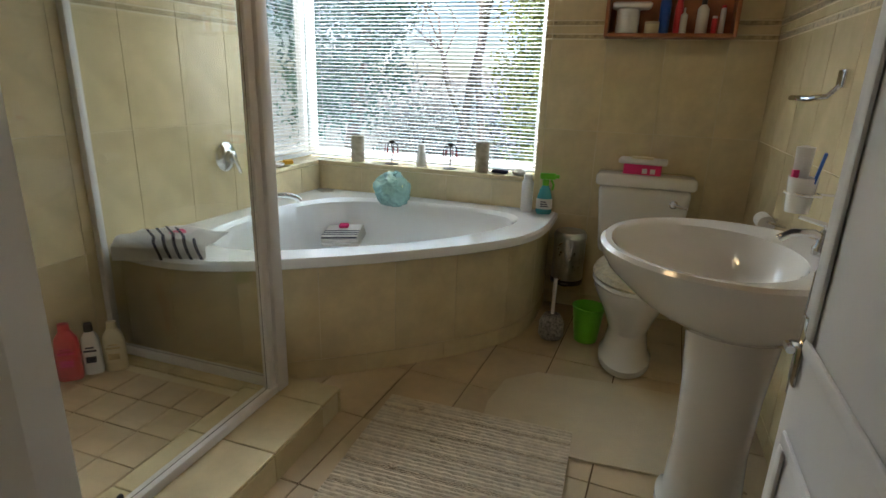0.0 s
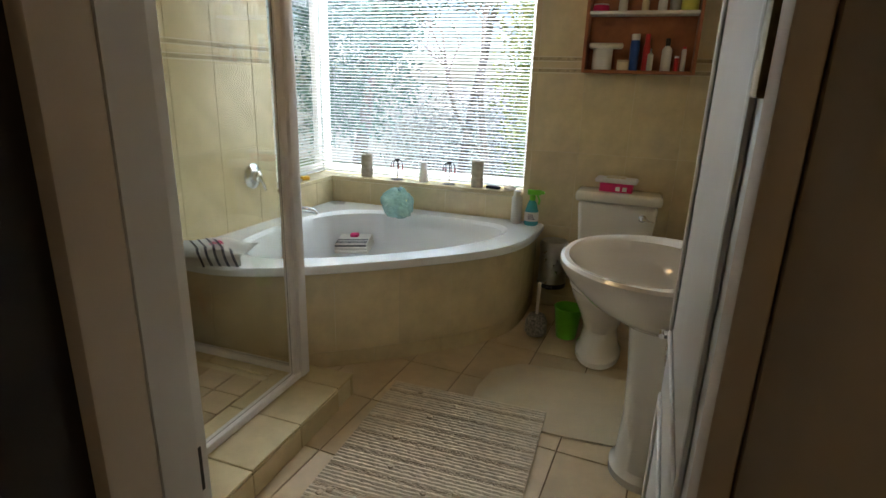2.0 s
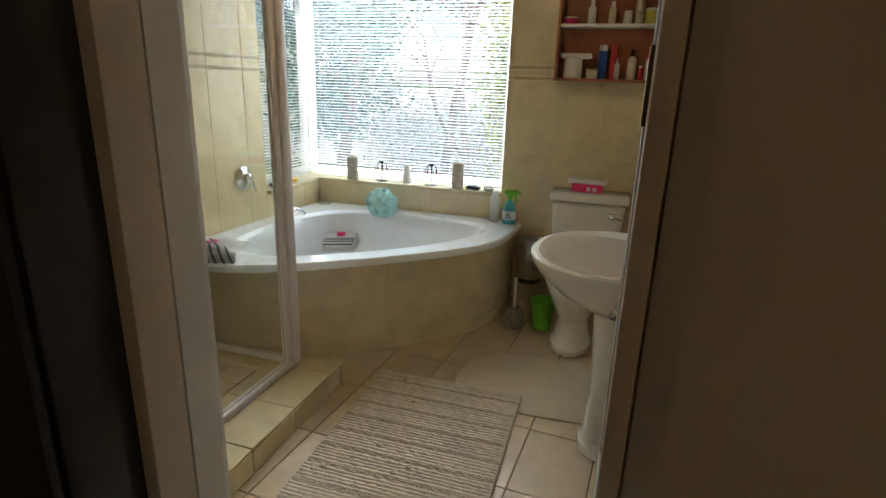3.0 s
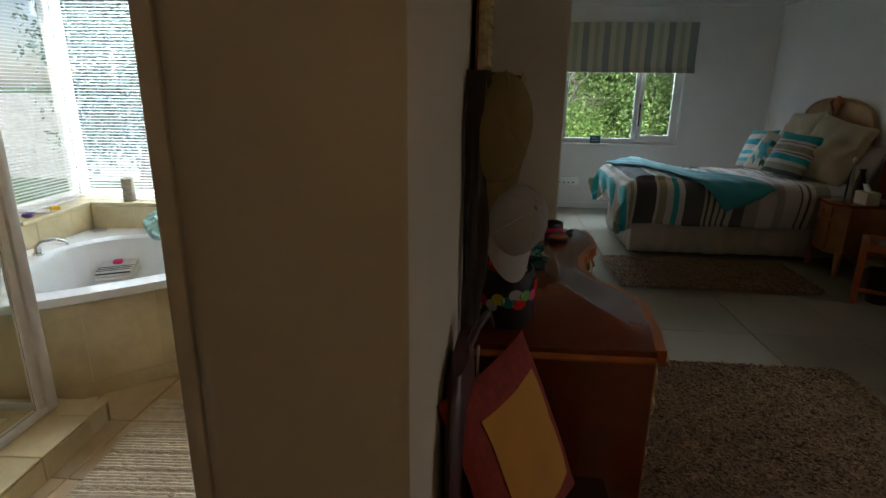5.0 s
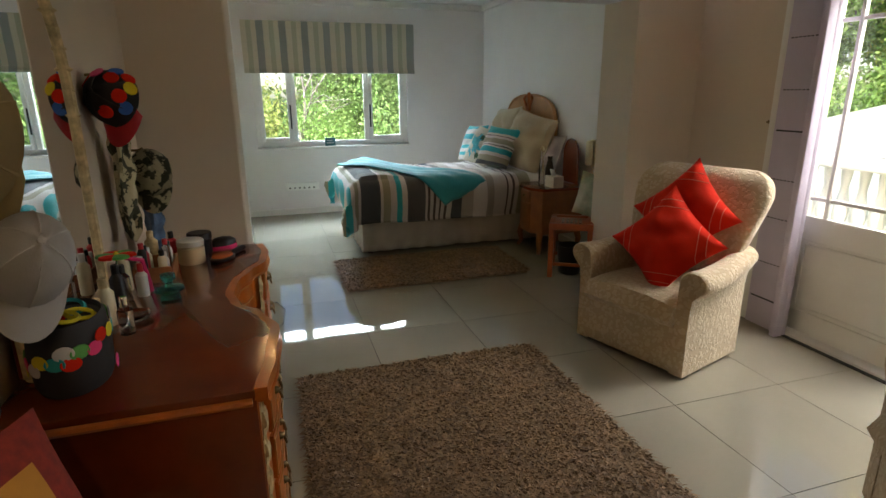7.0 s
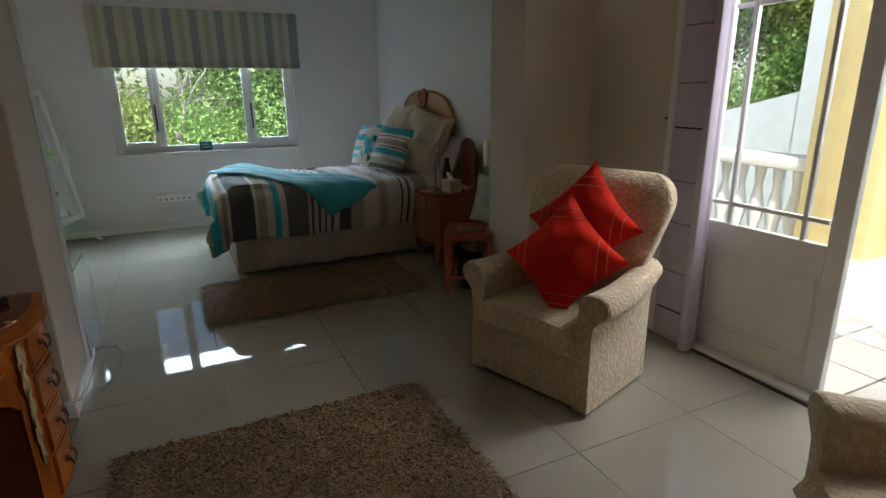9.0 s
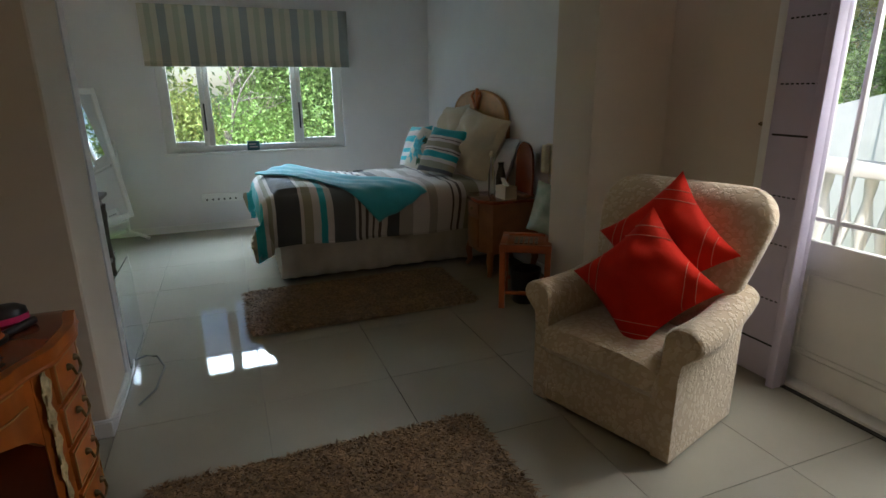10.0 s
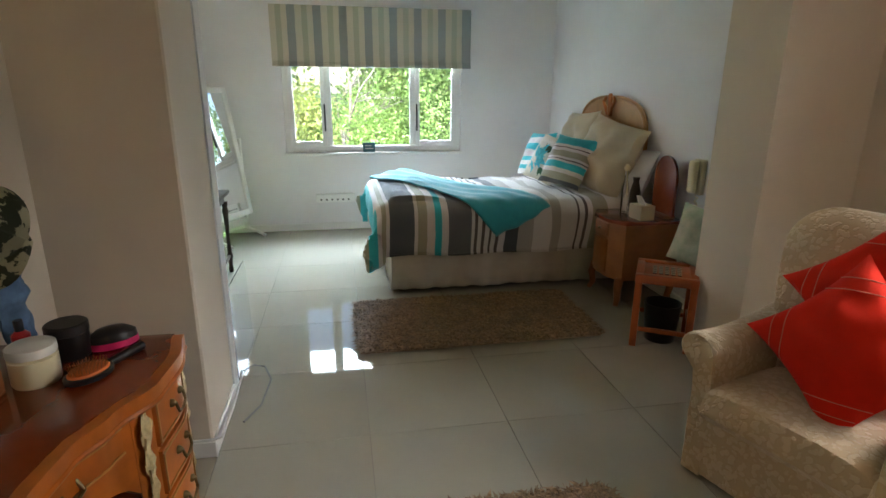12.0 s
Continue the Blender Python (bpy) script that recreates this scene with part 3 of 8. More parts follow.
rings = [oval(0.09, 0.10, BZ - 0.24, 0.09), oval(0.17, 0.17, BZ - 0.22, 0.08), oval(0.26, 0.27, BZ - 0.15, 0.06), oval(0.315, 0.328, BZ - 0.07, 0.03), oval(0.342, 0.352, BZ - 0.024, 0.03), oval(0.342, 0.352, BZ - 0.006, 0.03), oval(0.33, 0.34, BZ + 0.003, 0.03), oval(0.312, 0.322, BZ + 0.002, 0.03), oval(0.25, 0.28, BZ - 0.010, -0.02), oval(0.232, 0.262, BZ - 0.045, -0.01), oval(0.19, 0.21, BZ - 0.11, 0.01), oval(0.11, 0.12, BZ - 0.15, 0.03), oval(0.03, 0.03, BZ - 0.16, 0.03)]
part("bowl", loft(bmesh.new(), rings), M_CERAMIC, basin)
prof = [(0.0, 0.135, 0.15), (0.03, 0.135, 0.148), (0.055, 0.115, 0.125), (0.25, 0.105, 0.112), (0.45, 0.112, 0.12), (0.655, 0.13, 0.14)]
rings = [oval(rx, ry, F + z, 0.09) for z, rx, ry in prof]
part("pedestal", loft(bmesh.new(), rings), M_CERAMIC, basin)
bm = bmesh.new()
lathe(bm, [(0.024, 0), (0.026, 0.02), (0.02, 0.03), (0.018, 0.06), (0.012, 0.07)], 16, 0.27, 0.03, BZ)
tube(bm, [(0.27, 0.03, BZ + 0.045), (0.24, 0.03, BZ + 0.06), (0.19, 0.03, BZ + 0.055), (0.16, 0.03, BZ + 0.035)], 0.013, 10, 0.011)
tube(bm, [(0.27, 0.03, BZ + 0.065), (0.265, 0.03, BZ + 0.085), (0.20, 0.035, BZ + 0.10)], 0.009, 8, 0.006)
part("mixer_tap", bm, M_CHROME, basin, "chrome mixer tap")
part("overflow", lathe(bmesh.new(), [(0.012, 0), (0.012, 0.004)], 12, m=pose(0.215, -0.06, BZ - 0.05, 0, -70, 0)), M_CHROME, basin)

# toilet
wc = thing("toilet", "white ceramic close-coupled toilet", "toilet", m=pose(0.076, 0, 0.012))


def egg(w, y0, y1, z, n=40):
    return [(w * math.cos(a), (y0 + y1) / 2 + (y1 - y0) / 2 * math.sin(a), z) for a in (2 * math.pi * k / n for k in range(n))]


rings = [egg(0.125, 2.42, 2.90, F), egg(0.125, 2.42, 2.90, F + 0.03), egg(0.105, 2.46, 2.88, F + 0.06), egg(0.095, 2.50, 2.86, F + 0.17), egg(0.13, 2.46, 2.92, F + 0.25), egg(0.175, 2.42, 2.98, F + 0.34), egg(0.19, 2.40, 3.02, F + 0.385), egg(0.188, 2.40, 3.02, F + 0.40), egg(0.15, 2.45, 2.95, F + 0.40), egg(0.12, 2.5, 2.9, F + 0.30)]
part("bowl", loft(bmesh.new(), rings), M_CERAMIC, wc)
part("seat", loft(bmesh.new(), [egg(0.19, 2.395, 2.95, F + 0.403), egg(0.195, 2.39, 2.95, F + 0.412), egg(0.19, 2.395, 2.95, F + 0.425)]), M_CERAMIC, wc)
M_PLUSH = mat("fluffy_cover", (0.62, 0.53, 0.33), 0.95, var=0.2, sc=40, bump=1.0, bsc=120, sheen=0.5, bdist=0.01)
part("lid_cover", loft(bmesh.new(), [egg(0.188, 2.40, 2.94, F + 0.427), egg(0.196, 2.39, 2.95, F + 0.44), egg(0.185, 2.41, 2.94, F + 0.462), egg(0.12, 2.5, 2.88, F + 0.47)]), M_PLUSH, wc, "cream fluffy lid cover")
bm = bmesh.new()
loft(bm, [[(-0.20, 3.02, 0.30), (0.20, 3.02, 0.30), (0.20, 3.235, 0.30), (-0.20, 3.235, 0.30)], [(-0.235, 3.04, 0.67), (0.235, 3.04, 0.67), (0.235, 3.235, 0.67), (-0.235, 3.235, 0.67)]])
bmesh.ops.bevel(bm, geom=list(bm.edges), offset=0.03, segments=4, affect="EDGES", profile=0.5)
part("cistern", bm, M_CERAMIC, wc)
part("cistern_lid", cube(-0.252, 0.252, 3.025, 3.24, 0.67, 0.735, 0.022, 4), M_CERAMIC, wc)
bm = lathe(bmesh.new(), [(0.022, 0), (0.022, 0.012), (0.014, 0.02)], 16, m=pose(0.15, 3.042, 0.60, 90, 0, 0))
tube(bm, [(0.15, 3.025, 0.60), (0.19, 3.012, 0.592), (0.215, 3.012, 0.588)], 0.007)
part("flush_handle", bm, M_CHROME, wc, "chrome flush lever")
part("neck", cube(-0.11, 0.11, 2.84, 3.10, F + 0.28, F + 0.42, 0.03, 3), M_CERAMIC, wc)

# wall shelf
M_CEDAR = mat("red_brown_wood", (0.33, 0.12, 0.045), 0.42, var=0.25, sc=9, bump=0.06, bsc=60)
shelf = thing("wall_shelf", "small open wooden wall shelf holding toiletries", "shelf", m=pose(-0.222, 3.10, 0))
SW = 0.615
for x0 in (0, SW - 0.018):
    part("side", cube(x0, x0 + 0.018, 0, 0.145, 1.43, 2.10, 0.003), M_CEDAR, shelf)
part("back", cube(0.018, SW - 0.018, 0.135, 0.145, 1.43, 2.10), M_CEDAR, shelf)
for z, mm in ((1.43, M_CEDAR), (1.745, M_WHITE), (2.085, M_CEDAR)):
    part("board", cube(0.018, SW - 0.018, 0.002, 0.135, z, z + 0.018, 0.003), mm, shelf, "white shelf board" if mm is M_WHITE else "")
BASE = Matrix.Identity(4)

# ---- bedroom things ----
window_frame("window_3", pose(WX0, YF + 0.05, 0), WX1 - WX0, WZ0, WZ1, [0.455, 1.335], "white framed bedroom window in three lights", fw=0.065)
bm = cube(WX0 - 0.02, WX1 + 0.02, YF - 0.012, YF + 0.05, WZ0 - 0.03, WZ0, 0.006)
solid("bedroom_sill", bm, M_WHITE, "white painted window sill", "sill", "structure")
win_parts = thing("casement", "white opening casements of the bedroom window", "window", m=pose(WX0, YF + 0.05, 0), kind="structure")
for x0, x1 in ((0.05, 0.427), (1.363, WX1 - WX0 - 0.05)):
    bm = bmesh.new()
    for a0, a1, q0, q1 in ((x0, x0 + 0.05, WZ0 + 0.06, WZ1 - 0.06), (x1 - 0.05, x1, WZ0 + 0.06, WZ1 - 0.06), (x0 + 0.05, x1 - 0.05, WZ0 + 0.06, WZ0 + 0.115), (x0 + 0.05, x1 - 0.05, WZ1 - 0.115, WZ1 - 0.06)):
        box(bm, a0, a1, -0.012, 0.02, q0, q1, 0.005)
    part("sash", bm, M_WHITE, win_parts)
for x in (0.41, 1.38):
    part("stay", cube(x - 0.008, x + 0.008, -0.03, -0.012, WZ0 + 0.22, WZ0 + 0.50, 0.004), M_BLACK, win_parts, "black casement handle")

GREY, CRM, SAGE = (0.29, 0.31, 0.30), (0.58, 0.54, 0.43), (0.42, 0.42, 0.32)
seq = []
for k in range(8):
    s = k / 8
    seq += [(s, CRM), (s + 0.03, SAGE), (s + 0.055, CRM), (s + 0.085, GREY)]
M_ROMAN = stripes("roman_blind_cloth", "X", (0, 2.0), seq, weave=500)
roman = thing("roman_blind", "grey, sage and cream striped roman blind, half raised", "blind", m=pose(1.10, YF - 0.05, 0))
BT, BB, BW = 2.27, 1.695, 2.01
rings = []
for i in range(30):
    f = i / 29
    z = BT + (BB + 0.05 - BT) * f
    rings.append((z, -0.004 * math.sin(f * math.pi * 2) - 0.012 * f))
bm = bmesh.new()
loft(bm, [[(0, y - 0.003, z), (BW, y - 0.003, z), (BW, y, z), (0, y, z)] for z, y in rings])
part("cloth", bm, M_ROMAN, roman)
for k, (z, d) in enumerate(((BB + 0.045, 0.022), (BB + 0.025, 0.03), (BB + 0.008, 0.036))):
    part("fold", cube(0.002, BW - 0.002, -d - 0.014, -d * 0.3, z - 0.008, z + 0.012, 0.006, 2), M_ROMAN, roman)
part("headrail", cube(0.01, BW - 0.01, 0.0, 0.045, BT - 0.03, BT, 0.004), M_WHITE, roman)

# sockets on the wall
sock = thing("power_sockets", "white multi-way wall socket strip", "socket", m=pose(1.445, YF, 0.35))
part("plate", cube(0, 0.41, -0.032, 0, -0.045, 0.045, 0.006), mat("socket_plastic", (0.86, 0.86, 0.84), 0.35, var=0.03), sock)
for k in range(6):
    part("socket_hole", cube(0.045 + 0.058 * k, 0.063 + 0.058 * k, -0.0335, -0.031, -0.024, -0.006, 0.0), M_BLACK, sock)

# bed
T0, T1 = (0.02, 0.40, 0.47), (0.02, 0.28, 0.34)
WH, CH, OL, BRN = (0.62, 0.58, 0.55), (0.075, 0.082, 0.092), (0.33, 0.31, 0.22), (0.10, 0.075, 0.07)
TPE = (0.40, 0.36, 0.32)
st = [(0.0, OL), (0.012, T0), (0.045, WH), (0.060, OL), (0.076, WH), (0.086, CH), (0.172, WH), (0.186, OL), (0.218, WH), (0.244, T0), (0.268, WH), (0.292, (0.12, 0.12, 0.125)), (0.372, WH), (0.386, BRN), (0.396, WH), (0.412, BRN), (0.422, WH), (0.438, BRN), (0.448, WH), (0.464, BRN), (0.474, WH), (0.50, CH), (0.545, TPE), (0.60, WH), (0.665, TPE), (0.70, WH), (0.762, BRN), (0.772, WH), (0.792, BRN), (0.802, WH), (0.822, OL), (0.88, WH)]
M_DUVET = stripes("striped_duvet", "X", (1.86, 3.95), st, weave=380)
M_MATT = mat("mattress_cloth", (0.6, 0.57, 0.5), 0.85)
bed = thing("bed", "bed with a striped duvet and pale valance", "bed")
BX0, BX1, BY0, BY1 = 2.06, 3.98, 4.58, 5.72
part("base", cube(BX0 + 0.03, BX1, BY0 + 0.03, BY1 - 0.03, 0.10, 0.36, 0.02), M_MATT, bed)
part("mattress", cube(BX0 + 0.02, BX1, BY0 + 0.02, BY1 - 0.02, 0.36, 0.585, 0.05, 3), M_MATT, bed)
for x in (BX0 + 0.08, BX1 - 0.08):
    for y in (BY0 + 0.08, BY1 - 0.08):
        part("leg", lathe(bmesh.new(), [(0.03, 0), (0.03, 0.10)], 12, x, y), M_DARK, bed)
# gathered valance round three sides
loop = [(BX1, BY0)]
n = 90
for k in range(1, n):
    loop.append((BX1 + (BX0 - BX1) * k / n, BY0))
for k in range(50):
    loop.append((BX0, BY0 + (BY1 - BY0) * k / 50))
for k in range(n):
    loop.append((BX0 + (BX1 - BX0) * k / n, BY1))
rings = []
for z in (0.025, 0.12, 0.24, 0.37):
    ring = []
    for i, (x, y) in enumerate(loop):
        w = 0.012 * math.sin(i * 0.9 + 2 * noise.noise(Vector((i * 0.13, 0, 0)))) * (1 - z / 0.45)
        nx, ny = (0, -1) if i < n else ((-1, 0) if i < n + 50 else (0, 1))
        ring.append((x + nx * w, y + ny * w, z + (0.012 * noise.noise(Vector((i * 0.1, 3, 0))) if z < 0.1 else 0)))
    rings.append(ring)
bm = loft(bmesh.new(), rings, (False, False), False)
val = part("valance", bm, M_SKIRT, bed, "pale taupe gathered valance")
sm = val.modifiers.new("thickness", "SOLIDIFY")
sm.thickness = 0.004

# duvet: a draped sheet over mattress and edges
def duvet_sheet(u0, u1, v0, v1, nu, nv, off, seed, fluff=0.02):
    bm = bmesh.new()
    rows = []
    top, r = 0.695 + off, 0.11
    for i in range(nu + 1):
        row = []
        for j in range(nv + 1):
            u, v = u0 + (u1 - u0) * i / nu, v0 + (v1 - v0) * j / nv
            x, y, z = u, v, top
            fold_y = fold_x = 0.0
            if v < BY0:
                d = BY0 - v
                a = min(d / r, math.pi / 2)
                y, z = BY0 - r * math.sin(a) * 0.7, z - r * (1 - math.cos(a)) - max(0, d - r * math.pi / 2)
                fold_y = d
            if v > BY1:
                d = v - BY1
                a = min(d / r, math.pi / 2)
                y, z = BY1 + r * math.sin(a) * 0.7, z - r * (1 - math.cos(a)) - max(0, d - r * math.pi / 2)
                fold_y = d
            if u < BX0:
                d = BX0 - u
                a = min(d / r, math.pi / 2)
                x, z = BX0 - r * math.sin(a) * 0.7, z - r * (1 - math.cos(a)) - max(0, d - r * math.pi / 2)
                fold_x = d
            if fold_x and fold_y:
                z = max(z, top - max(fold_x, fold_y) * 1.02)
                x -= 0.22 * min(fold_y, 0.35) * (fold_x / 0.4)
                y += (-0.22 if v < BY0 else 0.22) * min(fold_x, 0.35) * (fold_y / 0.4)
            k = noise.noise(Vector((u * 2.2, v * 2.2, seed))) + 0.5 * noise.noise(Vector((u * 6, v * 6, seed + 3)))
            drop = max(fold_x, fold_y)
            x += -0.02 * k * (1 if fold_x else 0) - (0.06 * drop * math.sin(v * 14) if fold_x else 0)
            y += (0.02 * k - 0.05 * drop * math.sin(u * 9 + 1)) * (1 if v > BY0 else -1) * (1 if fold_y else 0)
            bulge = 0.045 * math.sin(min(1.0, drop / 0.42) * math.pi)
            x -= bulge if fold_x else 0
            y += (bulge if v > BY1 else -bulge) if fold_y else 0
            z += fluff * k * (1 if not drop else 0.3) + 0.05 * math.exp(-((u - 2.25) ** 2) / 0.06) * (1 if not drop else 0.2)
            row.append(bm.verts.new((x, y, z)))
        rows.append(row)
    for a, b in zip(rows, rows[1:]):
        for j in range(len(a) - 1):
            bm.faces.new((a[j], b[j], b[j + 1], a[j + 1]))
    return bm


dv = solid("duvet", duvet_sheet(BX0 - 0.41, 3.93, BY0 - 0.45, BY1 + 0.34, 76, 66, 0.0, 1.0, 0.026), M_DUVET, "striped duvet in teal, charcoal, olive and white on the bed", "duvet")
sm = dv.modifiers.new("thickness", "SOLIDIFY")
sm.thickness, sm.offset = 0.05, -1
edge = duvet_sheet(BX0 - 0.41, 3.93, BY0 - 0.45, BY1 + 0.34, 76, 66, 0.0, 1.0, 0.026)
edge.verts.ensure_lookup_table()
hem = [edge.verts[i * 67].co.copy() for i in range(76, -1, -1)] + [edge.verts[j].co.copy() for j in range(1, 67)]
edge.free()
part("hem", tube(bmesh.new(), hem, 0.007, 6), M_DUVET, dv, "stitched hem along the edge")


def throw_mesh():
    bm = bmesh.new()
    rows = []
    nu, nv = 60, 24
    for i in range(nu + 1):
        row = []
        f = i / nu
        c = (2.12 + (3.02 - 2.12) * f, 5.66 + (4.36 - 5.66) * f)
        w = 0.20 + 0.10 * math.sin(f * 2.5)
        for j in range(nv + 1):
            g = (j / nv - 0.5) * 2
            row.append((c[0] + 0.78 * w * g, c[1] + 0.42 * w * g + 0.1 * (f > 0.8) * (1 - abs(g)) * (0.8 - f)))
        rows.append(row)
    vr = []
    for row in rows:
        out = []
        for u, v in row:
            x, y, z = u, v, 0.722
            if v < BY0:
                d = BY0 - v
                a = min(d / 0.11, math.pi / 2)
                y, z = BY0 - 0.11 * math.sin(a) * 0.7 - 0.02 - 0.05 * math.sin(min(1.0, d / 0.42) * math.pi), z - 0.11 * (1 - math.cos(a)) - max(0, d - 0.11 * math.pi / 2)
            k = noise.noise(Vector((u * 2.2, v * 2.2, 1.0))) + 0.5 * noise.noise(Vector((u * 6, v * 6, 4.0)))
            z += 0.02 * k * (v > BY0) + 0.05 * math.exp(-((u - 2.25) ** 2) / 0.06) * (v > BY0) + 0.006 * math.sin((u + v) * 30)
            if v < BY0:
                y -= 0.022
            out.append(bm.verts.new((x, y, z)))
        vr.append(out)
    for a, b in zip(vr, vr[1:]):
        for j in range(nv):
            bm.faces.new((a[j], b[j], b[j + 1], a[j + 1]))
    return bm


th = solid("throw_blanket", throw_mesh(), M_TEAL, "plain teal throw laid across the bed", "blanket")
sm = th.modifiers.new("thickness", "SOLIDIFY")
sm.thickness = 0.012

# headboard
hb = thing("headboard", "arched honey-coloured wooden headboard with a carved crest", "headboard", m=pose(XA - 0.045, 0, 0))
arch = []
for k in range(25):
    a_ = math.pi * (1 - k / 24)
    arch.append((0.575 * math.copysign(abs(math.cos(a_)) ** 0.8, math.cos(a_)), 1.14 + 0.29 * abs(math.sin(a_)) ** 0.75))
arch = [(-0.575, 0.0)] + arch + [(0.575, 0.0)]
bm = bmesh.new()
rot = Matrix(((0, 0, 1, 0), (1, 0, 0, 5.19), (0, 1, 0, 0), (0, 0, 0, 1)))
prism(bm, arch, 0.0, 0.04, 0.01)
bm.transform(rot)
part("panel", bm, M_HONEY, hb)
bm = bmesh.new()
tube(bm, [rot @ Vector((x, z, 0.005)) for x, z in arch[1:-1]], 0.016, 8)
part("edge_moulding", bm, M_HONEY, hb)
bm = bmesh.new()
for s in (-1, 1):
    tube(bm, [(-0.01, 5.19 + s * 0.02, 1.28), (-0.02, 5.19 + s * 0.05, 1.34), (-0.02, 5.19 + s * 0.10, 1.39), (-0.01, 5.19 + s * 0.07, 1.43)], 0.018, 8, 0.010)
lathe(bm, [(0.01, 0), (0.03, 0.04), (0.025, 0.12), (0.035, 0.15), (0.02, 0.19)], 10, -0.01, 5.19, 1.27, 0.6, 1)
part("carved_crest", bm, M_MAPLE, hb, "darker carved crest")

# pillows and cushions
lean = lambda x, y, z, tilt, rz, spin=0: Matrix.Translation((x, y, z)) @ Matrix.Rotation(radians(rz), 4, "Z") @ Matrix.Rotation(radians(tilt), 4, "X") @ Matrix.Rotation(radians(spin), 4, "Y")
solid("pillow", pillow(bmesh.new(), 0.64, 0.60, 0.24, crease=0.3, seed=1), M_LINEN, "oat linen square pillow propped on the headboard", "pillow", m=lean(3.78, 5.44, 0.72, -14, -92, -4), group="bed pillows")
solid("pillow", pillow(bmesh.new(), 0.66, 0.60, 0.28, crease=0.35, seed=4), M_LINEN, "large oat linen square pillow propped on the headboard", "pillow", m=lean(3.72, 4.86, 0.69, -20, -76, 10), group="bed pillows")
M_SHEET = mat("lilac_white_cotton", (0.52, 0.47, 0.48), 0.85, bump=0.3, bsc=300)
solid("pillow", pillow(bmesh.new(), 0.62, 0.40, 0.16, crease=0.3, seed=7), M_SHEET, "pale lilac sleeping pillow", "pillow", m=lean(3.90, 4.72, 0.68, -22, -90), group="bed pillows")
cst = [(0, CH), (0.1, OL), (0.22, WH), (0.30, T0), (0.42, WH), (0.46, BRN), (0.48, WH), (0.52, OL), (0.64, WH), (0.70, BRN), (0.72, WH), (0.78, T0)]
M_CUSH = stripes("striped_cushion_cloth", "Z", (0, 0.44), cst, weave=420)
solid("cushion", pillow(bmesh.new(), 0.44, 0.44, 0.17, crease=0.2, seed=9), M_CUSH, "striped cushion in teal, olive and white", "cushion", m=lean(3.46, 4.92, 0.73, -30, -62, 4), group="bed cushions")
cst = [(0, WH), (0.12, T0), (0.2, WH), (0.3, T0), (0.4, WH), (0.55, T0), (0.7, WH), (0.85, T0)]
M_CUSH2 = stripes("teal_white_cushion_cloth", "Z", (0, 0.42), cst, weave=420)
solid("cushion", pillow(bmesh.new(), 0.40, 0.42, 0.15, crease=0.2, seed=11), M_CUSH2, "teal and white banded cushion", "cushion", m=lean(3.45, 5.58, 0.72, -24, -78, -4), group="bed cushions")
pc = solid("cushion", pillow(bmesh.new(), 0.40, 0.42, 0.14, crease=0.2, seed=13), mat("cream_cushion_cloth", (0.55, 0.50, 0.40), 0.85, bump=0.3, bsc=350), "cream cushion printed with a teal pineapple and green leaves", "cushion", m=lean(3.40, 5.26, 0.72, -28, -70, 8), group="bed cushions")
M_GREEN = mat("printed_green", (0.035, 0.10, 0.05), 0.85, var=0.3)
M_PRINT = mat("printed_teal", (0.06, 0.36, 0.42), 0.85, var=0.35, sc=45)


def on_pillow(w, h, t, u, v, ears=0.06):
    fat = (max(0, 1 - abs(u) ** 2.6) * max(0, 1 - abs(v) ** 2.6)) ** 0.55
    return Vector((w / 2 * u * (1 - ears * (1 - v * v)), -(t / 2) * fat - 0.006, h / 2 * v * (1 - ears * (1 - u * u)) + h / 2))


for k in range(11):
    bm = bmesh.new()
    a = radians(-150 + 27 * k)
    d = (math.cos(a), math.sin(a))
    ring = []
    for q, f in ((-1, 0.0), (-1, 0.25), (-1, 0.6), (0, 1.0), (1, 0.6), (1, 0.25), (1, 0.0)):
        l, wdt = 0.50 + 0.16 * (k % 3), 0.16 * math.sin(math.pi * min(1, f + 0.15))
        u, v = -0.22 + d[0] * l * f - d[1] * wdt * q, -0.12 + d[1] * l * f + d[0] * wdt * q
        p = on_pillow(0.40, 0.42, 0.14, max(-0.88, min(0.88, u)), max(-0.88, min(0.88, v)))
        ring.append(bm.verts.new((p.x, p.y - 0.0012 * k, p.z)))
    bm.faces.new(ring)
    part("printed_petal", bm, M_PRINT, pc, "printed teal petal")
for k, (a, l) in enumerate(((20, 0.55), (50, 0.7), (80, 0.6), (115, 0.6), (-60, 0.4), (-110, 0.4))):
    bm = bmesh.new()
    o = (0.1, 0.25) if k < 4 else (0.3, -0.5)
    d = (math.cos(radians(a)), math.sin(radians(a)))
    ring = []
    for s, f in ((-1, 0.0), (-1, 0.3), (-1, 0.7), (0, 1.0), (1, 0.7), (1, 0.3), (1, 0.0)):
        wdt = 0.12 * math.sin(math.pi * min(1, f + 0.12))
        ring.append(bm.verts.new(on_pillow(0.40, 0.42, 0.14, max(-0.9, min(0.9, o[0] + d[0] * l * f - d[1] * wdt * s)), max(-0.9, min(0.9, o[1] + d[1] * l * f + d[0] * wdt * s)))))
    bm.faces.new(ring)
    part("printed_leaf", bm, M_GREEN, pc, "printed green leaf")

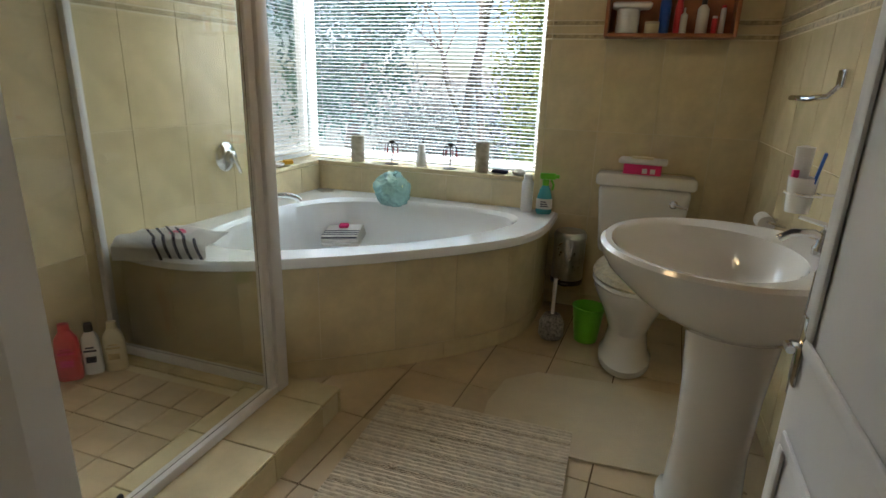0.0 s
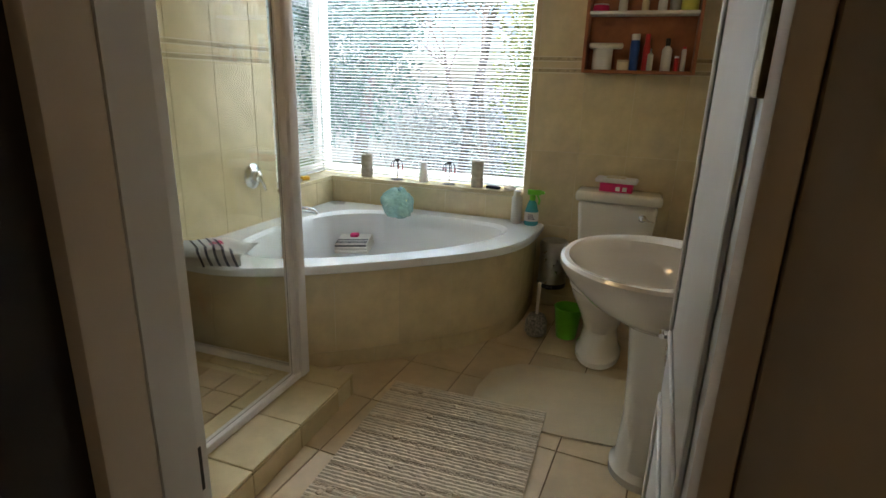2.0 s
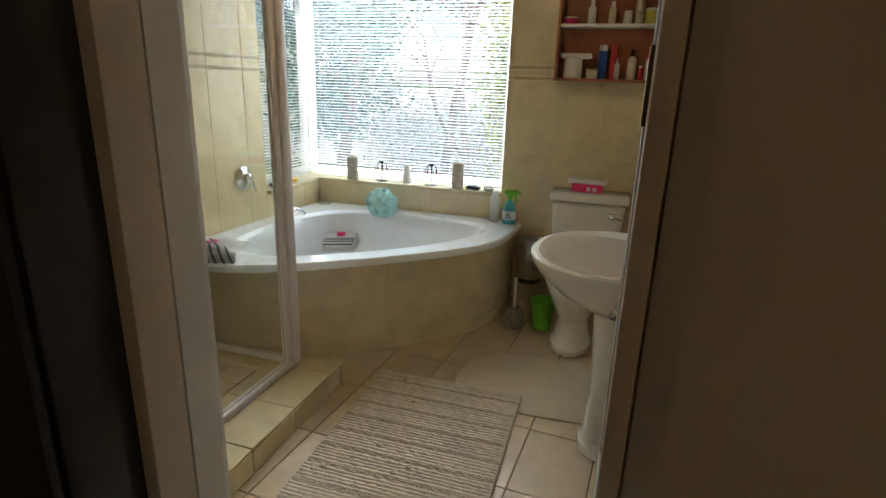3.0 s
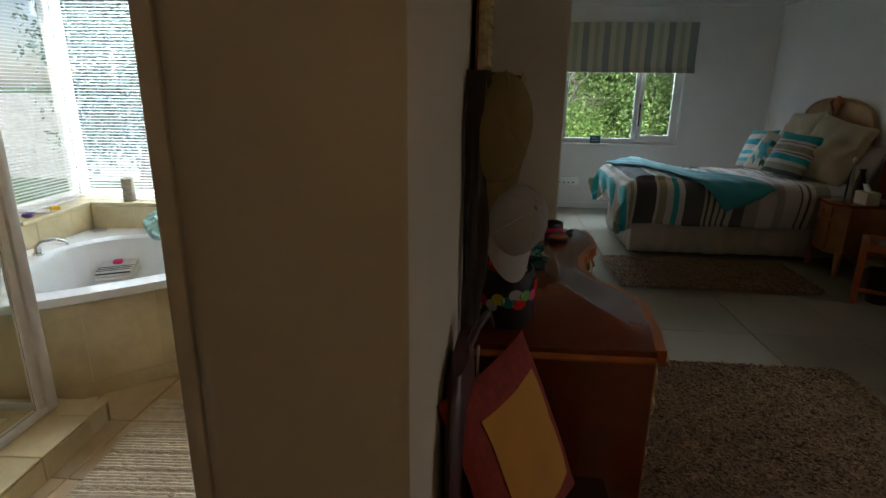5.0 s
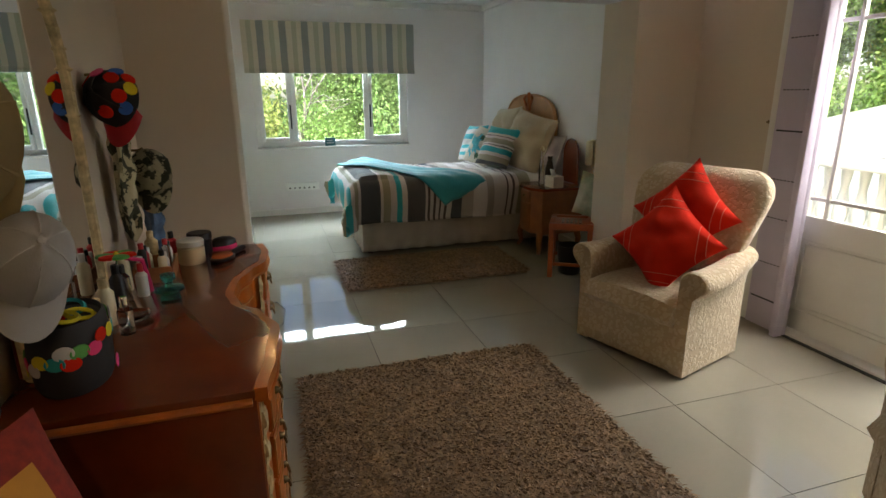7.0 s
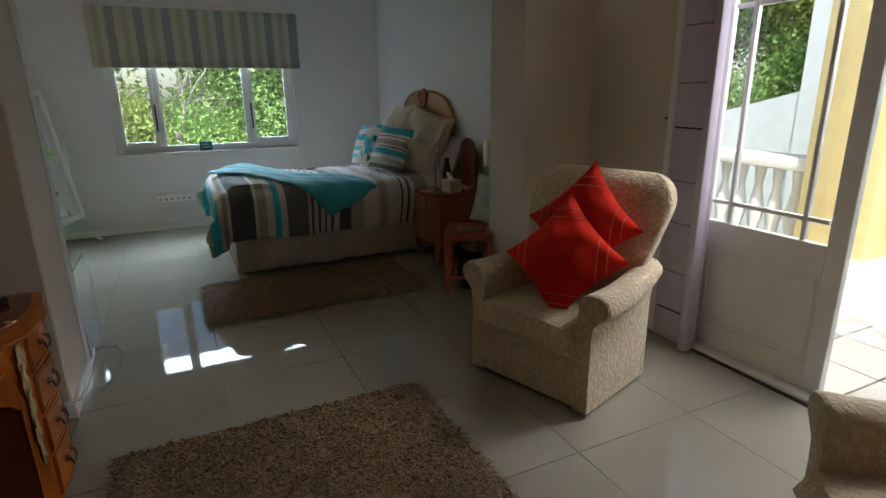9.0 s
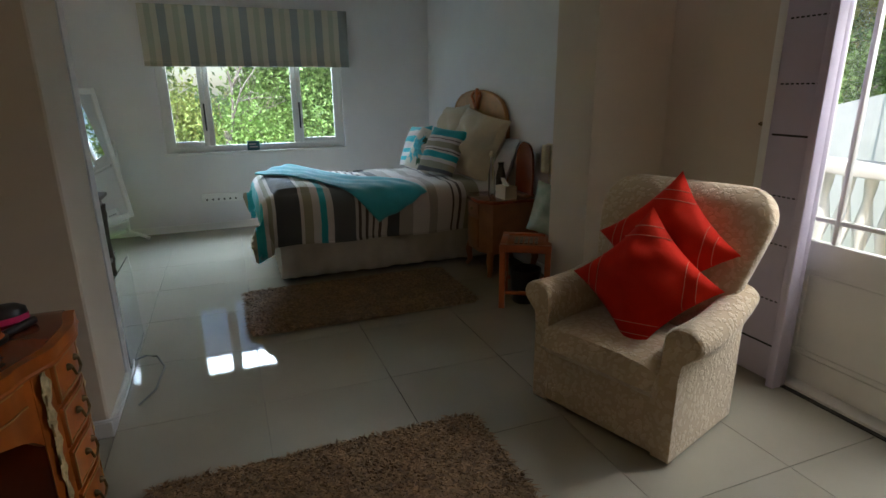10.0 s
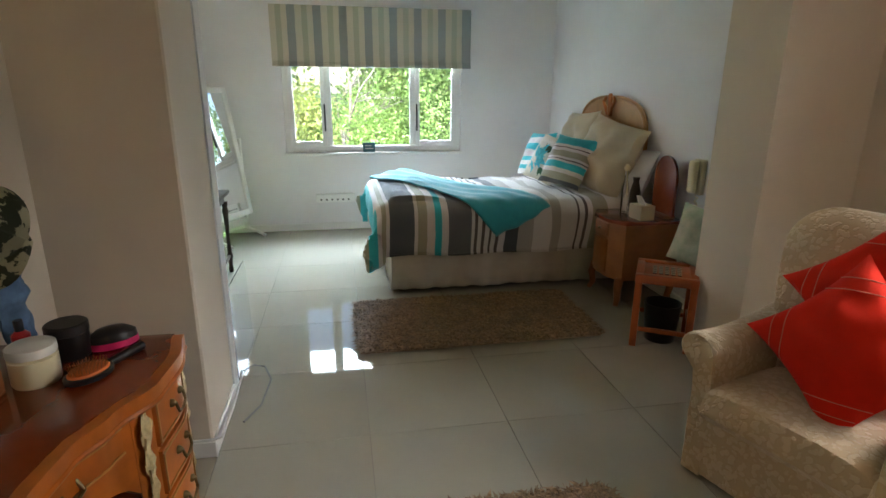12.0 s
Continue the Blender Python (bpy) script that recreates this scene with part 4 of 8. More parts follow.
# bedside cabinet
ns = thing("bedside_cabinet", "honey wood bedside cabinet with a shaped front and curved legs", "cabinet", m=pose(3.80, 4.24, 0))
foot = [(-0.19, -0.22), (0.22, -0.22), (0.22, 0.22), (-0.19, 0.22), (-0.25, 0.10), (-0.25, -0.10)]
part("body", prism(bmesh.new(), foot, 0.20, 0.60, 0.004), M_PINE, ns)
part("top", prism(bmesh.new(), [(x * 1.06, y * 1.06) for x, y in foot], 0.60, 0.622, 0.006), M_WALNUT, ns)
for sx, sy in ((-0.19, -0.19), (-0.19, 0.19), (0.19, -0.19), (0.19, 0.19)):
    part("leg", tube(bmesh.new(), [(sx, sy, 0.21), (sx * 1.08, sy * 1.08, 0.14), (sx * 1.02, sy * 1.02, 0.06), (sx * 1.12, sy * 1.12, 0.012)], 0.032, 10, 0.018), M_PINE, ns)
part("door", cube(-0.262, -0.248, -0.095, 0.095, 0.23, 0.47, 0.005), M_PINE, ns)
part("drawer", cube(-0.262, -0.248, -0.095, 0.095, 0.49, 0.585, 0.005), M_PINE, ns)
part("knob", lathe(bmesh.new(), [(0.004, 0), (0.012, 0.015), (0.004, 0.024)], 10, m=pose(-0.262, 0, 0.54, 0, -90, 0)), M_BRASS, ns)

# woven-top stool
M_STOOL = mat("red_orange_wood", (0.36, 0.085, 0.022), 0.35, var=0.25, sc=9, bump=0.05, bsc=70)
st_ = thing("stool", "orange-brown wooden stool with a woven strip top", "stool", m=pose(3.62, 3.52, 0, 0, 0, -32))
for sx in (-0.15, 0.15):
    for sy in (-0.16, 0.16):
        part("leg", cube(sx - 0.02, sx + 0.02, sy - 0.02, sy + 0.02, 0, 0.44, 0.004), M_STOOL, st_)
for sx in (-0.15, 0.15):
    part("seat_rail", cube(sx - 0.022, sx + 0.022, -0.14, 0.14, 0.40, 0.452, 0.005), M_STOOL, st_)
    part("stretcher", cube(sx - 0.012, sx + 0.012, -0.14, 0.14, 0.14, 0.165, 0.004), M_STOOL, st_)
for sy in (-0.16, 0.16):
    part("seat_rail", cube(-0.172, 0.172, sy - 0.022, sy + 0.022, 0.402, 0.454, 0.005), M_STOOL, st_)
    part("stretcher", cube(-0.13, 0.13, sy - 0.012, sy + 0.012, 0.10, 0.125, 0.004), M_STOOL, st_)
part("seat", cube(-0.128, 0.128, -0.138, 0.138, 0.425, 0.440, 0.002), M_STOOL, st_)
M_STRAP = mat("pale_strap", (0.55, 0.50, 0.42), 0.7)
for k in range(5):
    o = -0.068 + 0.034 * k
    part("strap", cube(o - 0.010, o + 0.010, -0.085, 0.085, 0.4405, 0.444), M_BLACK, st_, "black woven strap")
    for q in range(5):
        part("strap", cube(o - 0.017 + 0.004, o + 0.017 - 0.004, -0.068 + 0.034 * q - 0.005, -0.068 + 0.034 * q + 0.005, 0.4445, 0.4465), M_STRAP, st_, "pale woven strap")

# shaggy rugs
def shag(name, x0, x1, y0, y1, z, count, blade, label):
    rug = thing(name, label, "rug")
    part("backing", cube(x0, x1, y0, y1, 0.0, 0.012, 0.004), M_SHAG, rug)
    rng = np.random.RandomState(int(count) % 977)
    px, py = rng.uniform(x0, x1, count), rng.uniform(y0, y1, count)
    a = rng.uniform(0, 2 * np.pi, count)
    b = rng.uniform(0, 2 * np.pi, count)
    ln = rng.uniform(0.5, 1.0, count) * blade
    hz = rng.uniform(0.5, 1.0, count) * z
    w = 0.0058
    base = np.stack([px, py, np.full(count, 0.010)], 1)
    side = np.stack([np.cos(b) * w, np.sin(b) * w, np.zeros(count)], 1)
    mid = base + np.stack([np.cos(a) * ln * 0.4, np.sin(a) * ln * 0.4, hz], 1)
    tip = base + np.stack([np.cos(a) * ln, np.sin(a) * ln, hz * 0.75], 1)
    v = np.concatenate([base - side, base + side, mid + side * 1.2, mid - side * 1.2, tip], 0)
    i = np.arange(count)
    quads = np.stack([i, i + count, i + 2 * count, i + 3 * count], 1).tolist()
    tris = np.stack([i + 3 * count, i + 2 * count, i + 4 * count], 1).tolist()
    me = bpy.data.meshes.new("shag")
    me.from_pydata(v.tolist(), [], quads + tris)
    me.update()
    ob = part("shag", me, M_PILE, rug, "long shaggy pile")
    tagged(ob, kind="stuff")
    return rug


M_PILE = mat("shag_yarn", (0.25, 0.158, 0.082), 0.65, var=0.3, sc=9, bump=0.0, c2=(0.155, 0.096, 0.048), spec=0.6)
tp = M_PILE.node_tree
geo = tp.nodes.new("ShaderNodeNewGeometry")
mrp = tp.nodes.new("ShaderNodeMapRange")
mrp.inputs[3].default_value, mrp.inputs[4].default_value = 0.6, 1.4
tp.links.new(geo.outputs["Random Per Island"], mrp.inputs[0])
hs = tp.nodes.new("ShaderNodeHueSaturation")
src = tp.nodes["Principled BSDF"].inputs["Base Color"].links[0].from_socket
tp.links.new(src, hs.inputs["Color"])
tp.links.new(mrp.outputs[0], hs.inputs["Value"])
tp.links.new(hs.outputs[0], tp.nodes["Principled BSDF"].inputs["Base Color"])
shag("shag_rug", 1.36, 2.66, 0.30, 2.31, 0.030, 105000, 0.062, "large brown shaggy rug on the tiled floor")
shag("bedside_rug", 1.78, 3.28, 3.61, 4.36, 0.034, 42000, 0.066, "small brown shaggy rug beside the bed")

# armchairs
M_DAMASK = mat("damask_relief", (0.60, 0.51, 0.36), 0.75, var=0.06, sc=4, bump=0.0, sheen=0.3)
td = M_DAMASK.node_tree
cod = td.nodes.new("ShaderNodeTexCoord")
vor = td.nodes.new("ShaderNodeTexVoronoi")
vor.inputs["Scale"].default_value = 40
nzd = td.nodes.new("ShaderNodeTexNoise")
nzd.inputs["Scale"].default_value = 18
mxd = td.nodes.new("ShaderNodeMix")
mxd.data_type = "VECTOR"
mxd.inputs["Factor"].default_value = 0.06
td.links.new(cod.outputs["Object"], nzd.inputs["Vector"])
td.links.new(cod.outputs["Object"], mxd.inputs["A"])
td.links.new(nzd.outputs["Color"], mxd.inputs["B"])
td.links.new(mxd.outputs["Result"], vor.inputs["Vector"])
rgd = td.nodes.new("ShaderNodeMapRange")
rgd.inputs[1].default_value, rgd.inputs[2].default_value = 0.40, 0.52
td.links.new(vor.outputs["Distance"], rgd.inputs[0])
mcd = td.nodes.new("ShaderNodeMix")
mcd.data_type = "RGBA"
mcd.inputs["A"].default_value, mcd.inputs["B"].default_value = (0.57, 0.475, 0.33, 1), (0.495, 0.39, 0.25, 1)
td.links.new(rgd.outputs[0], mcd.inputs["Factor"])
td.links.new(mcd.outputs["Result"], td.nodes["Principled BSDF"].inputs["Base Color"])
bpd = td.nodes.new("ShaderNodeBump")
bpd.inputs["Strength"].default_value, bpd.inputs["Distance"].default_value = 0.6, 0.004
bpd.invert = True
td.links.new(rgd.outputs[0], bpd.inputs["Height"])
td.links.new(bpd.outputs[0], td.nodes["Principled BSDF"].inputs["Normal"])


def armchair(m, label):
    """Front at y = 0, back towards +y; x across."""
    ch = thing("armchair", label, "armchair", m=m, group="armchairs")
    part("base", cube(-0.346, 0.346, 0.004, 0.53, 0.018, 0.34, 0.02, 3), M_DAMASK, ch)
    bm = bmesh.new()
    rings = []
    for k in range(17):
        f = k / 16
        y = -0.055 + 0.52 * f
        e = math.sqrt(max(0.02, 1 - max(0.0, 1 - f * 9) ** 2))
        crown = 0.012 * math.sin(math.pi * min(1, f * 1.2))
        top, half = 0.335 + (0.078 + crown) * e, 0.276
        rings.append([(-half, y, 0.33 - 0.05 * e), (half, y, 0.33 - 0.05 * e)] + [(half * c, y, top - 0.02 * abs(c) ** 6 + 0.01 * (1 - c * c)) for c in (1, 0.9, 0.7, 0.4, 0, -0.4, -0.7, -0.9, -1)])
    part("seat_cushion", loft(bm, rings), M_DAMASK, ch)
    for s in (-1, 1):
        rings = []
        for y, e in ((0.0, 0.86), (0.006, 0.95), (0.02, 1.0), (0.08, 1.0), (0.15, 1.0), (0.23, 0.99), (0.31, 0.97), (0.39, 0.94), (0.47, 0.9), (0.54, 0.84)):
            t = y / 0.54
            xc = 0.352 - 0.018 * t
            h = 0.600 - 0.02 * math.sin(t * math.pi) + 0.055 * t * t
            prof = []
            for k in range(15):
                a = math.radians(-35 + 215 * k / 14)
                prof.append((xc + 0.078 * e * math.cos(a), y, h - 0.066 + 0.066 * e * math.sin(a)))
            prof += [(0.272, y, 0.36), (0.272, y, 0.02), (0.350, y, 0.02), (0.350, y, h - 0.22), (0.358, y, h - 0.15)]
            rings.append([(s * x, yy, z) for x, yy, z in prof])
        part("arm", loft(bmesh.new(), rings), M_DAMASK, ch)
    rings = []
    for z in (0.30, 0.42, 0.54, 0.62, 0.70, 0.78, 0.85, 0.90, 0.935, 0.965, 0.99, 1.008, 1.022, 1.031, 1.035):
        y = 0.475 + 0.45 * max(0.0, z - 0.55) ** 1.2
        hw = 0.30 + 0.03 * min(1, (z - 0.30) / 0.3) + 0.072 * max(0.0, min(1, (z - 0.58) / 0.30)) ** 0.8
        if z > 0.89:
            hw -= 0.15 * (1 - math.sqrt(max(0.0, 1 - ((z - 0.89) / 0.147) ** 2)))
        th = 0.078 * (1 if z < 0.95 else math.sqrt(max(0.03, 1 - ((z - 0.95) / 0.087) ** 2)))
        ring = []
        for k in range(36):
            a = 2 * math.pi * k / 36
            ring.append((hw * math.copysign(abs(math.cos(a)) ** 0.32, math.cos(a)), y + th * math.copysign(abs(math.sin(a)) ** 0.6, math.sin(a)) - 0.02 * math.cos(a) ** 8, z))
        rings.append(ring)
    part("backrest", loft(bmesh.new(), rings), M_DAMASK, ch)
    part("rear_panel", cube(-0.335, 0.335, 0.43, 0.556, 0.018, 0.63, 0.025, 3), M_DAMASK, ch)
    for sx in (-0.30, 0.30):
        for sy in (0.06, 0.48):
            part("foot", cube(sx - 0.02, sx + 0.02, sy - 0.02, sy + 0.02, 0, 0.03), M_DARK, ch)
    return ch


CH1 = pose(3.134, 2.050, 0, 0, 0, -71.6)
armchair(CH1, "cream patterned armchair holding two red cushions")
armchair(pose(3.07, 0.55, 0, 0, 0, -130), "cream patterned armchair near the terrace doors")
M_SEAM = mat("pale_stitching", (0.60, 0.20, 0.13), 0.8)


def red_cushion(m, seed, label):
    c = thing("scatter_cushion", label, "cushion", m=m, group="red cushions")
    ears, thick = 0.13, 0.16
    part("cover", pillow(bmesh.new(), 0.46, 0.46, thick, n=24, ears=ears, crease=0.25, seed=seed), M_RED, c)
    # two stitched lines cut across each corner
    for su, sv in ((1, 1), (-1, -1), (1, -1), (-1, 1)):
        for reach in (1.24, 1.50):
            pts = []
            for k in range(17):
                w = (k / 8 - 1) * (0.985 - reach / 2)
                u, v = su * (reach / 2 + w), sv * (reach / 2 - w)
                fat = (max(0, 1 - abs(u) ** 2.6) * max(0, 1 - abs(v) ** 2.6)) ** 0.55
                wob = noise.noise(Vector((u * 2.1 + seed, v * 2.1, -1))) * 0.25
                pts.append((0.23 * u * (1 - ears * (1 - v * v)), -thick / 2 * fat * (1 + wob * 2) + 0.02 * wob - 0.0005, 0.23 * v * (1 - ears * (1 - u * u)) + 0.23))
            part("piping", tube(bmesh.new(), pts, 0.0018, 5), M_SEAM, c, "pale stitched line")
    return c


def at_chair(x, y, z, tilt, rz, spin):
    """A cushion by its middle, in the armchair's own axes."""
    return CH1 @ Matrix.Translation((x, y, z)) @ Matrix.Rotation(radians(rz), 4, "Z") @ Matrix.Rotation(radians(tilt), 4, "X") @ Matrix.Rotation(radians(spin), 4, "Y") @ Matrix.Translation((0, 0, -0.23))


red_cushion(at_chair(0.02, 0.405, 0.785, -17, 2, 45) @ Matrix.Diagonal((0.98, 1.0, 1.02, 1)), 3, "red cotton cushion standing on its corner in the armchair")
red_cushion(at_chair(0.035, 0.235, 0.650, -24, 6, 39) @ Matrix.Diagonal((1.03, 1.0, 1.0, 1)), 8, "red cotton cushion with pale stitched lines in the armchair")

# dressing table
DX0, DXF, DY_0, DY_1, DZ = XW + 0.005, 1.255, 0.91, 2.31, 0.772
desk = thing("dressing_table", "vintage kneehole dressing table with glossy dark top and honey veneer drawers", "dressing table")


def front_line(n=48):
    """The serpentine front edge: swelling pedestals and a drawn-in middle."""
    knots = [(0.0, 1.238), (0.12, 1.262), (0.26, 1.275), (0.36, 1.225), (0.43, 1.15), (0.52, 1.125), (0.62, 1.135), (0.70, 1.175), (0.80, 1.235), (0.90, 1.245), (1.0, 1.222)]
    pts = []
    for k in range(n + 1):
        f = k / n
        i = max(j for j in range(len(knots) - 1) if knots[j][0] <= f + 1e-9)
        (f0, x0), (f1, x1) = knots[i], knots[i + 1]
        t = (f - f0) / (f1 - f0)
        t = t * t * (3 - 2 * t)
        pts.append((x0 + (x1 - x0) * t, DY_0 + (DY_1 - DY_0) * f))
    return pts


fl = front_line()
top_pts = [(DX0, DY_0 - 0.012)] + [(x - 0.014, y + (-0.012 if i == 0 else 0.012 if i == 48 else 0)) for i, (x, y) in enumerate(fl)] + [(DX0, DY_1 + 0.012)]
part("tabletop", prism(bmesh.new(), top_pts, DZ - 0.022, DZ, 0.006), M_WALNUT, desk, "glossy red-brown tabletop")
part("front_border", strip(fl, -0.016, 0.032, DZ - 0.040, DZ - 0.002, 0), M_MAPLE, desk, "honey wood border round the serpentine front")
part("border_moulding", tube(bmesh.new(), [(x + 0.012, y, DZ - 0.044) for x, y in fl], 0.009, 8), M_MAPLE, desk)
for yy in (DY_0 - 0.014, DY_1 + 0.014):
    part("edge_moulding", tube(bmesh.new(), [(DX0, yy, DZ - 0.03), (fl[0][0] - 0.02, yy, DZ - 0.03)], 0.011, 8), M_MAPLE, desk, "carved honey edge")


def acanthus(parent, x, y, z0, z1, seed):
    """A carved drop of overlapping leaves that tapers downwards."""
    rings = []
    for k in range(40):
        f = k / 39
        z = z1 + (z0 - z1) * f
        lobe = abs(math.sin(f * math.pi * 5.0 + seed))
        w = (0.026 - 0.015 * f) * (0.62 + 0.38 * lobe) * min(1, 0.35 + f * 12) * min(1, 0.15 + (1 - f) * 10)
        d = (0.014 - 0.005 * f) * (0.5 + 0.6 * lobe)
        ring = []
        for q in range(14):
            a = 2 * math.pi * q / 14
            g = 1 + 0.28 * math.sin(5 * a + f * 30 + seed) + 0.3 * noise.noise(Vector((math.cos(a) * 2, f * 22, seed)))
            ring.append((x + d * g * max(0.0, math.cos(a)) + 0.001, y + w * g * math.sin(a) + 0.004 * math.sin(f * 16), z))
        rings.append(ring)
    return part("carving", loft(bmesh.new(), rings), M_GILT, parent, "worn pale gilt carving")


ped = 0.36
for y0, y1 in ((DY_0, DY_0 + ped), (DY_1 - ped, DY_1)):
    line = [(x - 0.012, y) for x, y in fl if y0 - 1e-6 <= y <= y1 + 1e-6]
    pts = [(DX0, y0)] + line + [(DX0, y1)]
    pd = part("pedestal", prism(bmesh.new(), pts, 0.10, DZ - 0.035, 0.0), M_WALNUT, desk)
    part("front_panel", strip(line, -0.004, 0.008, 0.10, DZ - 0.042, 0), M_MAPLE, pd, "honey veneer front")
    for k, (z0, z1) in enumerate(((0.13, 0.28), (0.295, 0.43), (0.445, 0.575), (0.59, 0.72))):
        ln = [p for p in line if y0 + 0.068 <= p[1] <= y1 - 0.03]
        dr = part("drawer_front", strip(ln, 0.004, 0.010, z0, z1, 0), M_MAPLE, pd, "honey veneer drawer front")
        for run, q0, q1 in ((ln, z0 + 0.008, z0 + 0.014), (ln, z1 - 0.014, z1 - 0.008), (ln[:2], z0 + 0.014, z1 - 0.014), (ln[-2:], z0 + 0.014, z1 - 0.014)):
            part("bead", strip(run if run is ln else [run[0], tuple(run[0][i] + 0.2 * (run[1][i] - run[0][i]) for i in (0, 1))], 0.014, 0.004, q0, q1, 0), M_HONEY, dr)
        mx, my = ln[len(ln) // 2]
        bm = bmesh.new()
        zc = (z0 + z1) / 2
        for s in (-0.035, 0.035):
            part("pull_rosette", lathe(bmesh.new(), [(0.012, 0), (0.010, 0.008), (0.004, 0.014)], 10, m=pose(mx + 0.014, my + s, zc + 0.01, 0, 90, 0)), M_BRASS, dr)
        tube(bm, [(mx + 0.026, my - 0.035, zc + 0.01), (mx + 0.032, my - 0.03, zc - 0.018), (mx + 0.032, my, zc - 0.026), (mx + 0.032, my + 0.03, zc - 0.018), (mx + 0.026, my + 0.035, zc + 0.01)], 0.004, 6)
        part("drawer_pull", bm, M_BRASS, dr, "dark brass bail pull")
    # carved ornament down the outer corners
    for yy in ((y0 + 0.03, y1 - 0.012) if y0 < 1.2 else (y0 + 0.035, y1 - 0.012)):
        xx = min(line, key=lambda p: abs(p[1] - yy))[0]
        acanthus(desk, xx + 0.002, yy, 0.28, 0.715, yy * 3)
    for yy in (y0 + 0.05, y1 - 0.05):
        for xx in (DX0 + 0.05, line[0][0] - 0.05):
            part("foot", lathe(bmesh.new(), [(0.03, 0), (0.045, 0.02), (0.05, 0.05), (0.035, 0.08), (0.04, 0.10)], 14, xx, yy), M_MAPLE, desk)
line = [(x - 0.012, y) for x, y in fl if DY_0 + ped - 0.03 <= y <= DY_1 - ped + 0.03]
part("apron", prism(bmesh.new(), [(DX0, line[0][1])] + line + [(DX0, line[-1][1])], 0.60, DZ - 0.035), M_WALNUT, desk)
rings = []
for k, (x, y) in enumerate(line):
    low = 0.50 + 0.115 * math.sin(math.pi * k / (len(line) - 1)) ** 0.6
    rings.append([(x - 0.012, y, low), (x + 0.003, y, low), (x + 0.003, y, DZ - 0.042), (x - 0.012, y, DZ - 0.042)])
part("arched_apron", loft(bmesh.new(), rings), M_MAPLE, desk, "honey veneer apron arched over the kneehole")
cd = part("drawer_front", strip(line[1:-1], 0.003, 0.010, 0.635, 0.722, 0), M_MAPLE, desk, "curved honey centre drawer")
for q0, q1 in ((0.643, 0.648), (0.709, 0.714)):
    part("bead", strip(line[1:-1], 0.013, 0.004, q0, q1, 0), M_HONEY, cd)
for s in (-0.16, 0.16):
    yy = 1.61 + s
    xx = min(line, key=lambda p: abs(p[1] - yy))[0]
    part("drawer_pull", tube(bmesh.new(), [(xx + 0.014, yy - 0.03, 0.68), (xx + 0.03, yy - 0.028, 0.65), (xx + 0.03, yy + 0.028, 0.65), (xx + 0.014, yy + 0.03, 0.68)], 0.005, 6), M_BRASS, cd, "dark brass bail pull")

# ---- small things of the bathroom ----
BASE = BATH
M_PWHITE = mat("white_plastic", (0.75, 0.75, 0.73), 0.35, var=0.03)
M_STONE = mat("rough_candle_wax", (0.42, 0.38, 0.30), 0.85, var=0.25, sc=30, bump=0.8, bsc=60)
M_IRON = mat("black_iron", (0.02, 0.016, 0.014), 0.5)
M_BEAD = mat("red_glass_beads", (0.30, 0.02, 0.02), 0.2)
M_PINK = mat("magenta_card", (0.70, 0.02, 0.16), 0.5)
M_GRN = mat("lime_plastic", (0.16, 0.55, 0.03), 0.35)
M_AQUA = mat("aqua_liquid_plastic", (0.10, 0.46, 0.54), 0.15, var=0.1, bump=0.0, coat=0.5)
M_SKY = mat("pale_blue_film", (0.45, 0.80, 0.85), 0.25, var=0.15, sc=14, bump=0.6, bsc=35, bdist=0.01)
M_SKY.node_tree.nodes["Principled BSDF"].inputs["Alpha"].default_value = 0.55
M_SPONGE = mat("lime_sponge_net", (0.60, 0.75, 0.45), 0.9, var=0.2, sc=30, bump=0.8)
M_NAVY = mat("navy_yarn", (0.02, 0.022, 0.06), 0.9)
M_TOWEL = mat("white_terry", (0.72, 0.70, 0.66), 0.95, var=0.05, bump=0.9, bsc=200, sheen=0.3, bdist=0.004)
M_STEEL = mat("brushed_steel", (0.45, 0.44, 0.42), 0.28, metal=1.0, var=0.12, sc=20)
M_ORANGE = mat("yellow_soap", (0.75, 0.42, 0.02), 0.45)
M_REDP = mat("red_plastic", (0.60, 0.03, 0.04), 0.3)
M_BLUEP = mat("blue_plastic", (0.02, 0.10, 0.45), 0.3)
M_CREAMP = mat("cream_plastic", (0.70, 0.62, 0.42), 0.35)


def candle(x, y, h, label):
    c = thing("pillar_candle", label, "candle", m=pose(x, y, SZ), group="candles on the sill")
    part("wax", lathe(bmesh.new(), [(0.040, 0), (0.043, 0.004), (0.043, h - 0.006), (0.036, h), (0.01, h - 0.006)], 24), M_STONE, c)
    part("wick", tube(bmesh.new(), [(0, 0, h - 0.008), (0.002, 0, h + 0.008)], 0.0015, 5), M_BLACK, c)


candle(-1.745, 3.325, 0.17, "thick rough grey-brown pillar candle on the sill")
candle(-0.885, 3.325, 0.185, "tall rough grey-brown pillar candle on the sill")


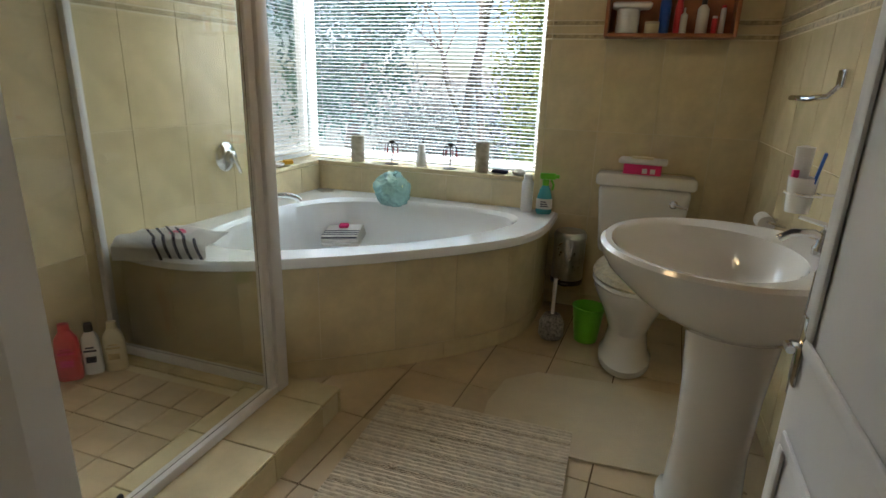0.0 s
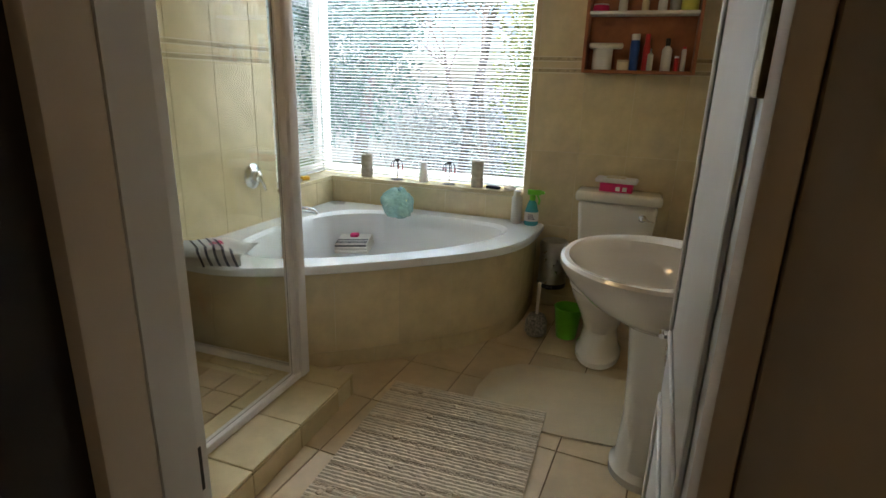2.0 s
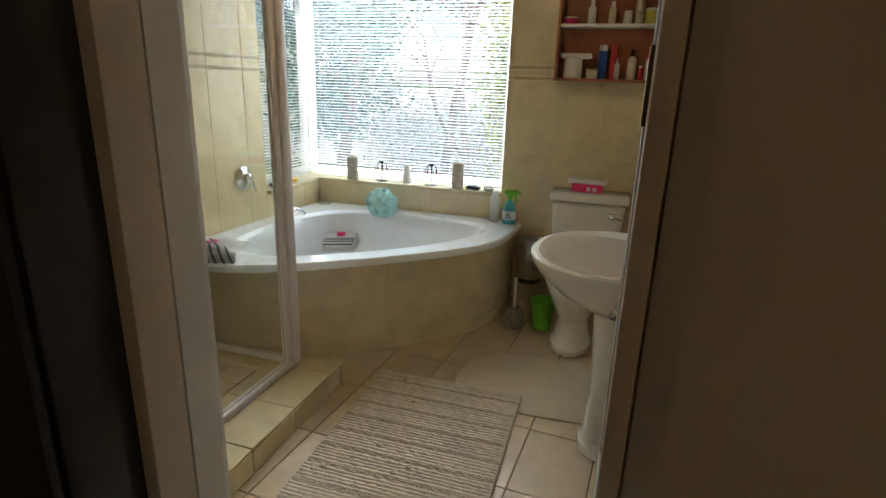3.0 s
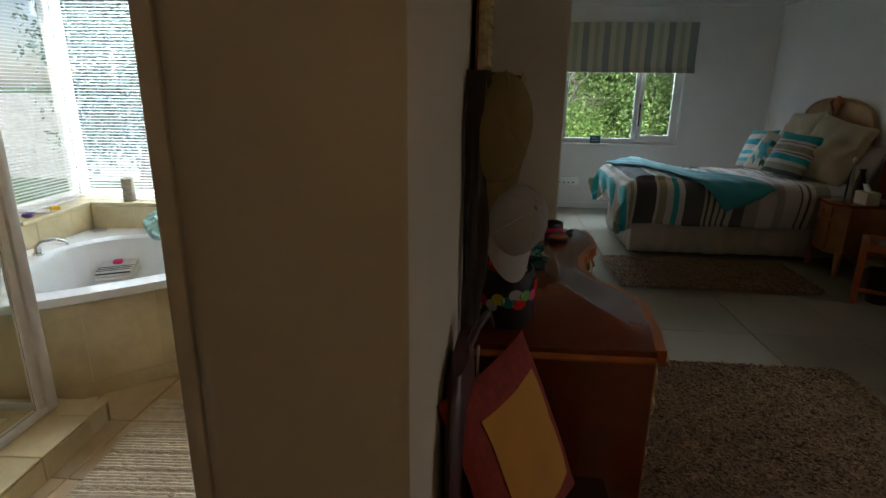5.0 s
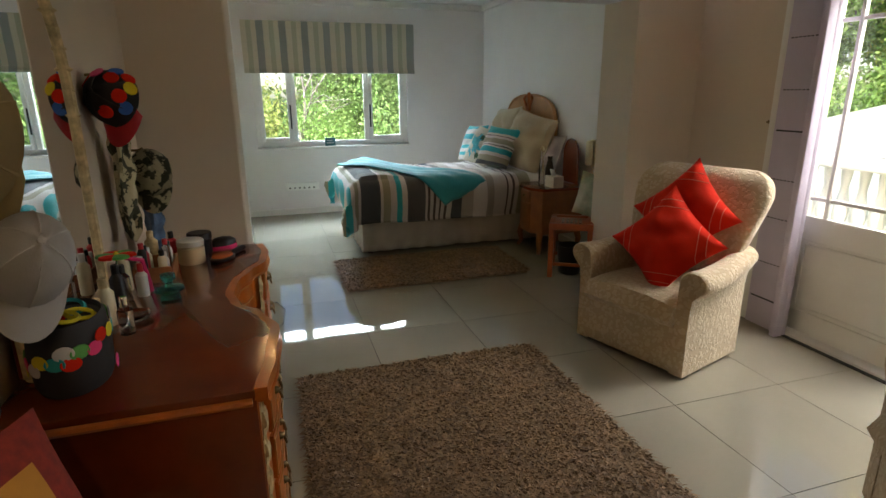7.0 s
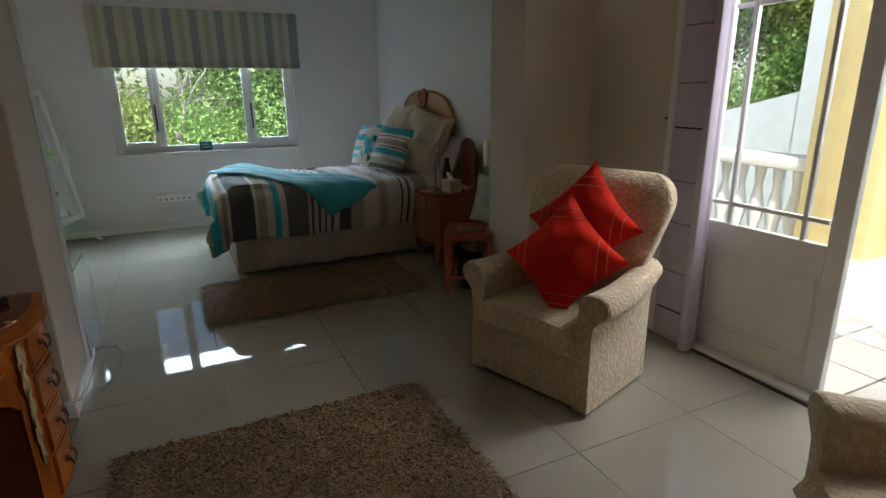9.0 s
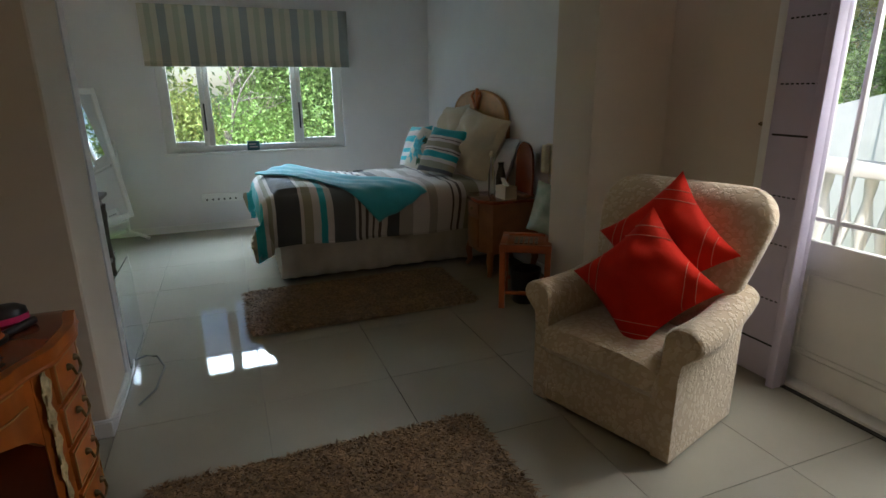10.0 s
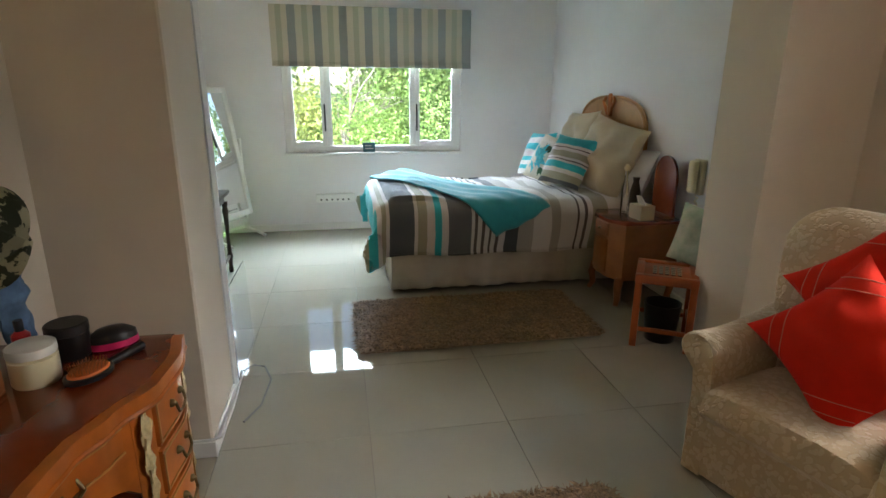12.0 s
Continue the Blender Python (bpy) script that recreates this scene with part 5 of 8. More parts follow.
def palm(x, y, h):
    p = thing("beaded_stand", "black wire palm-shaped stand hung with red beads", "ornament", m=pose(x, y, SZ), group="wire ornaments")
    part("foot", lathe(bmesh.new(), [(0.045, 0), (0.045, 0.004), (0.006, 0.008)], 20), M_IRON, p)
    part("stem", tube(bmesh.new(), [(0, 0, 0.005), (0.003, 0, h * 0.5), (0, 0, h)], 0.003, 6), M_IRON, p)
    part("crown", lathe(bmesh.new(), [(0.004, 0), (0.016, 0.008), (0.018, 0.02), (0.004, 0.022)], 12, 0, 0, h), M_IRON, p)
    for k in range(7):
        a = 2 * math.pi * k / 7
        c, s = math.cos(a), math.sin(a)
        part("frond", tube(bmesh.new(), [(0, 0, h), (0.022 * c, 0.022 * s, h + 0.012), (0.04 * c, 0.04 * s, h - 0.005), (0.044 * c, 0.044 * s, h - 0.045)], 0.002, 5), M_IRON, p)
        bm = bmesh.new()
        for q in range(3):
            lathe(bm, [(0.001, -0.006), (0.0055, 0), (0.001, 0.006)], 8, 0.044 * c, 0.044 * s, h - 0.03 - 0.014 * q)
        part("beads", bm, M_BEAD, p, "red beads")


palm(-1.50, 3.33, 0.13)
palm(-1.095, 3.33, 0.14)
an = solid("white_figurine", lathe(bmesh.new(), [(0.035, 0), (0.036, 0.02), (0.030, 0.07), (0.022, 0.10), (0.026, 0.12), (0.020, 0.14), (0.004, 0.148)], 20), M_CERAMIC, "small white ceramic ornament on the sill", "ornament", m=pose(-1.29, 3.33, SZ))
solid("soap_bar", cube(-0.03, 0.03, -0.02, 0.02, 0, 0.028, 0.008, 3), M_ORANGE, "yellow-orange soap bar on the sill", "soap", m=pose(-2.06, 2.98, SZ, 0, 0, 60))
solid("soap_dish", lathe(bmesh.new(), [(0.02, 0), (0.045, 0.006), (0.05, 0.02), (0.044, 0.016), (0.01, 0.008)], 20), M_CERAMIC, "small white dish on the sill", "dish", m=pose(-2.06, 2.86, SZ))
solid("purple_ornament", lathe(bmesh.new(), [(0.02, 0), (0.034, 0.01), (0.03, 0.03), (0.006, 0.036)], 16), mat("purple_glaze", (0.10, 0.04, 0.22), 0.2), "small purple pot on the sill", "ornament", m=pose(-2.06, 2.74, SZ))
solid("sunglasses_case", cube(-0.05, 0.05, -0.022, 0.022, 0, 0.02, 0.008, 3), M_NAVY, "flat dark case on the sill", "case", m=pose(-0.765, 3.32, SZ, 0, 0, -14))
solid("pumice_stone", lathe(bmesh.new(), [(0.01, 0), (0.034, 0.008), (0.036, 0.02), (0.012, 0.034)], 14, sx=1.2), mat("pumice", (0.5, 0.47, 0.42), 0.95, bump=0.8), "pale pumice stone on the sill", "stone", m=pose(-0.645, 3.31, SZ))

wb = thing("white_bottle", "plain white plastic bottle on the bath rim", "bottle", m=pose(-0.560, 3.165, RZ + 0.002))
part("body", lathe(bmesh.new(), [(0.030, 0), (0.034, 0.01), (0.034, 0.17), (0.022, 0.19)], 20), M_PWHITE, wb)
part("cap", lathe(bmesh.new(), [(0.024, 0.19), (0.024, 0.215), (0.016, 0.22)], 16), M_PWHITE, wb)
sp = thing("spray_bottle", "aqua cleaning spray bottle with lime trigger on the bath rim", "bottle", m=pose(-0.455, 3.15, RZ + 0.002, 0, 0, 10))
part("body", lathe(bmesh.new(), [(0.040, 0), (0.046, 0.01), (0.044, 0.09), (0.030, 0.14), (0.018, 0.165)], 20, sy=0.7), M_AQUA, sp)
bm = lathe(bmesh.new(), [(0.018, 0.165), (0.020, 0.19), (0.016, 0.20)], 14)
box(bm, -0.035, 0.055, -0.014, 0.014, 0.20, 0.235, 0.008)
box(bm, 0.05, 0.075, -0.009, 0.009, 0.208, 0.228, 0.004)
tube(bm, [(0.03, 0, 0.20), (0.045, 0, 0.17), (0.04, 0, 0.14)], 0.007, 6)
part("trigger_head", bm, M_GRN, sp, "lime green trigger head")
part("label", lathe(bmesh.new(), [(0.0465, 0.03), (0.0455, 0.09)], 20, sy=0.71, caps=(False, False)), M_PWHITE, sp, "white paper label")
for k in range(3):
    part("label_text", cube(-0.022, 0.022 - 0.006 * k, -0.0345, -0.0335, 0.045 + 0.013 * k, 0.050 + 0.013 * k), M_NAVY, sp, "dark print bars")

bag = thing("plastic_bag", "crumpled pale blue plastic bag holding a lime sponge", "bag", m=pose(-1.37, 3.06, RZ - 0.02))
bm = bmesh.new()
bmesh.ops.create_icosphere(bm, subdivisions=5, radius=0.12)
for v in bm.verts:
    k = noise.noise(v.co * 11) * 0.022 - abs(noise.noise(v.co * 26)) * 0.02 - abs(noise.noise(v.co * 60)) * 0.008
    v.co += v.normal * k
    v.co.z = max(v.co.z * 0.95, -0.085) + 0.088
part("film", bm, M_SKY, bag)
bm = bmesh.new()
bmesh.ops.create_icosphere(bm, subdivisions=3, radius=0.075)
for v in bm.verts:
    v.co = v.co * (1 + 0.2 * noise.noise(v.co * 40)) + Vector((0.012, -0.01, 0.095))
part("sponge", bm, M_SPONGE, bag, "lime net sponge inside")
part("knot", tube(bmesh.new(), [(0.02, -0.02, 0.185), (0.03, -0.03, 0.20), (0.055, -0.04, 0.192)], 0.013, 8, 0.022), M_SKY, bag)


def folded(name, m, w, d, layers, label, stripes_at):
    t = thing(name, label, "towel", m=m)
    h = 0.0
    for k in range(layers):
        part("fold", cube(-w / 2 + 0.004 * k, w / 2 - 0.003 * k, -d / 2 + 0.003 * k, d / 2, h, h + 0.024, 0.011, 3), M_TOWEL, t)
        h += 0.0235
    for s in stripes_at:
        part("stripe", cube(-w / 2 + 0.012, w / 2 - 0.012, s - 0.006, s + 0.006, h - 0.002, h + 0.0012), M_NAVY, t, "navy woven stripe")
        part("stripe", cube(-w / 2 + 0.012, w / 2 - 0.012, -d / 2 - 0.0005 + 0.003 * (layers - 1), -d / 2 + 0.01, h - 0.016 - 0.02 * (stripes_at.index(s) % 2), h - 0.008 - 0.02 * (stripes_at.index(s) % 2)), M_NAVY, t, "navy woven stripe")
    return t, h


fc, h = folded("face_cloth", pose(-1.61, 2.87, 0.235, 10, -4, 12), 0.24, 0.18, 3, "folded white face cloth with navy stripes inside the bath", [-0.06, -0.035, -0.01])
part("soap", cube(-0.03, 0.03, 0.02, 0.06, h, h + 0.025, 0.01, 3), M_PINK, fc, "pink soap")
# towel hung over the front of the bath
tw = thing("bath_towel", "white towel with navy stripes draped over the bath rim", "towel", m=pose(-1.80, 1.71, 0, 0, 0, 18))


def towel_grid(w0, w1, off, zoff):
    bm = bmesh.new()
    rows = []
    for i in range(29):
        s = -0.095 + 0.315 * i / 28
        row = []
        for j in range(21):
            u = w0 + (w1 - w0) * j / 20
            k = noise.noise(Vector((u * 7, s * 7, zoff)))
            if s < -0.045:
                y, z = -0.075 - off - 0.008 * k, RZ + 0.03 + (s + 0.045)
            elif s < 0.02:
                a = (s + 0.045) / 0.065 * math.pi / 2
                y, z = -0.075 - off * (1 - a / 1.57) + 0.05 * (1 - math.cos(a)), RZ + 0.03 + 0.03 * math.sin(a)
            else:
                y, z = s - 0.045, RZ + 0.06 - 0.02 * (s - 0.02)
            row.append(bm.verts.new((u + 0.012 * k, y - 0.012 * k, z + off + 0.03 * k * (s > 0))))
        rows.append(row)
    for a, b in zip(rows, rows[1:]):
        for j in range(20):
            bm.faces.new((a[j], a[j + 1], b[j + 1], b[j]))
    bmesh.ops.solidify(bm, geom=list(bm.faces), thickness=0.04)
    return bm


part("cloth", towel_grid(-0.19, 0.20, 0.0, 0.0), M_TOWEL, tw)
for k in range(5):
    u = -0.02 + 0.042 * k
    bm = bmesh.new()
    rows = []
    for i in range(24):
        s = -0.09 + 0.24 * i / 23
        kx = -0.55 * s - 1.2 * s * s
        if s < -0.045:
            y, z = -0.082, RZ + 0.03 + (s + 0.045)
        elif s < 0.02:
            a = (s + 0.045) / 0.065 * math.pi / 2
            y, z = -0.082 + 0.05 * (1 - math.cos(a)), RZ + 0.036 + 0.03 * math.sin(a)
        else:
            y, z = s - 0.048, RZ + 0.068 - 0.02 * (s - 0.02)
        n_ = noise.noise(Vector((u * 7, s * 7, 0.0)))
        rows.append([bm.verts.new((u + kx + q, y - 0.008 * n_ * (s < -0.045), z + 0.030 * n_ * (s > 0) + 0.004)) for q in (-0.007, 0.007)])
    for a, b in zip(rows, rows[1:]):
        bm.faces.new((a[0], a[1], b[1], b[0]))
    bmesh.ops.solidify(bm, geom=list(bm.faces), thickness=0.004)
    part("stripe", bm, M_NAVY, tw, "navy woven stripe")
bm = bmesh.new()
for k in range(9):
    lathe(bm, [(0.001, 0), (0.014, 0.002), (0.001, 0.006)], 8, 0.02 + 0.05 * math.cos(k * 2.4) * (k / 9), 0.09 + 0.045 * math.sin(k * 2.4) * (k / 9), RZ + 0.066)
part("embroidery", bm, M_PINK, tw, "pink and navy embroidered flowers")

# bath mixer and spout
mv = thing("bath_mixer", "chrome round bath mixer on the tiled wall", "tap", m=pose(BL - 0.047, 2.40, 0.77, 0, 90, 0))
part("rose", lathe(bmesh.new(), [(0.075, 0), (0.078, 0.006), (0.06, 0.018), (0.035, 0.022), (0.032, 0.05), (0.02, 0.058)], 28), M_CHROME, mv)
part("lever", tube(bmesh.new(), [(0, 0, 0.05), (0.03, 0.01, 0.062), (0.085, 0.03, 0.066)], 0.011, 8, 0.008), M_CHROME, mv)
so = thing("bath_spout", "chrome bath spout on the rim", "tap", m=pose(-1.89, 2.56, RZ, 0, 0, 35))
part("spout", tube(bmesh.new(), [(0, 0, 0), (0.0, 0, 0.05), (0.03, 0, 0.075), (0.09, 0, 0.075), (0.14, 0, 0.06), (0.155, 0, 0.04)], 0.020, 12, 0.016), M_CHROME, so)
part("flange", lathe(bmesh.new(), [(0.032, 0), (0.032, 0.008), (0.022, 0.014)], 20), M_CHROME, so)

# shower head
sh = thing("overhead_shower", "white round shower head over the shower", "shower head", m=pose(BL - 0.128, 0.95, 1.80))
part("arm", tube(bmesh.new(), [(0, 0, 0.1), (0.3, -0.03, 0.12), (0.7, -0.10, 0.08), (1.02, -0.18, -0.08)], 0.011, 8), M_CHROME, sh)
part("rose", lathe(bmesh.new(), [(0.02, 0.06), (0.05, 0.04), (0.085, 0.01), (0.085, -0.012), (0.07, -0.016)], 24, m=pose(1.05, -0.19, -0.14, 0, 25, 0)), M_PWHITE, sh)

# shampoo bottles on the shower floor
SF = -0.0095


def flask(name, x, y, rz, w, d, h, body, capm, label, cap_h=0.03, print_m=None):
    b = thing(name, label, "bottle", m=pose(x, y, SF, 0, 0, rz), group="shampoo bottles")
    rings = []
    for z, s in ((0, 0.92), (0.008, 1.0), (h * 0.55, 0.98), (h * 0.85, 0.86), (h, 0.45)):
        rings.append([(w * s * math.copysign(abs(math.cos(a)) ** 0.7, math.cos(a)), d * s * math.copysign(abs(math.sin(a)) ** 0.7, math.sin(a)), z) for a in (2 * math.pi * k / 24 for k in range(24))])
    part("body", loft(bmesh.new(), rings), body, b)
    part("cap", lathe(bmesh.new(), [(w * 0.45, h), (w * 0.47, h + 0.006), (w * 0.42, h + cap_h)], 16, sy=0.8), capm, b)
    if print_m:
        for k, (q0, q1, f) in enumerate(((0.30, 0.44, 0.5), (0.56, 0.60, 0.62), (0.64, 0.67, 0.42))):
            part("label_print", cube(-w * f, w * f, -d - 0.002, -d * 0.9, h * q0, h * q1), print_m, b, "printed bars")


flask("shampoo_bottle", -2.045, 1.395, 40, 0.046, 0.030, 0.21, M_REDP, M_REDP, "red shampoo bottle on the shower floor", print_m=M_PINK)
flask("shampoo_bottle", -2.005, 1.465, 40, 0.036, 0.026, 0.185, M_PWHITE, M_BLACK, "white shampoo bottle with black cap on the shower floor", 0.035, M_NAVY)
flask("shampoo_bottle", -1.945, 1.520, 40, 0.042, 0.028, 0.185, M_CREAMP, M_CREAMP, "cream shampoo bottle on the shower floor", 0.03, M_GILT)

# things round the toilet
bn = thing("pedal_bin", "small brushed steel wall bin with black lid rim", "bin", m=pose(-0.285, 3.13, 0.10))
part("body", lathe(bmesh.new(), [(0.088, 0), (0.09, 0.01), (0.09, 0.24), (0.088, 0.25)], 28), M_STEEL, bn)
part("lid", lathe(bmesh.new(), [(0.094, 0.25), (0.094, 0.268), (0.08, 0.29), (0.03, 0.30)], 28), M_STEEL, bn)
part("base_ring", lathe(bmesh.new(), [(0.092, -0.018), (0.094, 0), (0.092, 0.012)], 28), M_BLACK, bn)
part("bracket", cube(-0.05, 0.05, 0.08, 0.12, 0.02, 0.22, 0.004), M_BLACK, bn)
part("pedal", cube(-0.02, 0.02, -0.12, -0.08, -0.012, 0.0, 0.004), M_BLACK, bn)
tb = thing("toilet_brush", "white toilet brush in a speckled holder", "brush", m=pose(-0.305, 2.76, F))
part("holder", lathe(bmesh.new(), [(0.055, 0), (0.068, 0.02), (0.066, 0.09), (0.045, 0.13), (0.035, 0.135)], 20), mat("speckled_ceramic", (0.5, 0.48, 0.44), 0.4, c2=(0.08, 0.08, 0.09), sc=70), tb)
part("handle", tube(bmesh.new(), [(0, 0, 0.12), (0, 0.005, 0.25), (0, 0.01, 0.33)], 0.009, 8, 0.011), M_PWHITE, tb)
gp = thing("green_bucket", "small lime green plastic pot beside the toilet", "bucket", m=pose(-0.125, 2.80, F))
part("pot", lathe(bmesh.new(), [(0.058, 0), (0.06, 0.005), (0.082, 0.19), (0.086, 0.195), (0.08, 0.198), (0.058, 0.02)], 24), M_GRN, gp)
tz = thing("tissue_pack", "pink box with a white wipes pack on the cistern", "box", m=pose(0.055, 3.13, 0.735, 0, 0, -4))
part("box", cube(-0.095, 0.095, -0.05, 0.05, 0, 0.065, 0.006), M_PINK, tz)
part("wipes_pack", cube(-0.125, 0.12, -0.06, 0.06, 0.065, 0.092, 0.012, 3), M_PWHITE, tz)
part("flap", cube(-0.06, 0.05, -0.035, 0.035, 0.092, 0.10, 0.003), M_CREAMP, tz)
for k in range(2):
    part("print", cube(0.0 + 0.04 * k, 0.025 + 0.04 * k, -0.0512, -0.0495, 0.02, 0.045), M_PWHITE, tz, "pale printed shape")

# wall fittings beside the basin
tr = thing("towel_ring", "chrome half-open towel ring on the tiled wall", "towel ring", m=pose(BR - 0.012, 2.12, 1.235))
part("rose", cube(-0.022, 0, -0.028, 0.028, -0.028, 0.028, 0.005), M_CHROME, tr)
part("ring", tube(bmesh.new(), [(-0.015, 0, -0.02), (-0.04, 0.01, -0.055), (-0.08, 0.05, -0.065), (-0.10, 0.16, -0.065), (-0.10, 0.20, -0.065)], 0.009, 8), M_CHROME, tr)
hold = thing("tumbler_holder", "chrome wall holder with a tumbler of toothbrushes", "tumbler", m=pose(BR - 0.012, 1.97, 0.87))
part("bracket", tube(bmesh.new(), [(0, 0, 0.02), (-0.05, 0, 0.02), (-0.055, -0.05, 0.02), (-0.10, -0.05, 0.02), (-0.14, 0.0, 0.02), (-0.10, 0.05, 0.02), (-0.055, 0.045, 0.02)], 0.005, 8), M_CHROME, hold)
part("tumbler", lathe(bmesh.new(), [(0.034, -0.04), (0.042, 0.07), (0.039, 0.07), (0.031, -0.03)], 20, -0.098, 0), M_CERAMIC, hold)
part("toothpaste", lathe(bmesh.new(), [(0.012, -0.02), (0.022, 0.05), (0.026, 0.16), (0.004, 0.165)], 14, -0.105, 0.012, 0, 1, 0.5), M_PWHITE, hold, "white and pink tube")
part("toothbrush", tube(bmesh.new(), [(-0.09, -0.01, -0.03), (-0.075, -0.03, 0.06), (-0.065, -0.045, 0.15)], 0.005, 6), M_BLUEP, hold, "blue toothbrush")
part("toothpaste_print", cube(-0.128, -0.112, 0.0, 0.022, 0.06, 0.09), M_PINK, hold, "pink printed patch")
tpn = thing("toilet_paper", "white toilet roll on a chrome wall holder", "toilet roll", m=pose(BR - 0.012, 2.50, 0.66))
part("holder", tube(bmesh.new(), [(0, -0.07, 0.02), (-0.06, -0.07, 0.03), (-0.065, 0.07, 0.03), (0, 0.07, 0.02)], 0.006, 8), M_CHROME, tpn)
part("roll", lathe(bmesh.new(), [(0.014, -0.05), (0.032, -0.05), (0.032, 0.05), (0.014, 0.05)], 24, m=pose(-0.063, 0, 0.02, 90, 0, 0)), M_TOWEL, tpn)

# ceiling light with six bulbs
cl = thing("ceiling_light", "ceiling fitting with six small warm bulbs", "ceiling light", m=pose(-0.55, 1.55, BC))
part("plate", cube(-0.20, 0.20, -0.14, 0.14, -0.025, 0, 0.006), M_CHROME, cl)
M_BULB = glow("warm_bulb", (1.0, 0.62, 0.25), 25)
for i in range(3):
    for j in range(2):
        part("bulb", lathe(bmesh.new(), [(0.010, 0.0), (0.022, -0.02), (0.022, -0.035), (0.008, -0.05)], 14, -0.13 + 0.13 * i, -0.07 + 0.14 * j, -0.025), M_BULB, cl, "glowing warm bulb")

# shelf contents
def jar(x, y, z, r, h, body, capm, name, label, cap=0.02, neck=0.8, sy=1.0):
    j = thing(name, label, "container", m=pose(x, y, z))
    part("body", lathe(bmesh.new(), [(r * 0.94, 0), (r, 0.004), (r, h * 0.86), (r * neck, h)], 20, sy=sy), body, j)
    part("cap", lathe(bmesh.new(), [(r * neck * 1.02, h), (r * neck * 1.04, h + cap * 0.9), (r * neck * 0.9, h + cap)], 18, sy=sy), capm, j)
    return j


z1_ = 1.448
jar(-0.115, 3.17, z1_, 0.056, 0.105, M_PWHITE, M_PWHITE, "white_tub", "white plastic tub with a cloth folded on top", 0.012, 0.98)
solid("folded_cloth", cube(-0.09, 0.10, -0.055, 0.055, 0, 0.03, 0.013, 3), M_TOWEL, "pale folded cloth lying on a tub", "cloth", m=pose(-0.105, 3.17, z1_ + 0.118, 0, 0, 4))
jar(0.005, 3.155, z1_, 0.034, 0.045, M_CREAMP, M_LINEN, "cream_jar", "small cream cosmetic jar", 0.012, 0.98)
jar(0.06, 3.18, z1_, 0.026, 0.165, M_BLUEP, M_PWHITE, "spray_can", "blue aerosol can with white cap", 0.035, 0.9)
jar(0.125, 3.19, z1_, 0.020, 0.15, M_REDP, M_REDP, "red_bottle", "slim dark red plastic bottle", 0.05, 0.7)
jar(0.15, 3.15, z1_, 0.016, 0.10, M_PWHITE, M_PWHITE, "white_tube", "small white pointed tube", 0.02, 0.25)
jar(0.235, 3.17, z1_, 0.027, 0.135, M_PWHITE, M_BLACK, "pump_bottle", "white bottle with a black pump", 0.04, 0.45)
jar(0.29, 3.15, z1_, 0.013, 0.07, M_REDP, M_PWHITE, "red_tube", "small red plastic cosmetic tube", 0.012, 0.9)
jar(0.325, 3.17, z1_, 0.013, 0.12, M_PWHITE, M_REDP, "white_tube", "slim white tube with red cap", 0.012, 0.8)
z2_ = 1.763
jar(-0.15, 3.17, z2_, 0.045, 0.035, M_PINK, M_PWHITE, "pink_dish", "low pink soap dish", 0.008, 0.9)
jar(-0.03, 3.17, z2_, 0.024, 0.11, M_PWHITE, M_PWHITE, "white_bottle", "plain white plastic toiletry bottle", 0.03, 0.5)
jar(0.09, 3.17, z2_, 0.02, 0.10, M_CREAMP, M_PWHITE, "cream_bottle", "slim cream toiletry bottle", 0.03, 0.6)
jar(0.18, 3.16, z2_, 0.024, 0.06, M_PWHITE, M_PWHITE, "white_jar", "small plain white plastic jar", 0.015, 0.9)
jar(0.245, 3.17, z2_, 0.028, 0.13, M_STEEL, M_STEEL, "grey_can", "plain grey metal toiletry can", 0.02, 0.9)
jar(0.32, 3.17, z2_, 0.045, 0.075, mat("yellow_plastic", (0.62, 0.60, 0.10), 0.4), M_PWHITE, "yellow_tub", "pale yellow tub with white lid", 0.014, 1.0)

# mats
M_MAT2 = mat("cream_bath_mat", (0.62, 0.52, 0.34), 0.95, var=0.06, sc=8, bump=0.8, bsc=160, bdist=0.004, sheen=0.3)
pm_ = [(-0.46, 2.02), (-0.43, 2.22), (-0.30, 2.34), (0.10, 2.37), (0.50, 2.37), (0.50, 1.80), (-0.02, 1.77), (-0.44, 1.78)]
solid("bath_mat", prism(bmesh.new(), pm_, F + 0.001, F + 0.010, 0.004), M_MAT2, "plain cream toilet mat on the tiles", "mat")
rr_ = thing("rag_rug", "woven rag rug with cream and brown ribs and tufts", "rug", m=pose(-0.463, 1.40, F, 0, 0, 1.0))
M_RAG = mat("cream_rag", (0.68, 0.60, 0.46), 0.95, var=0.15, sc=30, bump=0.9, bsc=90, bdist=0.005, rand=0.08)
M_RAGB = mat("brown_rag", (0.55, 0.46, 0.33), 0.95, var=0.3, sc=60, bump=0.9, bsc=120, bdist=0.005, rand=0.1)
part("ground_weave", cube(-0.37, 0.37, -0.50, 0.50, 0.011, 0.015), M_RAG, rr_)
y, k = -0.50, 0
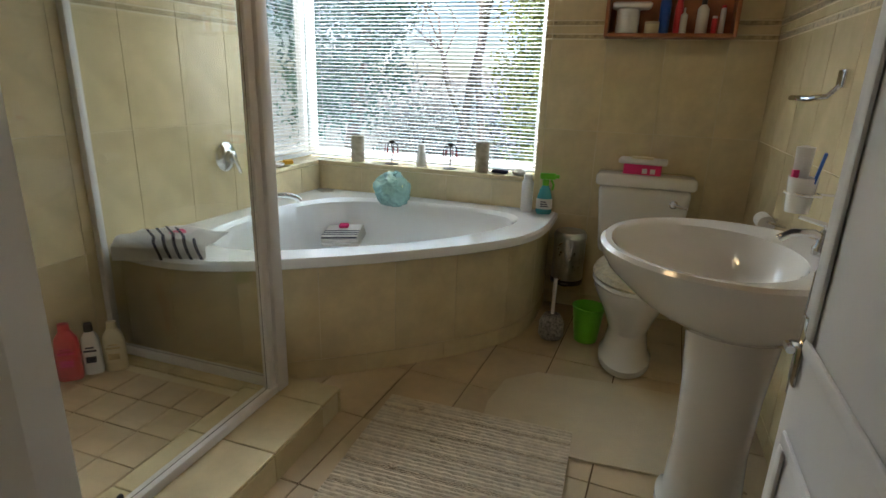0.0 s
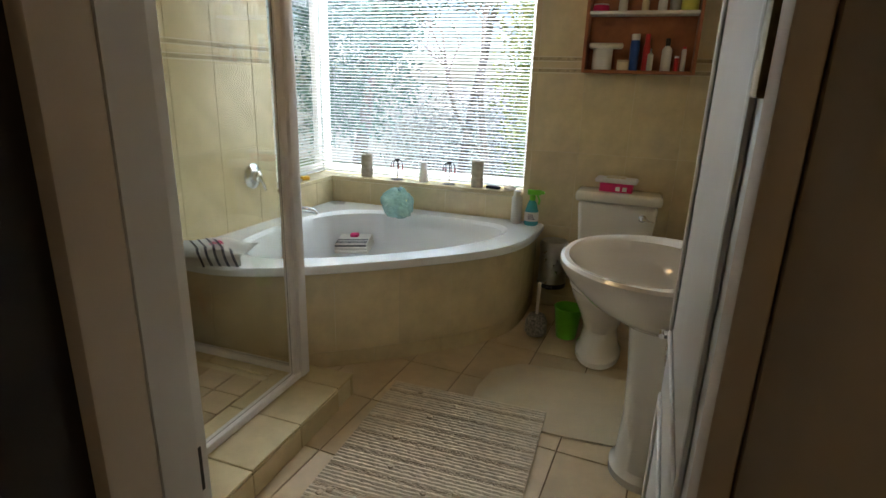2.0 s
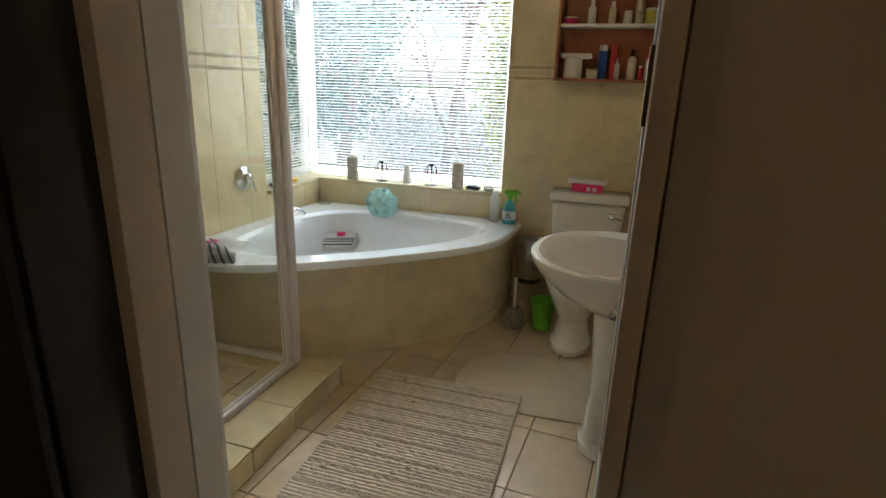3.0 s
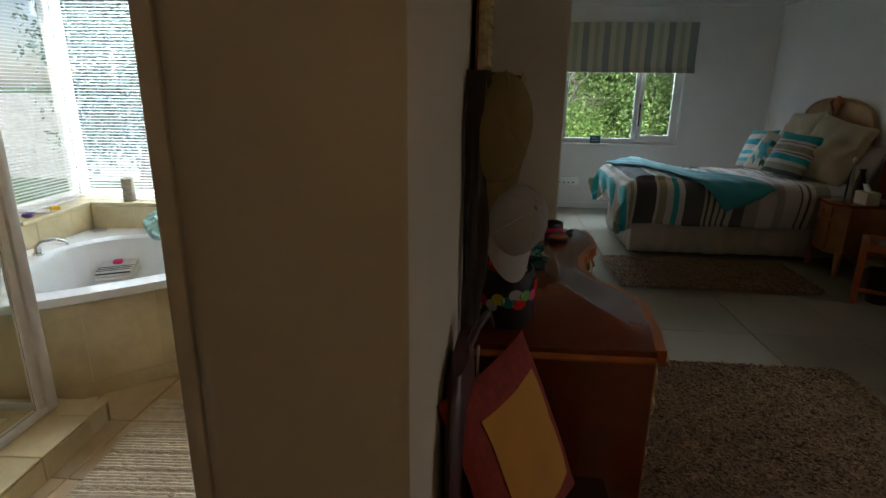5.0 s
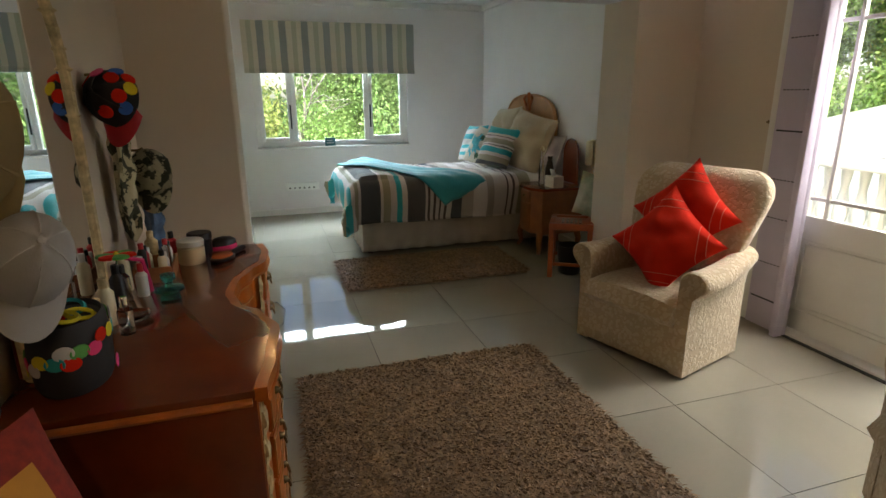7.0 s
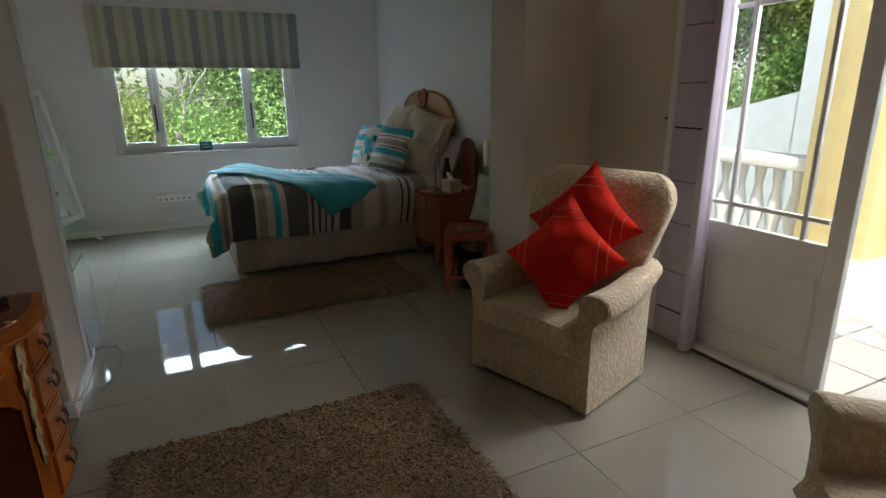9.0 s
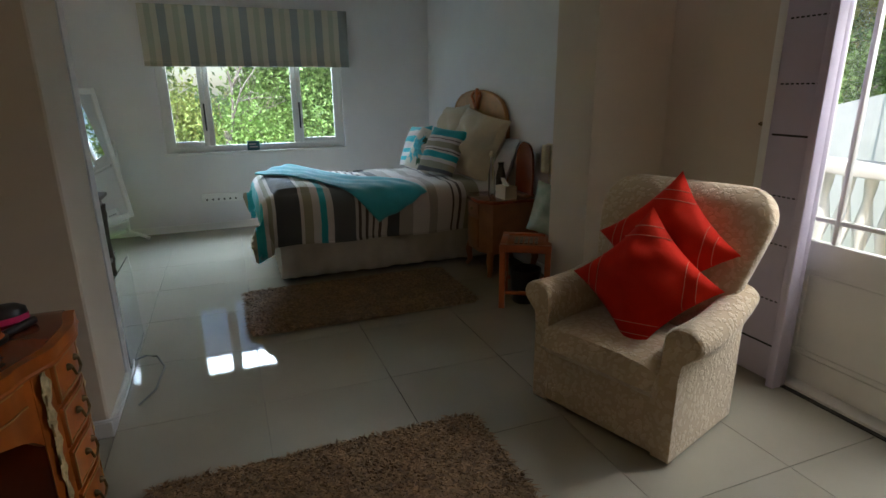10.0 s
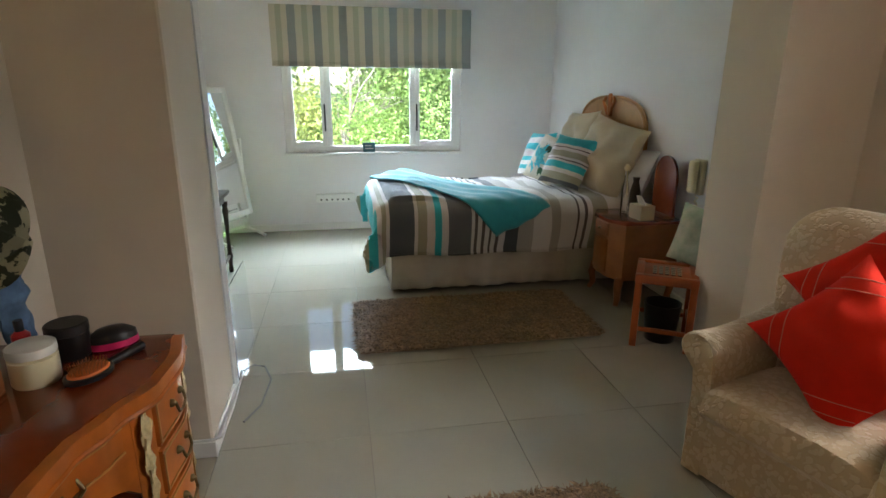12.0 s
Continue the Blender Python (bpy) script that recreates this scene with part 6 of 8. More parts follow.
while y < 0.49:
    kind = k % 8
    w_, mm_, hh = (0.019, M_RAG, 0.016) if kind < 5 else (0.007, M_RAGB if kind != 5 else M_RAG, 0.010)
    pts = []
    for q in range(32):
        x = -0.378 + 0.756 * q / 31
        pts.append((x, y + w_ / 2 + 0.003 * noise.noise(Vector((x * 9, k * 3.3, 0))), 0.014 + 0.0025 * noise.noise(Vector((x * 40, k, 5)))))
    bm = bmesh.new()
    rings = []
    for q, (x, yy, zz) in enumerate(pts):
        sw = 1 + 0.24 * math.sin(q * 2.6 + k * 1.7)
        rings.append([(x, yy + w_ * 0.55 * sw * math.cos(a), zz + hh * 0.55 * math.sin(a)) for a in (2 * math.pi * i_ / 7 for i_ in range(7))])
    part("rib", loft(bm, rings), mm_, rr_)
    y += w_
    k += 1
for k in range(10):
    part("tuft", lathe(bmesh.new(), [(0.004, 0.01), (0.016, 0.018), (0.012, 0.026), (0.002, 0.028)], 9, random.uniform(-0.33, 0.33), random.uniform(-0.46, 0.46), 0.0), M_RAGB, rr_, "small brown knot")
BASE = Matrix.Identity(4)

# ---- small things of the bedroom ----
M_CERB = mat("black_print_fabric", (0.02, 0.018, 0.02), 0.7)
M_BEIGE = mat("khaki_cotton", (0.40, 0.29, 0.13), 0.9, var=0.12, bump=0.4, bsc=250)
M_WCAP = mat("white_cotton", (0.62, 0.60, 0.60), 0.9, bump=0.3, bsc=250)
MIR = mat("mirror_silver", (0.85, 0.86, 0.86), 0.01, metal=1.0, var=0.01, bump=0.0)

# dressing mirror with a gilt arched frame
dm = thing("dressing_mirror", "tall arched mirror in a worn gilt frame on the dressing table", "mirror", m=pose(XW + 0.03, 1.43, DZ, 0, 0, 0))
ar = [(-0.33, 0.02), (-0.33, 0.62)] + [(-0.33 * math.cos(math.pi * k / 16), 0.62 + 0.50 * math.sin(math.pi * k / 16) ** 0.9) for k in range(1, 16)] + [(0.33, 0.62), (0.33, 0.02)]
rotm = Matrix(((0, 0, 1, 0), (1, 0, 0, 0), (0, 1, 0, 0), (0, 0, 0, 1)))
bm = prism(bmesh.new(), ar, 0.0, 0.012)
bm.transform(rotm)
part("glass", bm, MIR, dm, "mirror glass", smooth=False)
bm = prism(bmesh.new(), [(x * 1.02, z) for x, z in ar], -0.014, -0.002)
bm.transform(rotm)
part("backboard", bm, M_WALNUT, dm, smooth=False)
part("frame", tube(bmesh.new(), [rotm @ Vector((x, z, 0.01)) for x, z in ar + ar[:1]], 0.019, 8), M_GILT, dm, "worn gilt moulding")
for k in range(26):
    bm = bmesh.new()
    a = math.pi * k / 25
    p = rotm @ Vector((-0.33 * math.cos(a), 0.62 + 0.50 * math.sin(a) ** 0.9, 0.02))
    lathe(bm, [(0.002, -0.014), (0.012 + 0.004 * (k % 3), 0), (0.002, 0.014)], 7, p.x, p.y, p.z)
    part("carved_leaf", bm, M_GILT, dm, "carved gilt leaf")


def cap_hat(m, crown, brim, label, panel=None, strap=False):
    """A peaked cap: crown opens downwards, peak towards -y in its own frame."""
    c = thing("peaked_cap", label, "cap", m=m, group="hanging caps")
    rings = []
    for f in range(9):
        a = f / 8 * math.pi / 2
        r, z = math.cos(a) ** 0.8, 0.125 * math.sin(a)
        rings.append([(0.088 * r * math.cos(t), 0.10 * r * math.sin(t) * (1.06 if math.sin(t) < 0 else 1), z + 0.004 * math.sin(3 * t) * (1 - r)) for t in (2 * math.pi * k / 28 for k in range(28))])
    bm = loft(bmesh.new(), rings, (False, True))
    bmesh.ops.solidify(bm, geom=list(bm.faces), thickness=0.004)
    part("crown", bm, crown, c)
    bm = bmesh.new()
    rows = []
    for i in range(7):
        row = []
        for j in range(15):
            t = math.pi * (1.12 + 0.76 * j / 14)
            ext = 0.075 * (i / 6) * math.sin(math.pi * (j + 0.5) / 15) ** 0.6
            row.append(bm.verts.new((0.088 * math.cos(t), 0.106 * math.sin(t) - ext, 0.004 - 0.012 * (i / 6) - 0.02 * (2 * j / 14 - 1) ** 2 * i / 6)))
        rows.append(row)
    for a, b in zip(rows, rows[1:]):
        for j in range(14):
            bm.faces.new((a[j], a[j + 1], b[j + 1], b[j]))
    bmesh.ops.solidify(bm, geom=list(bm.faces), thickness=0.004)
    part("peak", bm, brim, c)
    part("button", lathe(bmesh.new(), [(0.009, 0.122), (0.008, 0.13), (0.001, 0.133)], 10), crown, c)
    for k in range(6):
        a0 = math.pi * (k / 3 + 1 / 6)
        pts = [(0.0885 * math.cos(f) ** 0.8 * math.cos(a0), 0.1005 * math.cos(f) ** 0.8 * math.sin(a0) * (1.06 if math.sin(a0) < 0 else 1), 0.1255 * math.sin(f)) for f in (0.02 + 1.45 * q / 8 for q in range(9))]
        part("seam", tube(bmesh.new(), pts, 0.0022, 5), crown, c)
    if strap:
        # crown is not cut; a dark patch paints the shade inside the opening
        arch = [(0.045 * math.cos(q), 0.0, 0.06 * math.sin(q)) for q in (math.pi * j / 12 for j in range(13))]
        mo = Matrix.Translation((0, 0.094, 0.012)) @ Matrix.Rotation(radians(28), 4, "X")
        part("opening_shade", loft(bmesh.new(), [[tuple(mo @ Vector((x * s, y - 0.004 + 0.006 * s, z * s))) for x, y, z in arch] for s in (1.0, 0.5)]), M_DARK, c, "dark patch for the shade in the opening above the strap")
        part("strap", tube(bmesh.new(), [tuple(mo @ Vector((x * 1.1, y + 0.003, z * 1.1))) for x, y, z in arch], 0.007, 6), brim, c)
    if panel:
        for k, (ang, z, mm_) in enumerate(panel):
            r = math.cos(math.asin(min(0.99, z / 0.125))) ** 0.8
            part("patch", lathe(bmesh.new(), [(0.026, 0), (0.024, 0.003), (0.001, 0.004)], 12, m=Matrix.Translation((0.09 * r * math.cos(ang), 0.103 * r * math.sin(ang), z)) @ Vector((math.cos(ang), math.sin(ang), z / 0.08)).to_track_quat("Z", "Y").to_matrix().to_4x4()), mm_, c, "bright printed patch")
    return c


hang = lambda x, y, z, rx, rz, ry=0: Matrix.Translation((x, y, z)) @ Matrix.Rotation(radians(rz), 4, "Z") @ Matrix.Rotation(radians(ry), 4, "Y") @ Matrix.Rotation(radians(rx), 4, "X")
cap_hat(hang(0.755, 0.955, 1.38, 80, 8, 6) @ Matrix.Diagonal((1.0, 1.4, 0.85, 1)), M_BEIGE, M_BEIGE, "khaki cotton cap hanging from the mirror frame", strap=True)
cap_hat(hang(0.80, 0.965, 1.12, 60, 30, 14) @ Matrix.Diagonal((0.95, 0.98, 0.95, 1)), M_WCAP, M_WCAP, "white cotton cap hanging below the khaki cap")
M_YEL, M_CY = mat("yellow_print", (0.65, 0.55, 0.02), 0.8), mat("blue_print", (0.03, 0.12, 0.45), 0.8)
cap_hat(hang(0.775, 2.08, 1.44, 75, -30) @ Matrix.Diagonal((1.05, 1.0, 1.0, 1)), M_CERB, M_REDP, "black cap with a bright multicoloured print hanging beside the mirror", [(0.3, 0.04, M_YEL), (1.2, 0.05, M_CY), (2.2, 0.04, M_YEL), (2.9, 0.05, M_RED), (-0.5, 0.05, M_CY), (1.7, 0.095, M_PINK), (0.8, 0.09, M_RED), (0.75, 0.03, M_RED), (1.7, 0.03, M_RED), (2.55, 0.09, M_RED), (3.4, 0.03, M_RED), (-0.1, 0.08, M_RED), (-1.1, 0.09, M_RED)])
M_CAMO = mat("camouflage_cotton", (0.46, 0.42, 0.27), 0.9, c2=(0.045, 0.05, 0.028), sc=20, bump=0.3)
next(n for n in M_CAMO.node_tree.nodes if n.type == "MAP_RANGE").inputs[1].default_value = 0.49
next(n for n in M_CAMO.node_tree.nodes if n.type == "MAP_RANGE").inputs[2].default_value = 0.51
cap_hat(hang(0.80, 2.31, 1.13, 70, 10), M_CAMO, M_CAMO, "camouflage cap hanging beside the mirror")
for (x, y, z) in ((0.70, 0.985, 1.50), (0.72, 2.12, 1.53), (0.74, 2.39, 1.22)):
    solid("hook", tube(bmesh.new(), [(XW, y, z), (x + 0.01, y, z), (x + 0.03, y, z + 0.01)], 0.006, 6), M_BRASS, "small brass wall hook", "hook")


def cloth_strip(x, y, w, z0, z1, material, label, name="scarf"):
    bm = bmesh.new()
    rings = []
    for i in range(18):
        f = i / 17
        z = z1 + (z0 - z1) * f
        hw = w * (0.45 + 0.55 * math.sin(math.pi * min(1, 0.15 + f * 0.8))) * min(1, 0.3 + f * 6)
        ring = []
        for k in range(20):
            a = 2 * math.pi * k / 20
            rr = 1 + 0.25 * math.sin(4 * a + f * 3) + 0.5 * noise.noise(Vector((math.cos(a) * 1.5, f * 7, x + y)))
            sway = 0.03 * noise.noise(Vector((f * 3, y * 5, 2.0)))
            ring.append((max(XW + 0.004, x + 0.03 * rr * math.cos(a)), y + sway + hw * rr * math.sin(a), z + 0.03 * math.sin(2 * a + 1) * f))
        rings.append(ring)
    return solid(name, loft(bm, rings), material, label, name)


# one dark strip for the scarf and the soft wall shadow around it
M_SCARF_SHADOW = mat("dark_scarf_and_shadow", (0.035, 0.022, 0.016), 0.95, var=0.3, sc=30, bump=0.7, bsc=120, sheen=0.2)
cloth_strip(0.695, 0.905, 0.045, 0.80, 1.52, M_SCARF_SHADOW, "dark brown scarf and the wall shadow beside the mirror in one strip")
cloth_strip(0.78, 2.36, 0.06, 0.72, 1.02, mat("blue_cloth", (0.10, 0.17, 0.30), 0.9, var=0.3, sc=20, bump=0.5, bsc=120), "blue cloth hanging under the caps")
cloth_strip(0.74, 2.14, 0.06, 0.90, 1.32, M_CAMO, "dark patterned scarf hanging from the mirror")


# polka-dot cosmetic bag
pb = thing("cosmetic_bag", "black cosmetic bag with coloured dots on the dressing table", "bag", m=pose(0.80, 1.10, DZ, 0, 0, 8))
rings = [[(0.085 * s * math.cos(a), 0.12 * s * math.sin(a), z) for a in (2 * math.pi * k / 28 for k in range(28))] for z, s in ((0, 0.9), (0.02, 1.0), (0.10, 1.04), (0.165, 0.98), (0.175, 0.9), (0.16, 0.86))]
part("body", loft(bmesh.new(), rings), M_CERB, pb)
dots = [M_PINK, M_YEL, M_WCAP, mat("teal_print", (0.02, 0.35, 0.38), 0.8), mat("green_print", (0.10, 0.35, 0.08), 0.8), M_RED]
for k in range(26):
    a, z = k * 2.399, 0.03 + 0.12 * ((k * 0.37) % 1)
    p = Vector((0.0905 * math.cos(a), 0.127 * math.sin(a), z))
    q = Vector((math.cos(a) / 0.088, math.sin(a) / 0.124, 0)).to_track_quat("Z", "Y").to_matrix().to_4x4()
    part("dot", lathe(bmesh.new(), [(0.018, 0), (0.017, 0.0015), (0.001, 0.002)], 12, sx=1.25, m=Matrix.Translation(p) @ q), dots[k % 6], pb, "coloured dot")
for k in range(4):
    solid("hair_band", lathe(bmesh.new(), [(0.03, 0), (0.036, 0.006), (0.03, 0.012), (0.024, 0.006)], 20, caps=(False, False)), dots[(k * 2 + 1) % 6], "coloured hair band lying in the cosmetic bag", "hair band", m=pose(0.80 + 0.03 * math.cos(k * 1.7), 1.10 + 0.05 * math.sin(k * 1.7), DZ + 0.163 + 0.004 * k, 20 * math.sin(k), 14, 0))

# perfume and jars
M_TEALG = glass_mat("teal_glass", (0.10, 0.62, 0.62), 0.02)
pf = thing("perfume_bottle", "teal glass perfume bottle with a wide base", "bottle", m=pose(0.94, 1.61, DZ))
part("flask", lathe(bmesh.new(), [(0.032, 0), (0.034, 0.006), (0.030, 0.03), (0.048, 0.042), (0.046, 0.05), (0.018, 0.056), (0.010, 0.07)], 24), M_TEALG, pf)
part("stopper", lathe(bmesh.new(), [(0.012, 0.07), (0.024, 0.08), (0.024, 0.098), (0.010, 0.102)], 20), M_TEALG, pf)
gd = thing("glass_dish", "clear cut-glass dish on the dressing table", "dish", m=pose(0.86, 1.47, DZ))
part("bowl", lathe(bmesh.new(), [(0.02, 0), (0.04, 0.006), (0.045, 0.02), (0.04, 0.018), (0.015, 0.008)], 18), M_GLASS, gd)
wj = thing("cream_jar", "white screw-top jar of cream", "jar", m=pose(0.955, 2.08, DZ))
part("body", lathe(bmesh.new(), [(0.050, 0), (0.053, 0.006), (0.053, 0.068), (0.046, 0.074)], 28), M_CREAMP, wj)
part("lid", lathe(bmesh.new(), [(0.053, 0.076), (0.054, 0.08), (0.053, 0.098), (0.048, 0.101)], 28), M_PWHITE, wj)
bj = thing("black_jar", "black screw-top hair product jar", "jar", m=pose(0.975, 2.215, DZ))
part("body", lathe(bmesh.new(), [(0.048, 0), (0.05, 0.006), (0.05, 0.07)], 28), M_BLACK, bj)
part("lid", lathe(bmesh.new(), [(0.052, 0.072), (0.052, 0.094), (0.047, 0.098)], 28), M_BLACK, bj)
hbh = thing("hair_brush", "black paddle hairbrush with orange cushion", "hairbrush", m=pose(1.075, 2.075, DZ, 0, 0, 62))
part("paddle", lathe(bmesh.new(), [(0.03, 0.0), (0.045, 0.006), (0.046, 0.016), (0.04, 0.02)], 28, sx=1.35), M_BLACK, hbh)
part("cushion", lathe(bmesh.new(), [(0.039, 0.02), (0.036, 0.026), (0.02, 0.030)], 28, sx=1.35), mat("orange_rubber", (0.62, 0.15, 0.03), 0.6), hbh, "orange rubber cushion")
bm = bmesh.new()
for i in range(-4, 5):
    for j in range(-3, 4):
        if (i / 4.6) ** 2 + (j / 3.6) ** 2 < 1:
            tube(bm, [(i * 0.011, j * 0.010, 0.026), (i * 0.0115, j * 0.0105, 0.042)], 0.0009, 4)
part("bristles", bm, M_PINE, hbh, "fine bristles")
part("handle", tube(bmesh.new(), [(0.055, 0, 0.012), (0.09, 0, 0.012), (0.13, 0, 0.013), (0.165, 0, 0.012)], 0.011, 10, 0.013), M_BLACK, hbh)
cb = thing("compact_brush", "black and pink oval detangling brush", "hairbrush", m=pose(1.065, 2.262, DZ, 0, 0, 30))
part("shell", lathe(bmesh.new(), [(0.05, 0.022), (0.048, 0.04), (0.03, 0.055), (0.004, 0.06)], 28, sx=1.25, sy=0.75), M_BLACK, cb)
part("band", lathe(bmesh.new(), [(0.046, 0.0), (0.052, 0.004), (0.051, 0.022)], 28, sx=1.25, sy=0.75), M_PINK, cb, "bright pink underside")
tb_ = thing("wooden_tray", "small wooden box holding cosmetics", "box", m=pose(0.845, 1.93, DZ, 0, 0, 4))
for a0, a1, b0, b1, z0, z1 in ((-0.07, 0.07, -0.10, 0.10, 0, 0.008), (-0.07, -0.062, -0.10, 0.10, 0.008, 0.06), (0.062, 0.07, -0.10, 0.10, 0.008, 0.06), (-0.062, 0.062, -0.10, -0.092, 0.008, 0.06), (-0.062, 0.062, 0.092, 0.10, 0.008, 0.06)):
    part("board", cube(a0, a1, b0, b1, z0, z1, 0.002, 1), M_PINE, tb_)
cols = [M_PWHITE, M_CREAMP, M_BLACK, M_PWHITE, M_REDP, M_GLASS, M_CREAMP, M_PWHITE]
for k in range(8):
    jar(0.845 - 0.038 + 0.076 * (k % 2), 1.86 + 0.045 * (k // 2), DZ + 0.009, 0.016, 0.07 + 0.02 * ((k * 7) % 3), cols[k], (M_PWHITE, M_BLACK, M_REDP)[k % 3], "cosmetic_bottle", "small cosmetic bottle standing in a wooden box", 0.022, 0.6)
for k, (x, y, r, h, b_, c_) in enumerate(((0.80, 1.32, 0.028, 0.10, M_GLASS, M_GILT), (0.86, 1.36, 0.022, 0.085, M_GLASS, M_CHROME), (0.79, 1.45, 0.026, 0.12, M_CREAMP, M_GILT), (0.80, 1.56, 0.022, 0.13, M_BLACK, M_BLACK), (0.79, 1.66, 0.024, 0.10, M_GLASS, M_BLACK), (0.80, 2.12, 0.026, 0.11, M_GILT, M_GILT), (0.86, 2.22, 0.022, 0.08, M_REDP, M_BLACK), (0.84, 1.70, 0.02, 0.09, M_PWHITE, M_REDP), (0.77, 1.78, 0.022, 0.12, M_CREAMP, M_PWHITE))):
    jar(x, y, DZ, r, h, b_, c_, "scent_bottle", "small scent bottle on the dressing table", 0.03, 0.5)
fl_ = thing("fabric_flower", "bright green and red fabric flower on a stem", "flower", m=pose(0.80, 1.60, DZ + 0.16))
for k in range(6):
    a = 2 * math.pi * k / 6
    part("petal", lathe(bmesh.new(), [(0.002, 0), (0.026, 0.006), (0.024, 0.014), (0.002, 0.018)], 10, 0.03 * math.cos(a), 0.03 * math.sin(a), 0.01, 1.2, 1), dots[4] if k % 2 else M_RED, fl_)
part("heart", lathe(bmesh.new(), [(0.002, 0.0), (0.018, 0.014), (0.002, 0.034)], 10), M_YEL, fl_)
part("stem", tube(bmesh.new(), [(0, -0.04, -0.03), (0, -0.02, -0.015), (0, 0, 0.005)], 0.003, 6), M_GREEN, fl_)
part("ribbon", tube(bmesh.new(), [(0.02, 0.03, 0.0), (0.05, 0.10, -0.03), (0.06, 0.12, -0.12), (0.06, 0.13, -0.155)], 0.008, 6), M_PINK, fl_, "pink ribbon")

# chair with the red-bordered cushion and a maroon bag
sc_ = thing("side_chair", "low dark wooden chair beside the dressing table", "chair", m=pose(0.88, 0.52, 0))
for sx in (-0.17, 0.17):
    for sy in (-0.20, 0.20):
        part("leg", cube(sx - 0.018, sx + 0.018, sy - 0.018, sy + 0.018, 0, 0.42, 0.004), M_DARK, sc_)
part("seat", cube(-0.20, 0.20, -0.235, 0.235, 0.42, 0.46, 0.012), M_DARK, sc_)
M_OCHRE = mat("ochre_cotton", (0.50, 0.22, 0.03), 0.85, var=0.12, sc=8, bump=0.3, bsc=300)
M_RUST = mat("red_print_cotton", (0.30, 0.03, 0.015), 0.85, c2=(0.16, 0.012, 0.008), sc=40, bump=0.3, bsc=300)
# the cushion stands on one edge, leaning over between the wall and the dressing table
ca = -Vector((0.358, -0.188, -0.915)).normalized()
cb = Vector((0.40, 0.91, 0.03))
cb = (cb - ca * cb.dot(ca)).normalized()
cc = ca.cross(cb)
MC = Matrix((cb, cc, ca)).transposed().to_4x4()
MC.translation = Vector((0.835, 0.765, 0.88)) - ca * 0.43 - cb * 0.215
oc = thing("bordered_cushion", "ochre cushion with a wide red printed border", "cushion", m=MC)
part("border", pillow(bmesh.new(), 0.43, 0.43, 0.09, crease=0.1, seed=31), M_RUST, oc, "red printed border")
for side in (-1, 1):
    bm = bmesh.new()
    rows = []
    for i in range(13):
        row = []
        for j in range(13):
            u, v = -0.66 + 1.32 * i / 12, -0.66 + 1.32 * j / 12
            p = on_pillow(0.43, 0.43, 0.09, u, v)
            wob = noise.noise(Vector((u * 2.1 + 31, v * 2.1, side))) * 0.1
            fat = -(p.y + 0.006)
            row.append(bm.verts.new((p.x, side * fat * (1 + wob * 2) + 0.02 * wob + side * 0.003, p.z)))
        rows.append(row)
    for a, b in zip(rows, rows[1:]):
        for j in range(12):
            bm.faces.new((a[j], a[j + 1], b[j + 1], b[j]))
    part("centre_panel", bm, M_OCHRE, oc, "plain ochre centre")
hbg = thing("handbag", "soft maroon leather handbag slumped beside the wall", "bag", m=pose(0.692, 0.54, 0.46, 0, 0, -1))
M_MAROON = mat("maroon_leather", (0.055, 0.018, 0.022), 0.4, var=0.3, sc=10, bump=0.5, bsc=70)
rings = []
for z, sx, sy in ((0, 0.026, 0.19), (0.05, 0.03, 0.22), (0.20, 0.03, 0.235), (0.34, 0.028, 0.22), (0.43, 0.026, 0.18), (0.47, 0.016, 0.13)):
    rings.append([(sx * math.cos(a) * (1 + 0.12 * math.sin(5 * a + z * 20)), sy * math.sin(a) * (1 + 0.06 * math.sin(4 * a + z * 9)), z) for a in (2 * math.pi * k / 30 for k in range(30))])
part("body", loft(bmesh.new(), rings), M_MAROON, hbg)
part("strap", tube(bmesh.new(), [(0.0, 0.0, 0.44), (0.03, 0.08, 0.49), (0.05, 0.18, 0.48), (0.06, 0.24, 0.42)], 0.010, 8), M_MAROON, hbg)
part("tag", cube(0.028, 0.034, 0.10, 0.125, 0.30, 0.42, 0.003), M_PWHITE, hbg, "white paper tag")

# cheval mirror and dark table behind the pier
cm = thing("cheval_mirror", "white framed standing mirror tilted on its stand", "mirror", m=pose(0.60, 6.34, 0, 0, 0, 62))
MT = Matrix.Translation((0, 0, 0.86)) @ Matrix.Rotation(radians(-9), 4, "X") @ Matrix.Translation((0, 0, -0.86))
for x0, x1, z0, z1 in ((-0.24, -0.185, 0.24, 1.50), (0.185, 0.24, 0.24, 1.50), (-0.185, 0.185, 0.24, 0.295), (-0.185, 0.185, 1.445, 1.50)):
    part("frame", cube(x0, x1, -0.018, 0.018, z0, z1, 0.006, 2, MT), M_WHITE, cm)
part("glass", cube(-0.185, 0.185, -0.004, 0.004, 0.295, 1.445, 0, 2, MT), MIR, cm, "mirror glass", smooth=False)
for s in (-1, 1):
    part("upright", cube(s * 0.265 - 0.014, s * 0.265 + 0.014, -0.016, 0.016, 0.06, 1.0, 0.004), M_WHITE, cm)
    part("foot", tube(bmesh.new(), [(s * 0.265, -0.22, 0.016), (s * 0.265, -0.12, 0.05), (s * 0.265, 0, 0.08), (s * 0.265, 0.12, 0.05), (s * 0.265, 0.22, 0.016)], 0.016, 8), M_WHITE, cm)
part("cross_bar", cube(-0.255, 0.255, -0.012, 0.012, 0.13, 0.19, 0.004), M_WHITE, cm)
